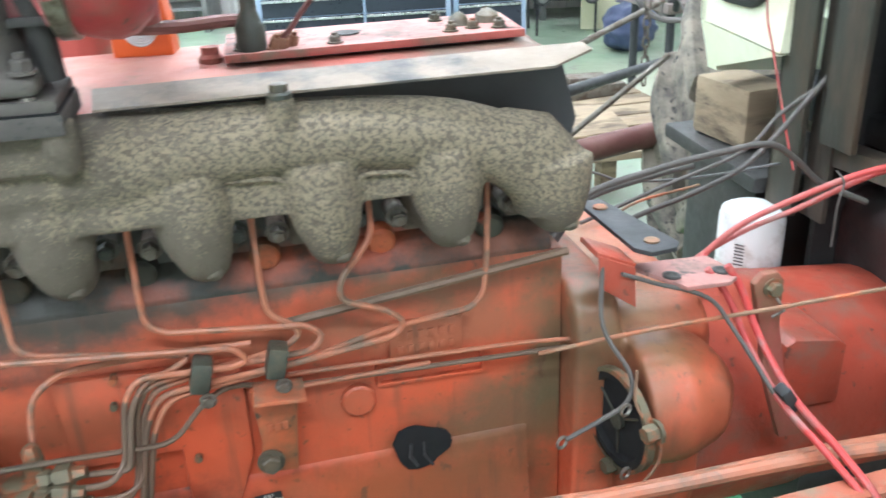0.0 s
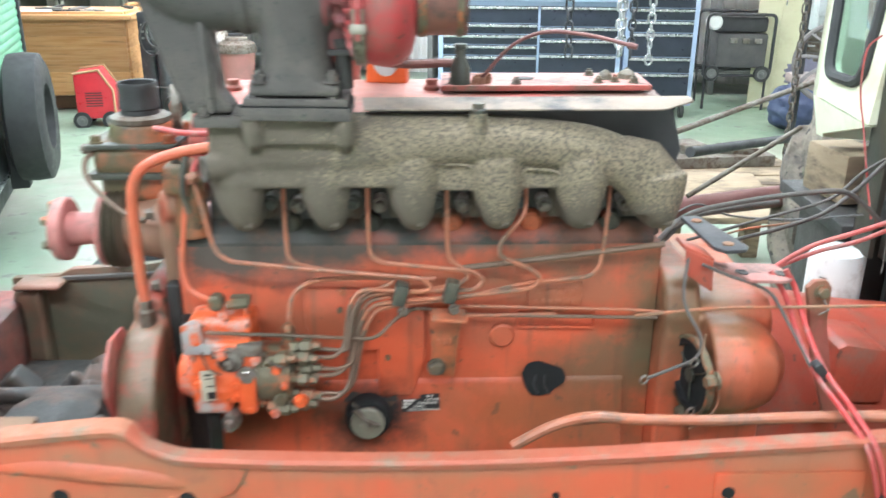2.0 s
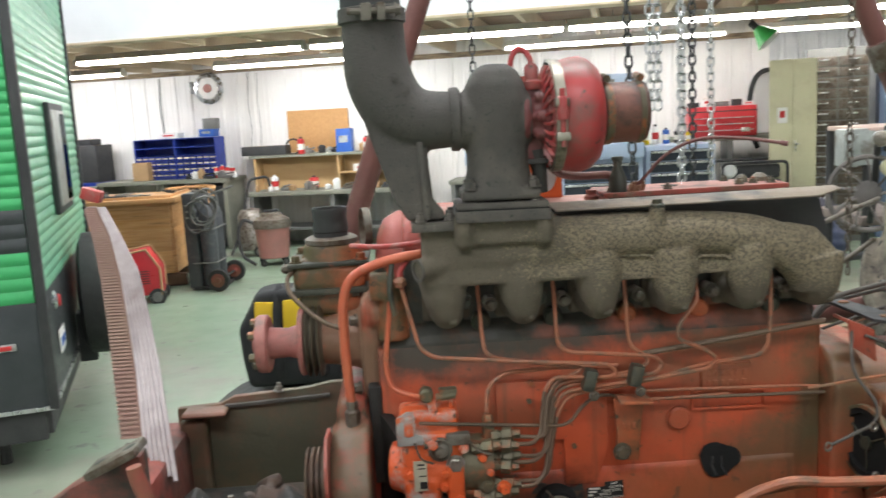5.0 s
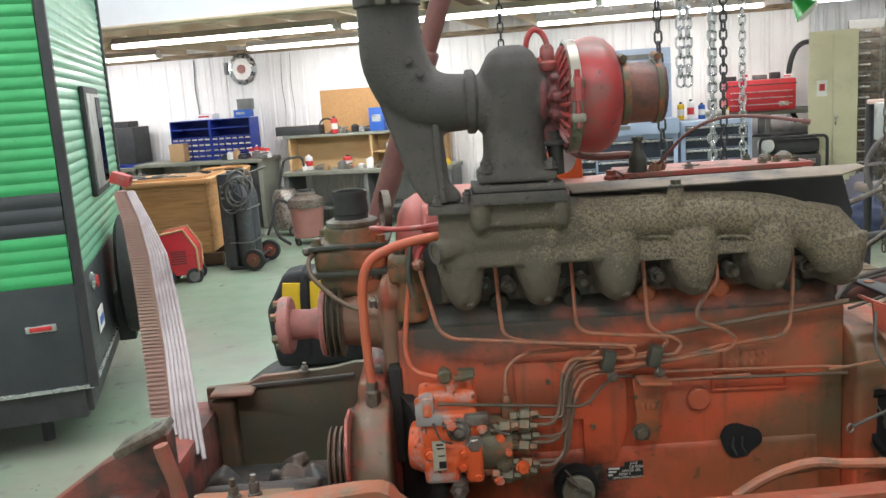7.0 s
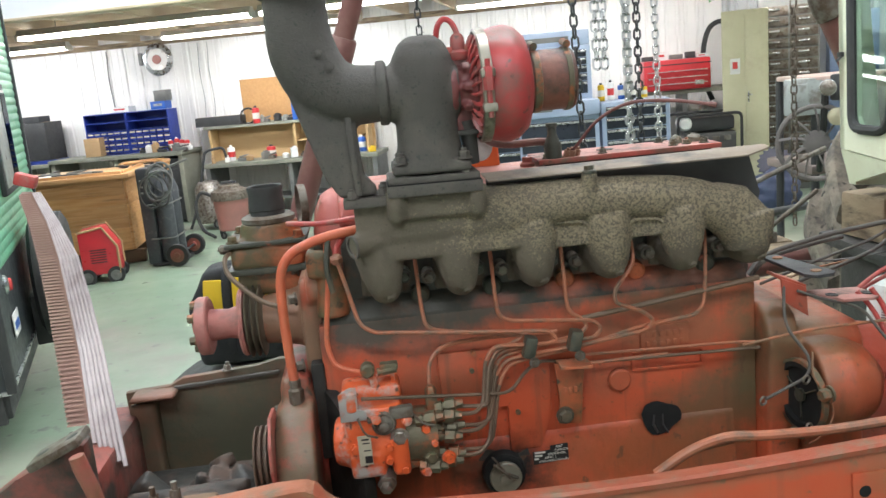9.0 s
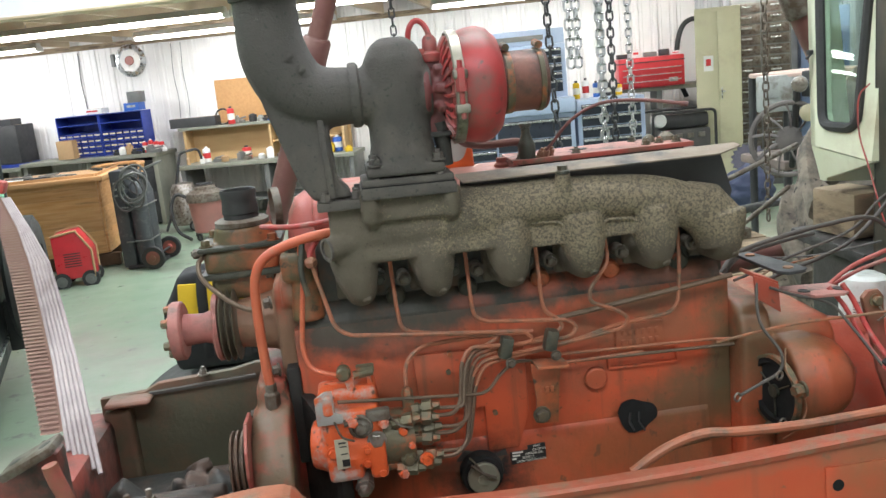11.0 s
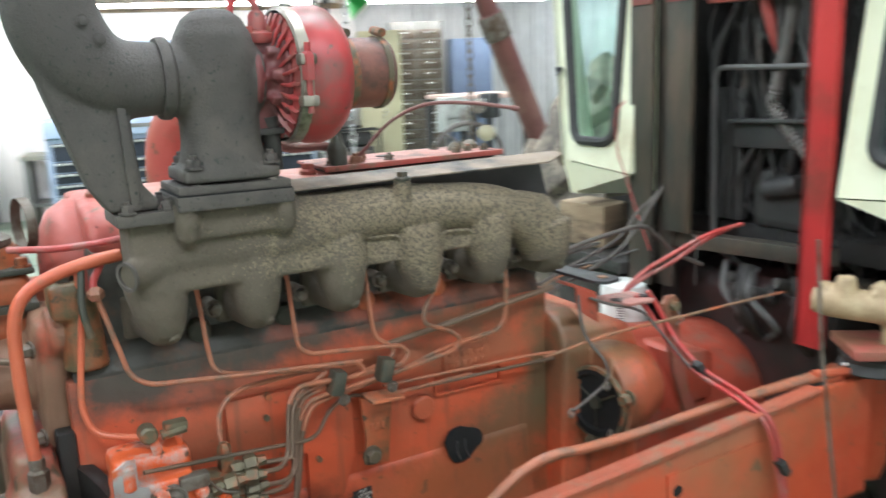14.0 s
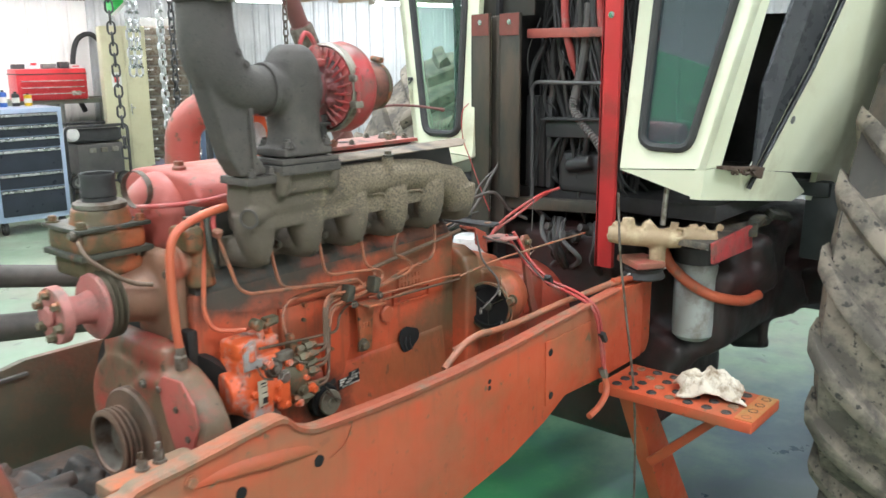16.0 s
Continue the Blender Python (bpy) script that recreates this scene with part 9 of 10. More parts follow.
# bulkhead: posts, plates, rails
s = Shape()
s.prism([(0.275, 1.10), (0.33, 1.10), (0.33, 1.80), (0.275, 1.80)], 0.01, at_x(1.205), bevel=0.002)
s.prism([(0.20, 1.80), (0.41, 1.80), (0.41, 2.30), (0.20, 2.30)], 0.01, at_x(1.25), bevel=0.002)
part("bulkhead_infill", s, CAB_DARK, cab)
s = Shape()
s.prism([(-0.128, 1.06), (-0.072, 1.06), (-0.072, 2.30), (-0.128, 2.30)], 0.02, at_x(1.19), bevel=0.003)
s.prism([(-0.082, 1.06), (-0.072, 1.06), (-0.072, 2.30), (-0.082, 2.30)], 0.07, at_x(1.19), bevel=0.002)
post = part("bulkhead_post", s, material("red_post_paint", (0.48, 0.03, 0.03), 0.4, second=(0.40, 0.03, 0.03), dirt=(0.2, 0.04, 0.03), dirt_amount=0.2, bump=0.06), cab, "bright red bulkhead post")
s = Shape()
s.bolt((1.19, -0.1, 1.79), (-1, 0, 0), 0.007, 0.005)
part("post_bolt", s, CHROME, post)
PLATE_BROWN = material("oil_browned_plate", (0.044, 0.041, 0.028), 0.55, second=(0.024, 0.023, 0.019), amount=0.9, scale=4, dirt=(0.075, 0.052, 0.034), dirt_amount=0.35, dirt_scale=7, bump=0.2, stretch=(1, 1, 0.3))
for y0, y1, x in ((0.318, 0.390, 1.178), (0.205, 0.283, 1.181)):
    s = Shape()
    s.prism([(y0, 1.10 if y0 > 0.3 else 1.24), (y1, 1.10 if y0 > 0.3 else 1.24), (y1, 1.805), (y0, 1.808)], 0.012, at_x(x), bevel=0.003)
    s.prism([(y1 - 0.008, 1.12 if y0 > 0.3 else 1.24), (y1, 1.12 if y0 > 0.3 else 1.24), (y1, 1.80), (y1 - 0.008, 1.80)], 0.05, at_x(x), bevel=0.002)
    pl = part("bulkhead_plate", s, PLATE_BROWN, cab, "dark oil-stained bulkhead plate")
    s = Shape()
    s.prism([(y0 + 0.003, 1.74), (y1 - 0.003, 1.74), (y1 - 0.003, 1.804), (y0 + 0.003, 1.806)], 0.003, at_x(x - 0.0025))
    part("red_band", s, material("faded_red_on_plate", (0.22, 0.045, 0.035), 0.55, second=(0.12, 0.05, 0.035), amount=0.9, scale=14, bump=0.1), pl)
    s = Shape()
    s.bolt((x - 0.002, (y0 + y1) / 2, 1.78), (-1, 0, 0), 0.006, 0.004)
    part("plate_bolt", s, CHROME, pl)
s = Shape()
s.box((1.23, 0.08, 1.225), (0.04, 0.40, 0.035), (-3, 0, 0), bevel=0.004)
part("lower_rail", s, PLATE_BROWN, cab)
s = Shape()
s.box((1.24, 0.06, 1.745), (0.03, 0.30, 0.028), bevel=0.004)
part("upper_rail", s, material("pinkish_red_rail", (0.36, 0.09, 0.07), 0.5, second=(0.28, 0.07, 0.05), dirt=(0.1, 0.06, 0.05), dirt_amount=0.3, dirt_scale=12, bump=0.1), cab, "dull red cross rail")
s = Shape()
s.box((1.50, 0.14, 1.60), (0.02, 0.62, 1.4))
part("firewall", s, INTERIOR_BLACK, cab, "bulkhead behind the wiring, black for the bay's shade")
# added black partition: hides the bright cream panel behind the plates
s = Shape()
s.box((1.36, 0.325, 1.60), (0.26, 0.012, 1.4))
part("bay_side", s, INTERIOR_BLACK, cab, "black partition added to darken the wiring bay's side")
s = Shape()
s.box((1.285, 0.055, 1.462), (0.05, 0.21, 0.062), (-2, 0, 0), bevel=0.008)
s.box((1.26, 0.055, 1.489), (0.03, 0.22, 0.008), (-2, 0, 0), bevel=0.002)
part("shelf_bracket", s, INTERIOR_GREY, cab, "dark shelf bracket with shade in its colour")
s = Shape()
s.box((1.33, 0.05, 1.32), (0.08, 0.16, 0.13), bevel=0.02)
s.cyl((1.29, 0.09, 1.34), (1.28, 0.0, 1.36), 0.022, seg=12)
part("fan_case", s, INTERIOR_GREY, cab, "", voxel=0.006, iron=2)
for y, w in ((0.185, 0.022), (0.212, 0.02), (0.237, 0.018), (0.158, 0.018)):
    s = Shape()
    s.box((1.295, y, 1.41), (0.03, w, 0.29), bevel=0.005)
    part("valve_tube", s, INTERIOR_GREY, cab)
s = Shape()
s.box((1.42, 0.02, 1.50), (0.12, 0.20, 0.10), bevel=0.015)
s.box((1.45, 0.06, 1.30), (0.16, 0.18, 0.16), bevel=0.02)
s.box((1.44, 0.0, 1.68), (0.1, 0.2, 0.06), bevel=0.01)
part("control_block", s, material("dark_grey_hydraulics", (0.05, 0.05, 0.052), 0.5, second=(0.08, 0.078, 0.075), bump=0.3), cab, "", voxel=0.008, iron=2)
s = Shape()
s.tube(corner_path([(1.26, 0.205, 1.22), (1.25, 0.205, 1.58), (1.25, 0.19, 1.598), (1.25, -0.05, 1.598), (1.27, -0.07, 1.57), (1.28, -0.07, 1.3)], 0.03), 0.006, 8)
part("loop_pipe", s, HOSE_GREY, cab, "grey bent pipe loop")
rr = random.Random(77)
ramp_mats = (RUBBER, INTERIOR_GREY, BLACK_GRIME_SHADE, RUBBER, INTERIOR_GREY, INTERIOR_BLACK)
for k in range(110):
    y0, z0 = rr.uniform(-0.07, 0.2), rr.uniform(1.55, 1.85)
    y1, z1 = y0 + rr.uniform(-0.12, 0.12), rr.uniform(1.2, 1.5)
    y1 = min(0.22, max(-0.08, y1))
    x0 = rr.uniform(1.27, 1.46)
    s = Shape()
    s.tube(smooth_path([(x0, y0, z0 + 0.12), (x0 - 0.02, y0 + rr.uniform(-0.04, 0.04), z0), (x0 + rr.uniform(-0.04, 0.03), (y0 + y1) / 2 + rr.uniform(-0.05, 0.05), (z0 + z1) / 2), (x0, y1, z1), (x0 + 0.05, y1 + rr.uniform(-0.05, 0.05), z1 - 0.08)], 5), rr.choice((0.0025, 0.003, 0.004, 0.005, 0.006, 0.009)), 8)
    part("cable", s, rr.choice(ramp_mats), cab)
s = Shape()
pth = smooth_path([(1.27, 0.02, 1.83), (1.27, 0.03, 1.70), (1.265, 0.055, 1.56), (1.265, 0.06, 1.52), (1.265, 0.02, 1.47), (1.265, -0.03, 1.42), (1.27, -0.05, 1.38)], 14)
s.tube(pth, [0.013 + 0.0022 * (i % 2) for i in range(len(pth))], 10)
part("ribbed_hose", s, material("pale_grey_conduit", (0.13, 0.115, 0.105), 0.6, second=(0.09, 0.085, 0.08), bump=0.1), cab, "pale ribbed conduit")
for y, z, c in ((-0.03, 1.82, HOSE_RED), (0.09, 1.80, HOSE_RED), (-0.01, 1.80, RUBBER)):
    s = Shape()
    s.tube(smooth_path([(1.25, y, z + 0.3), (1.25, y, z), (1.26, y - 0.02, z - 0.12), (1.3, y - 0.03, z - 0.2)]), 0.012, 10)
    part("cable", s, c, cab)
for k in range(8):
    s = Shape()
    y = rr.uniform(-0.06, 0.19)
    s.tube(smooth_path([(1.25, y, 1.18), (1.22, y + rr.uniform(-0.03, 0.03), 1.12), (1.24, y + rr.uniform(-0.1, 0.1), 1.06), (1.3, y, 1.0)]), rr.choice((0.005, 0.008, 0.012)), 8)
    part("cable", s, rr.choice((RUBBER, BLACK_GRIME_SHADE, HOSE_GREY)), cab)
for y, z in ((-0.02, 1.15), (0.1, 1.14), (0.04, 1.12)):
    s = Shape()
    s.lathe([(0.02, 0), (0.022, 0.02), (0.012, 0.03), (0.012, 0.06)], axes((1.27, y, z), (1.2, y + 0.02, z + 0.02)), 12)
    part("pipe_end", s, BLACK_GRIME_SHADE, cab)
s = Shape()
s.tube(smooth_path([(1.168, 0.392, 1.53), (1.150, 0.405, 1.50), (1.150, 0.402, 1.42), (1.155, 0.375, 1.35), (1.158, 0.33, 1.25), (1.16, 0.30, 1.19)]), 0.0019, 6)
part("red_wire", s, HOSE_RED, cab)


# ---- wheels ----
def tyre(cx, cy, cz, R, w, lugs, name, label):
    f = tractor
    t = Shape()
    prof = [(R * 0.58, -w * 0.36), (R * 0.72, -w * 0.5), (R * 0.86, -w * 0.5), (R * 0.945, -w * 0.43), (R * 0.955, 0), (R * 0.945, w * 0.43), (R * 0.86, w * 0.5), (R * 0.72, w * 0.5), (R * 0.58, w * 0.36)]
    t.lathe(prof, axes((cx, cy, cz), (cx, cy + 1, cz)), 64, (False, False))
    ty = part(name, t, RUBBER_DUSTY if lugs else RUBBER, f, label)
    for k in range(lugs):
        for side in (-1, 1):
            a = 2 * math.pi * (k + (0.5 if side > 0 else 0)) / lugs
            t = Shape()
            bar = []
            for i in range(8):
                q = i / 7
                yy = side * (0.02 + 0.475 * q) * w
                ang = a + 0.30 * (1 - q) ** 0.85 - 0.15
                low = R * (0.93 if q < 0.8 else 0.885)
                top = R * (1.0 - 0.035 * max(0.0, (q - 0.7) / 0.3) ** 1.5)
                wide = 0.052 + 0.012 * q
                bar.append([Vector((cx + r * math.cos(ang + k * wide), cy + yy, cz + r * math.sin(ang + k * wide)))
                            for k, r in ((-1.15, low), (-0.86, 0.4 * low + 0.6 * top), (-0.66, top - 0.004), (-0.45, top), (0.45, top), (0.66, top - 0.004), (0.86, 0.4 * low + 0.6 * top), (1.15, low))])
            t.rings(bar)
            part("lug", t, RUBBER_DUSTY, ty)
    t = Shape()
    t.lathe([(R * 0.6, -w * 0.38), (R * 0.56, -w * 0.3), (R * 0.54, 0.0), (R * 0.56, w * 0.3), (R * 0.6, w * 0.38)], axes((cx, cy, cz), (cx, cy + 1, cz)), 48, (False, False))
    t.lathe([(R * 0.545, 0.02), (R * 0.3, 0.05), (R * 0.15, 0.0), (0, 0.0)], axes((cx, cy, cz), (cx, cy + 1, cz)), 36, (False, False))
    rim = part("rim", t, PALE_PAINT if lugs else GREY_STEEL, f)
    for k in range(8):
        a = 2 * math.pi * k / 8
        t = Shape()
        t.bolt((cx + R * 0.2 * math.cos(a), cy + (0.02 if lugs else -0.01), cz + R * 0.2 * math.sin(a)), (0, -1, 0), 0.014, 0.014)
        part("wheel_nut", t, DULL_STEEL, rim)
    return f


tyre(2.28, -0.88, 0.87, 0.87, 0.50, 22, "rear_tyre", "tall dusty rear tractor tyre with deep bar lugs")
tyre(2.28, 1.11, 0.87, 0.87, 0.50, 22, "rear_tyre", "tall dusty rear tractor tyre with deep bar lugs")
tyre(-0.40, 1.12, 0.45, 0.45, 0.26, 0, "front_tyre", "smooth black front tyre")
s = Shape()
arc = [(2.42 + r * math.cos(radians(160 - 9 * k)), 0.87 + r * math.sin(radians(160 - 9 * k))) for r, ks in ((0.95, range(11)), (0.938, range(10, -1, -1))) for k in ks]
s.prism(arc, 0.49, at_y(-0.66))
fender = part("fender", s, CAB_DARK, tractor, "dark dusty rear fender")
s = Shape()
s.box((2.02, -0.70, 1.72), (0.24, 0.02, 0.85), (0, 0, 0), bevel=0.005)
part("fender_inner", s, CAB_DARK, tractor)

# ---- tool bag on the front tyre ----
bag = thing("tool_bag", (-0.40, 1.05, 0.89), "open black and yellow tool bag standing on the front tyre", "bag")
s = Shape()
s.prism([(-0.527, 0.885), (-0.26, 0.885), (-0.25, 1.02), (-0.262, 1.125), (-0.30, 1.162), (-0.37, 1.165), (-0.44, 1.168), (-0.49, 1.16), (-0.515, 1.11), (-0.546, 1.06), (-0.54, 0.97)], 0.13, pose(0, 1.115, 0) @ XZ, bevel=0.02, seg=3)
part("body", s, BLACK_CLOTH, bag, voxel=0.006, iron=3)
for pts in (((-0.490, 1.138), (-0.436, 1.135), (-0.440, 1.020), (-0.502, 1.030)), ((-0.412, 1.138), (-0.35, 1.142), (-0.275, 1.135), (-0.285, 1.045), (-0.35, 1.065), (-0.418, 1.034))):
    s = Shape()
    s.prism(pts, 0.014, pose(0, 0.992, 0) @ XZ, bevel=0.003)
    part("yellow_panel", s, YELLOW, bag, "yellow cloth panel")
for x in (-0.432, -0.305):
    s = Shape()
    s.tube(smooth_path([(x, 0.982, 0.92), (x, 0.978, 1.04), (x + 0.004, 0.985, 1.13), (x + 0.012, 1.02, 1.165), (x + 0.02, 1.07, 1.15)]), 0.016, 8, flat=0.35)
    part("strap", s, BLACK_CLOTH, bag)

# ---- tilted oil cooler ----
cool = thing("oil_cooler", (-0.62, 0.3, 0.9), "tilted finned oil cooler with brown fins and pale tubes", "oil cooler")
A0, A1 = Vector((-0.835, 0.735, 1.470)), Vector((-0.806, 0.735, 1.472))
# the stack is bowed: outer edge of the fins, inner edge of the fins, edge of the tubes, from the top down
BOW = [(0.719, 1.453, -0.826, -0.800, -0.780), (0.673, 1.388, -0.797, -0.761, -0.736), (0.614, 1.307, -0.769, -0.728, -0.684), (0.541, 1.214, -0.739, -0.698, -0.648), (0.460, 1.116, -0.710, -0.666, -0.613), (0.350, 0.998, -0.671, -0.632, -0.572)]


def bow(q, col):
    k = min(4, int(q * 5))
    f = q * 5 - k
    a, b = BOW[k], BOW[k + 1]
    return Vector((a[col] + (b[col] - a[col]) * f, a[0] + (b[0] - a[0]) * f, a[1] + (b[1] - a[1]) * f))


n = 74
e = Vector((-0.1, 0.28, 0.0)) * 0.16
for k in range(n):
    q = (k + 0.5) / n
    a, b = bow(q, 2), bow(q, 3)
    d = Vector((0.0, 0.0014, 0.0016))
    out = Vector((-0.004, -0.007, -0.003))
    s = Shape()
    s.rings([[a - d + out, b - d + out, b - d + e, a - d + e], [a + d + out, b + d + out, b + d + e, a + d + e]])
    part("fin", s, FIN_BROWN, cool)
s = Shape()
s.rings([[bow(q / 5, 2), bow(q / 5, 3), bow(q / 5, 3) + e, bow(q / 5, 2) + e] for q in range(6)])
part("core", s, FIN_BROWN, cool)
for k in range(6):
    f = (k + 0.5) / 6
    path = [bow(q / 5, 3).lerp(bow(q / 5, 4), f) for q in range(6)]
    path.append(path[-1] + (path[-1] - path[-2]) * (0.28 + 0.07 * k))
    s = Shape()
    s.tube(path, [0.0022, 0.0032, 0.0042, 0.0045, 0.0047, 0.0050, 0.0050], 8)
    part("cooler_tube", s, FIN_PALE, cool)
# black sheet that paints the shade between the cooler tubes
s = Shape()
bk = Vector((-0.004, 0.012, -0.002))
s.rings([[bow(q / 5, 3) + bk, bow(q / 5, 4) + bk, bow(q / 5, 4) + bk * 1.8, bow(q / 5, 3) + bk * 1.8] for q in range(6)])
part("back_sheet", s, BLACK_GRIME_SHADE, cool)
s = Shape()
s.box(A1.lerp(A0, 0.3) + Vector((0.0, 0, 0.012)), (0.05, 0.03, 0.03), (0, 20, 0), bevel=0.006)
part("top_bracket", s, HOSE_RED, cool, "pink-red top bracket")


# ---- tripod and chains ----
tripod = thing("hoist_tripod", (0.8, 2.1, 0), "maroon pipe A-frame carrying the chain hoist behind the tractor", "hoist frame")
APEX = Vector((0.82, 2.05, 4.15))
for foot in ((-0.72, 2.62, 0.0), (2.72, 2.0, 0.0)):
    foot = Vector(foot)
    d = APEX - foot
    s = Shape()
    s.tube([foot, foot + d * 0.44], 0.052, 20)
    leg = part("leg", s, MAROON, tripod)
    s = Shape()
    s.tube([foot + d * 0.43, APEX - d * 0.02], 0.044, 20)
    part("inner_tube", s, MAROON, leg)
    s = Shape()
    s.lathe([(0.056, 0), (0.06, 0.004), (0.06, 0.10), (0.054, 0.11)], axes(foot + d * 0.415, APEX), 24)
    part("collar", s, DULL_STEEL if foot.x > 1 else MAROON, leg, "dark collar")
    s = Shape()
    s.box(foot + Vector((0, 0, 0.012)), (0.2, 0.2, 0.024), bevel=0.004)
    part("foot_plate", s, MAROON, leg)
s = Shape()
s.lathe([(0.09, 0), (0.12, 0.03), (0.12, 0.09), (0.05, 0.12)], Matrix.Translation(APEX + Vector((0, 0, -0.08))), 24)
part("head", s, MAROON, tripod)


def link_mesh(L, W, r):
    """One welded chain link in the local xz plane."""
    t = Shape()
    pts = []
    a = (L - W) / 2
    for k in range(9):
        q = math.pi * k / 8
        pts.append((W / 2 * math.cos(q), 0, a + W / 2 * math.sin(q)))
    for k in range(9):
        q = math.pi + math.pi * k / 8
        pts.append((W / 2 * math.cos(q), 0, -a + W / 2 * math.sin(q)))
    pts.append(pts[0])
    t.tube(pts[::2] if len(pts[::2]) > 8 else pts, r, 6, caps=(False, False))
    me = bpy.data.meshes.new("link")
    bmesh.ops.recalc_face_normals(t.bm, faces=t.bm.faces)
    t.bm.to_mesh(me)
    t.bm.free()
    me.polygons.foreach_set("use_smooth", [True] * len(me.polygons))
    return me


def chain(path, L, W, r, mat, label):
    """A hanging chain whose links lie along a path, each turned a quarter."""
    p = [Vector(q) for q in path]
    f = thing("chain", p[-1], label, "chain", "hoist chains")
    me = link_mesh(L, W, r)
    me.materials.append(mat)
    base = world_of(f).inverted()
    pitch = L - 2 * r - 0.001
    left, k = 0.0, 0
    for a, b in zip(p, p[1:]):
        d = (b - a).length
        pos = left
        while pos < d:
            c = a + (b - a) * (pos / d)
            o = new("link", me)
            o.parent = f
            o.matrix_parent_inverse = base
            o.matrix_basis = axes(c, b) @ pose(0, 0, 0, 0, 0, 90 * (k % 2) + random.uniform(-12, 12))
            pos += pitch
            k += 1
        left = pos - d
    return f


chain([(0.30, 2.4, 3.4), (0.285, 2.45, 2.6), (0.29, 2.5, 1.78)], 0.046, 0.024, 0.0038, BLACK_STEEL, "thin dark sling chain hanging behind the turbocharger")
chain([(0.80, 2.02, 3.6), (0.84, 2.0, 2.6), (0.868, 1.98, 1.28)], 0.052, 0.029, 0.0045, BLACK_STEEL, "dark sling chain hanging from the hoist")
for x, z in ((0.945, 1.62), (0.975, 1.61)):
    chain([(x, 2.0, 3.6), (x, 2.0, z)], 0.048, 0.031, 0.0052, CHROME, "bright doubled hoist load chain")
for x, y, mat in ((1.04, 1.92, CHROME), (1.06, 1.96, CHROME), (1.08, 1.9, BLACK_STEEL)):
    chain([(x, y, 3.6), (x, y, 1.28)], 0.042, 0.026, 0.0043, mat, "hoist chain hanging behind the engine")
chain([(1.13, 1.85, 3.6), (1.135, 1.85, 1.28)], 0.038, 0.024, 0.004, CHROME, "thin hand chain of the hoist")
chain([(1.72, 1.95, 3.3), (1.73, 1.95, 2.2), (1.735, 1.95, 0.9)], 0.042, 0.024, 0.0037, DULL_STEEL, "dark chain hanging beside the cab")
s = Shape()
s.box((1.0, 1.98, 3.62), (0.3, 0.22, 0.26), bevel=0.04)
s.torus(pose(0.95, 1.98, 3.8, 90), 0.06, 0.016, 20, 8)
solid("chain_hoist", s, DULL_STEEL, "grey chain hoist block under the tripod head", "hoist")

# ---- travel trailer ----
RV = pose(-1.78, 2.62, 0, 0, 0, 15)
rv = thing("travel_trailer", RV, "green corrugated travel trailer with a dark skirt, parked indoors", "trailer")


def siding(name, u0, u1, z0, z1, face, mat, label=""):
    """Corrugated siding on the side (face 's', along -x) or the tail (face 't', along +y)."""
    t = Shape()
    n_ = max(2, int((z1 - z0) / 0.052))
    prof = []
    for k in range(n_):
        z = z0 + (z1 - z0) * k / n_
        h = (z1 - z0) / n_
        prof += [(0.0, z), (-0.006, z + h * 0.25), (-0.0075, z + h * 0.5), (-0.004, z + h * 0.8)]
    prof.append((0.0, z1))
    poly = prof + [(0.03, z1), (0.03, z0)]
    if face == "s":
        m_ = RV @ pose(u0, 0, 0) @ YZ
    else:
        m_ = RV @ pose(0, u1, 0, 0, 0, 90) @ pose(-(u1 - u0), 0, 0) @ YZ
    t.prism(poly, u1 - u0, m_)
    return part(name, t, mat, rv, label, smooth=25)


siding("side_panel", -4.2, -0.03, 1.30, 2.75, "s", GREEN_BRIGHT, "bright green corrugated side")
siding("side_stripe", -4.2, -0.03, 1.10, 1.30, "s", TREAD_PLATE, "dark grey stripe")
siding("side_panel", -4.2, -0.03, 0.86, 1.10, "s", GREEN_BRIGHT, "bright green corrugated side")
siding("tail_panel", 0.03, 2.37, 0.88, 2.75, "t", GREEN_PALE, "pale green corrugated tail")
s = Shape()
s.box((-2.1, 1.2, 1.55), (4.1, 2.3, 2.3), m=RV)
part("body_core", s, TREAD_PLATE, rv)
s = Shape()
s.box((-2.1, 0.012, 0.60), (4.2, 0.03, 0.52), m=RV, bevel=0.004)
part("side_skirt", s, TREAD_PLATE, rv, "dark embossed side skirt")
s = Shape()
s.box((-0.012, 1.2, 0.62), (0.03, 2.36, 0.52), m=RV, bevel=0.004)
part("tail_skirt", s, TREAD_PLATE, rv, "dark embossed tail skirt")
s = Shape()
s.box((-2.1, -0.004, 0.345), (4.2, 0.02, 0.02), m=RV, bevel=0.003)
s.box((0.004, 1.2, 0.36), (0.02, 2.36, 0.02), m=RV, bevel=0.003)
part("bright_trim", s, CHROME, rv)
s = Shape()
s.box((-2.1, 0.05, 0.26), (4.1, 0.05, 0.16), m=RV, bevel=0.01)
s.box((-0.05, 1.2, 0.27), (0.05, 2.3, 0.14), m=RV, bevel=0.01)
part("chassis", s, BLACK_STEEL, rv)
for y in (0.0, 2.4):
    s = Shape()
    s.box((0, y, 1.55), (0.045, 0.045, 2.42), m=RV, bevel=0.008)
    part("corner_trim", s, BLACK_STEEL, rv, "black corner moulding")
s = Shape()
s.box((0.022, 1.16, 1.50), (0.03, 0.66, 0.62), m=RV, bevel=0.01)
w = part("window_frame", s, BLACK_STEEL, rv)
s = Shape()
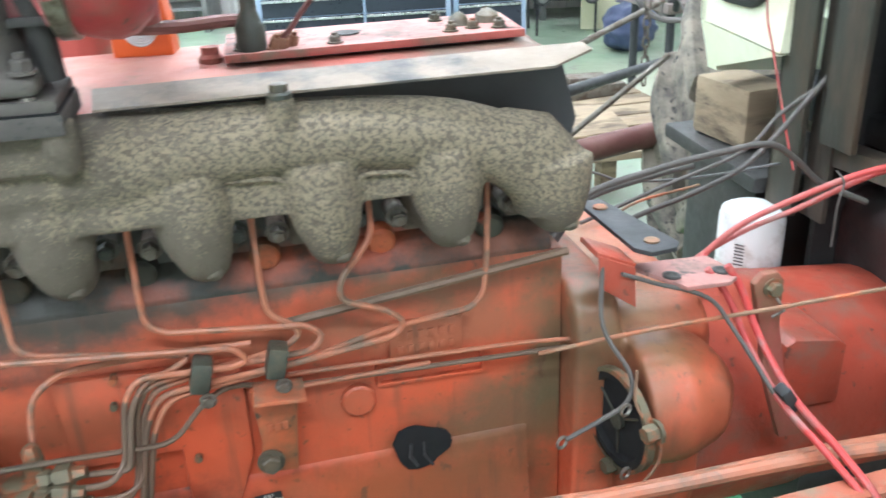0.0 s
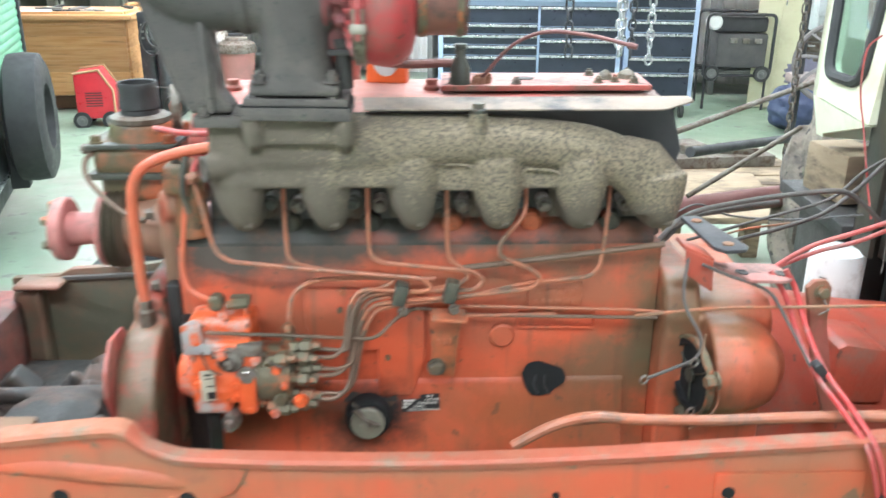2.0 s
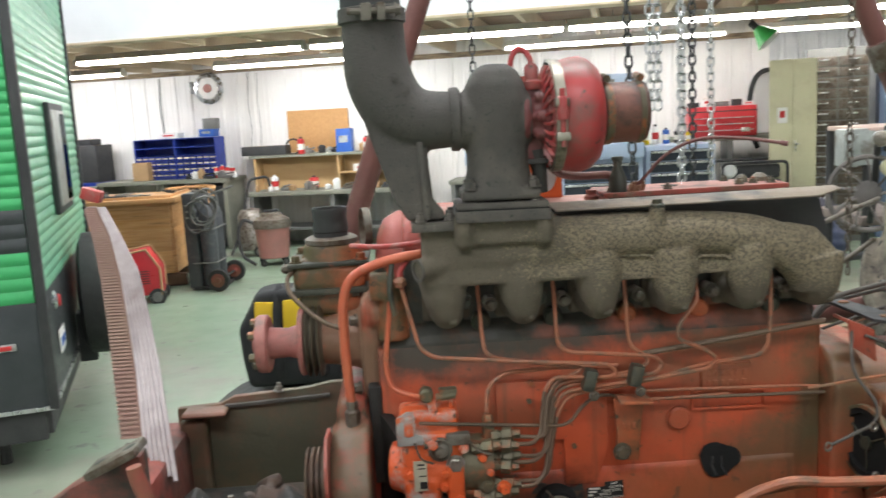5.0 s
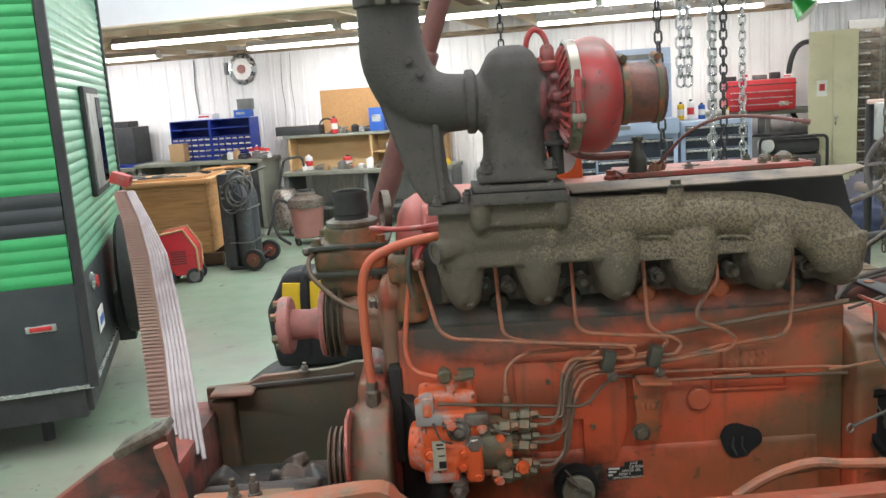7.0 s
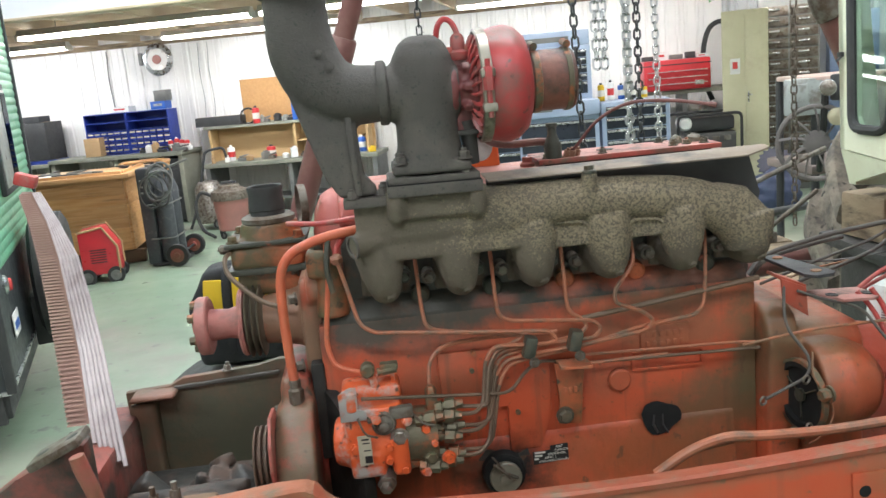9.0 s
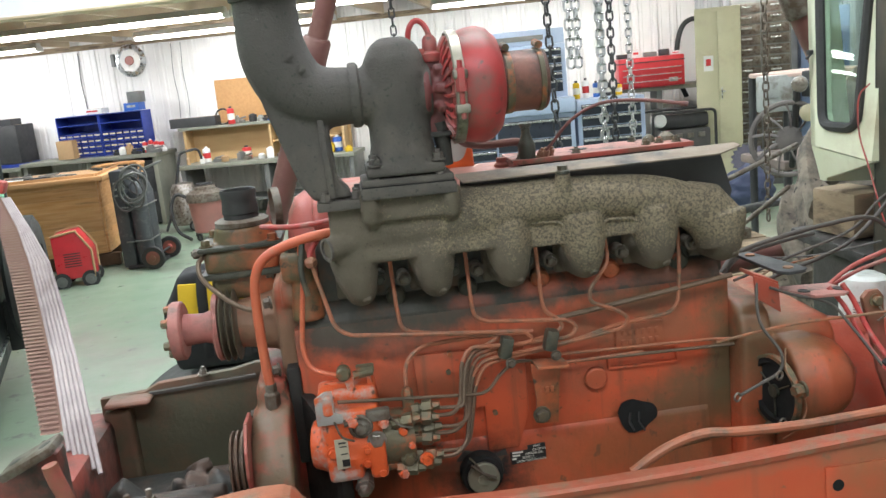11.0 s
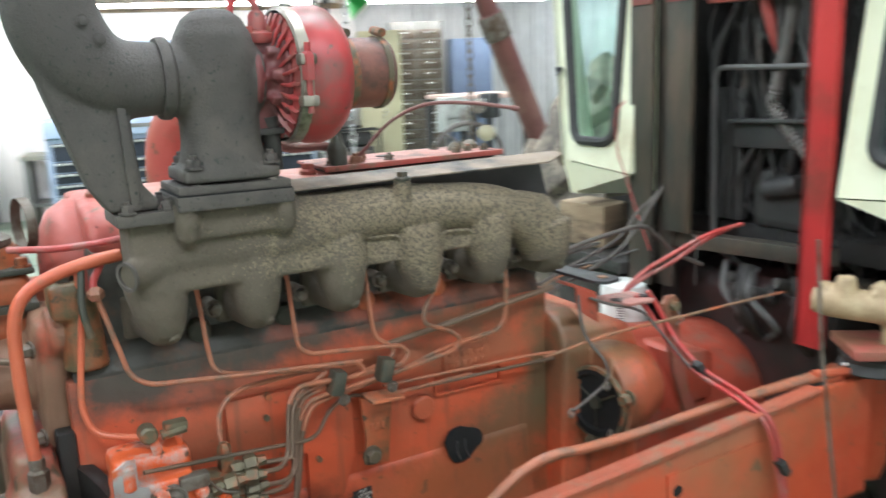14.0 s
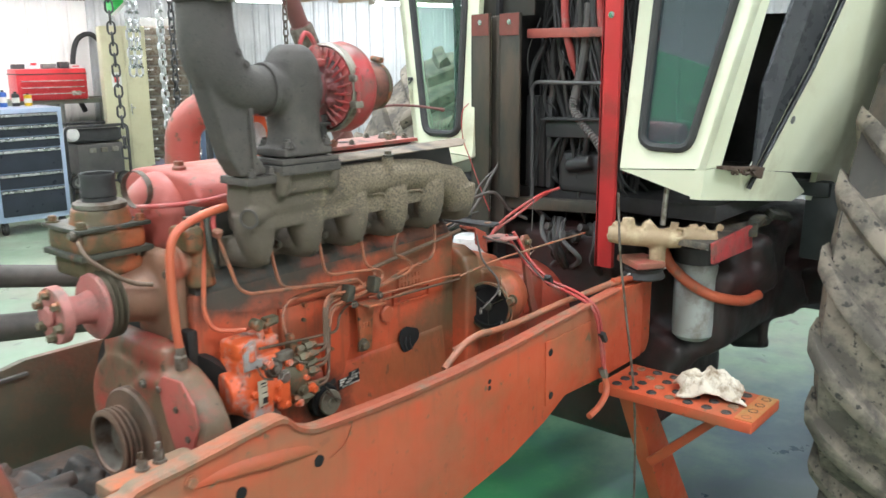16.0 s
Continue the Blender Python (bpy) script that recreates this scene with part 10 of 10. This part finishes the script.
s.box((0.04, 1.16, 1.50), (0.006, 0.58, 0.54), m=RV, bevel=0.004)
part("pane", s, GREY_CAN, w, "closed pale blind behind the pane")
s = Shape()
s.box((0.046, 1.32, 1.50), (0.004, 0.2, 0.5), m=RV)
part("dark_half", s, RV_GLASS, w)
s = Shape()
s.lathe([(0.05, 0), (0.05, 0.01), (0.03, 0.02), (0, 0.021)], RV @ pose(0.004, 0.34, 0.80, 0, 90, 0), 20, (True, False))
part("tail_lamp", s, CHROME, rv)
s = Shape()
s.lathe([(0.034, 0.012), (0.03, 0.026), (0, 0.028)], RV @ pose(0.004, 0.40, 0.79, 0, 90, 0), 18, (True, False))
part("lens", s, LABEL_RED, rv)
s = Shape()
s.box((-0.2, -0.008, 0.66), (0.14, 0.012, 0.035), m=RV, bevel=0.006)
lm = part("side_marker", s, CHROME, rv)
s = Shape()
s.box((-0.2, -0.016, 0.66), (0.1, 0.01, 0.022), m=RV, bevel=0.005)
part("lens", s, LABEL_RED, lm)
s = Shape()
s.box((0.012, 0.44, 0.58), (0.006, 0.2, 0.12), m=RV, bevel=0.002)
pl = part("plate_holder", s, PALE_PAINT, rv, "small pale plate with blank bars")
s = Shape()
s.box((0.016, 0.44, 0.575), (0.003, 0.14, 0.04), m=RV)
part("plate_bar", s, LABEL_BLUE, pl)
s = Shape()
s.lathe([(0.19, -0.1), (0.31, -0.105), (0.362, -0.08), (0.37, 0), (0.362, 0.08), (0.31, 0.105), (0.19, 0.1), (0.18, 0.0)], RV @ pose(0.17, 1.16, 0.68, 0, 90, 0), 40, (False, False))
part("spare_tyre", s, RUBBER, rv, "black spare tyre on the tail")
s = Shape()
s.lathe([(0.2, -0.05), (0.15, 0.02), (0.0, 0.03)], RV @ pose(0.17, 1.16, 0.68, 0, 90, 0), 30, (False, False))
part("spare_rim", s, GREY_STEEL, rv)
s = Shape()
s.box((0.06, 1.16, 0.42), (0.1, 0.12, 0.3), m=RV, bevel=0.01)
part("spare_bracket", s, BLACK_STEEL, rv)

for x in (-1.6, -2.5):
    s = Shape()
    s.lathe([(0.19, -0.1), (0.30, -0.105), (0.335, -0.08), (0.34, 0), (0.335, 0.08), (0.30, 0.105), (0.19, 0.1), (0.1, 0.05)], RV @ pose(x, 0.2, 0.34, 90, 0, 0), 36, (True, True))
    part("road_tyre", s, RUBBER, rv)
s = Shape()
s.cyl(RV @ Vector((-0.3, 0.3, 0)), RV @ Vector((-0.3, 0.3, 0.3)), 0.03, seg=10)
part("corner_jack", s, BLACK_STEEL, rv)

# ---- beside the cab, beyond the tractor ----
s = Shape()
s.box((1.262, 0.61, 1.202), (0.11, 0.16, 0.114), (0, 0, 6), bevel=0.010)
solid("wood_block", s, OLD_WOOD, "dirty squared timber block wedged under the cab", "timber")
s = Shape()
s.prism([(1.16, 0.40), (1.40, 0.38), (1.42, 0.76), (1.18, 0.76)], 0.03, pose(0, 0, 1.112), bevel=0.008)
s.prism([(1.20, 0.45), (1.40, 0.43), (1.40, 0.70), (1.22, 0.72)], 0.30, pose(0, 0, 0.815), bevel=0.01)
solid("battery_tray", s, BLACK_GRIME_SHADE, "black tray under the timber block", "tray")
# old machine with a round lamp, seen past the cab
mach = thing("old_machine", (2.5, 3.6, 0), "pale old engine stand with a pink top and round headlamp", "machine")
s = Shape()
s.box((3.0, 3.9, 0.85), (0.6, 0.6, 0.06), bevel=0.02)
part("deck", s, material("dusty_brown_deck", (0.22, 0.17, 0.15), 0.6, second=(0.16, 0.125, 0.11), bump=0.05), mach)
s = Shape()
s.box((2.68, 3.66, 1.30), (0.20, 0.12, 0.22), bevel=0.015)
s.box((2.62, 3.594, 1.33), (0.10, 0.01, 0.10), bevel=0.004)
part("white_case", s, GREY_CAN, mach)
s = Shape()
s.box((3.0, 3.85, 1.40), (0.55, 0.5, 0.03), bevel=0.01)
part("top_sheet", s, material("faded_pink_top", (0.58, 0.42, 0.36), 0.5, second=(0.52, 0.36, 0.3), bump=0.05), mach)
for x in (2.75, 3.25):
    for y in (3.65, 4.1):
        s = Shape()
        s.cyl((x, y, 0), (x, y, 1.4), 0.025, seg=10)
        part("leg", s, BLACK_STEEL, mach)
s = Shape()
s.lathe([(0.02, 0), (0.042, 0.03), (0.047, 0.06), (0.044, 0.064)], axes((2.635, 3.3, 1.367), (2.465, 3.0, 1.367)), 24)
part("headlamp_shell", s, CHROME, mach, "round bright headlamp")
s = Shape()
s.lathe([(0.043, 0.064), (0.03, 0.070), (0.0, 0.073)], axes((2.635, 3.3, 1.367), (2.465, 3.0, 1.367)), 24, (False, False))
part("lens", s, STEEL, mach)
s = Shape()
s.box((2.735, 3.32, 1.36), (0.10, 0.10, 0.15), (0, 0, 20), bevel=0.015)
part("lamp_body", s, BLACK_STEEL, mach)
RIB = material("dull_brown_grey_ribs", (0.16, 0.14, 0.13), 0.7, second=(0.10, 0.09, 0.085), bump=0.2)
GW = axes((2.60, 3.36, 1.05), (2.31, 2.82, 1.09))
s = Shape()
s.torus(GW, 0.21, 0.016, 36, 8)
s.lathe([(0.0, -0.01), (0.07, -0.005), (0.075, 0.015), (0.04, 0.025), (0.0, 0.026)], GW, 20, (False, False))
gw = part("fan_ring", s, RIB, mach, "dusty ribbed fan ring")
for k in range(9):
    a = 2 * math.pi * k / 9
    s = Shape()
    s.tube([GW @ Vector((r * math.cos(a + 1.6 * (r - 0.06)), r * math.sin(a + 1.6 * (r - 0.06)), 0.012)) for r in (0.06, 0.10, 0.15, 0.205)], 0.013, 8, flat=0.4)
    part("rib", s, RIB, gw)
s = Shape()
s.lathe([(0.0, 0), (0.045, 0.01), (0.05, 0.07), (0.03, 0.08)], axes((2.68, 3.3, 1.2), (2.56, 3.0, 1.21)), 18, (False, True))
part("cream_can", s, material("yellowed_can", (0.46, 0.42, 0.28), 0.5, second=(0.40, 0.36, 0.24), bump=0.1), mach)
for p, r, mat in ((((2.75, 3.6, 0.85), (2.66, 3.4, 1.1), (2.64, 3.34, 1.35)), 0.02, RUBBER),):
    s = Shape()
    s.tube(smooth_path(p), r, 8)
    part("arm", s, mat, mach)
# folded tarp: a soft slumped heap
s = Shape()
bm = s.bm
bmesh.ops.create_icosphere(bm, subdivisions=4, radius=0.5)
for v in bm.verts:
    d = v.co.normalized()
    k = 1 + 0.12 * noise.noise(d * 3.2) + 0.05 * math.sin(d.z * 14 + 4 * d.x)
    v.co = Vector((d.x * 0.27 * k, d.y * 0.22 * k, max(0.0, 0.21 + d.z * 0.23 * k)))
ob = solid("tarp", s, material("navy_tarp", (0.045, 0.06, 0.12), 0.6, second=(0.06, 0.075, 0.14), bump=0.4, bump_scale=20), "navy blue tarp folded in a heap on the floor", "tarp", smooth=60)
ob.matrix_basis = pose(3.86, 6.45, 0, 0, 0, 20)
saw = Shape()
poly = []
for k in range(36):
    a = 2 * math.pi * k / 36
    poly.append(((0.24 if k % 2 else 0.2) * math.cos(a), (0.24 if k % 2 else 0.2) * math.sin(a)))
saw.prism([(a * 0.72, b * 0.72) for a, b in poly], 0.02, pose(3.98, 6.66, 0.47, 62, 0, -30))
solid("toothed_mat", saw, material("violet_grey_rubber", (0.105, 0.10, 0.135), 0.7, second=(0.08, 0.078, 0.105), bump=0.1), "violet-grey toothed wheel leaning on the tarp", "wheel")
for a, b, r, mat, lab in (((1.0, 1.55, 1.02), (2.113, 2.4, 1.142), 0.011, DULL_STEEL, "long grey-green steel bar behind the engine"), ((1.1, 1.18, 0.97), (1.472, 1.3, 1.152), 0.008, DULL_STEEL, "thin grey steel rod behind the engine"), ((1.1, 1.2, 1.1), (1.8, 1.96, 0.97), 0.016, BLACK_STEEL, "dark steel bar behind the engine"), ((0.85, 1.2, 0.9), (1.5, 1.35, 0.92), 0.035, MAROON, "maroon pipe lying behind the engine")):
    s = Shape()
    s.tube([a, b], r, 14)
    solid("loose_pipe", s, mat, lab, "pipe")
# low stand with a plywood offcut and a steel tray, seen through the gap behind the engine
stand = thing("parts_stand", (1.8, 2.75, 0), "low dark timber stand with a plywood offcut on the floor", "stand")
for x, y in ((1.42, 2.3), (2.18, 2.3), (1.42, 3.2), (2.18, 3.2)):
    s = Shape()
    s.box((x, y, 0.27), (0.09, 0.09, 0.54), bevel=0.006)
    part("leg", s, OLD_WOOD, stand)
for k in range(7):
    s = Shape()
    s.box((1.8, 2.24 + 0.17 * k, 0.555), (0.95, 0.15, 0.03), (0, 0, 0.6 * (k % 3 - 1)), bevel=0.004)
    part("plank", s, OLD_WOOD, stand)
s = Shape()
s.prism([(1.50, 2.36), (1.92, 2.40), (1.98, 2.80), (1.72, 2.86), (1.55, 2.80)], 0.018, pose(0, 0, 0.572), bevel=0.002)
solid("plywood_offcut", s, OLD_WOOD, "stained plywood offcut lying on the low stand", "board")
s = Shape()
s.box((1.88, 3.1, 0.60), (0.58, 0.26, 0.06), (0, 0, 6), bevel=0.01)
s.box((1.75, 3.12, 0.65), (0.14, 0.16, 0.05), (0, 0, 15), bevel=0.01)
s.box((2.0, 3.08, 0.645), (0.2, 0.12, 0.04), (0, 0, -8), bevel=0.01)
solid("steel_bracket", s, DULL_STEEL, "greasy folded steel bracket lying on the stand", "bracket")

# small orange lamp standing on the valve cover behind the turbocharger
wl = thing("hand_lamp", (0.228, 0.262, 1.459), "small orange hand lamp with silver lens on the valve cover", "lamp")
s = Shape()
s.prism([(-0.036, 0.0), (0.036, 0.0), (0.034, 0.045), (0.026, 0.088), (0.014, 0.108), (-0.014, 0.108), (-0.026, 0.088), (-0.034, 0.045)], 0.045, pose(0.228, 0.31, 1.459, 0, 0, -8) @ XZ, bevel=0.006, seg=3)
part("case", s, material("lamp_orange", (0.72, 0.13, 0.025), 0.4, second=(0.6, 0.11, 0.03), bump=0.08), wl)
s = Shape()
m = pose(0.228, 0.31, 1.459, 0, 0, -8)
prof = []
for k in range(10):
    prof += [(0.0245 - 0.0024 * k, 0.0005 + 0.0004 * k), (0.0235 - 0.0024 * k, 0.0022 + 0.0004 * k)]
rings = [[m @ Vector((r * math.cos(2 * math.pi * i / 28), -0.0445 - z, 0.046 + 1.35 * r * math.sin(2 * math.pi * i / 28))) for i in range(28)] for r, z in prof]
s.rings(rings)
part("lens", s, material("silver_ribbed_lens", (0.62, 0.62, 0.60), 0.35, 0.4, second=(0.5, 0.5, 0.49), bump=0.05), wl, "ribbed silver lens")
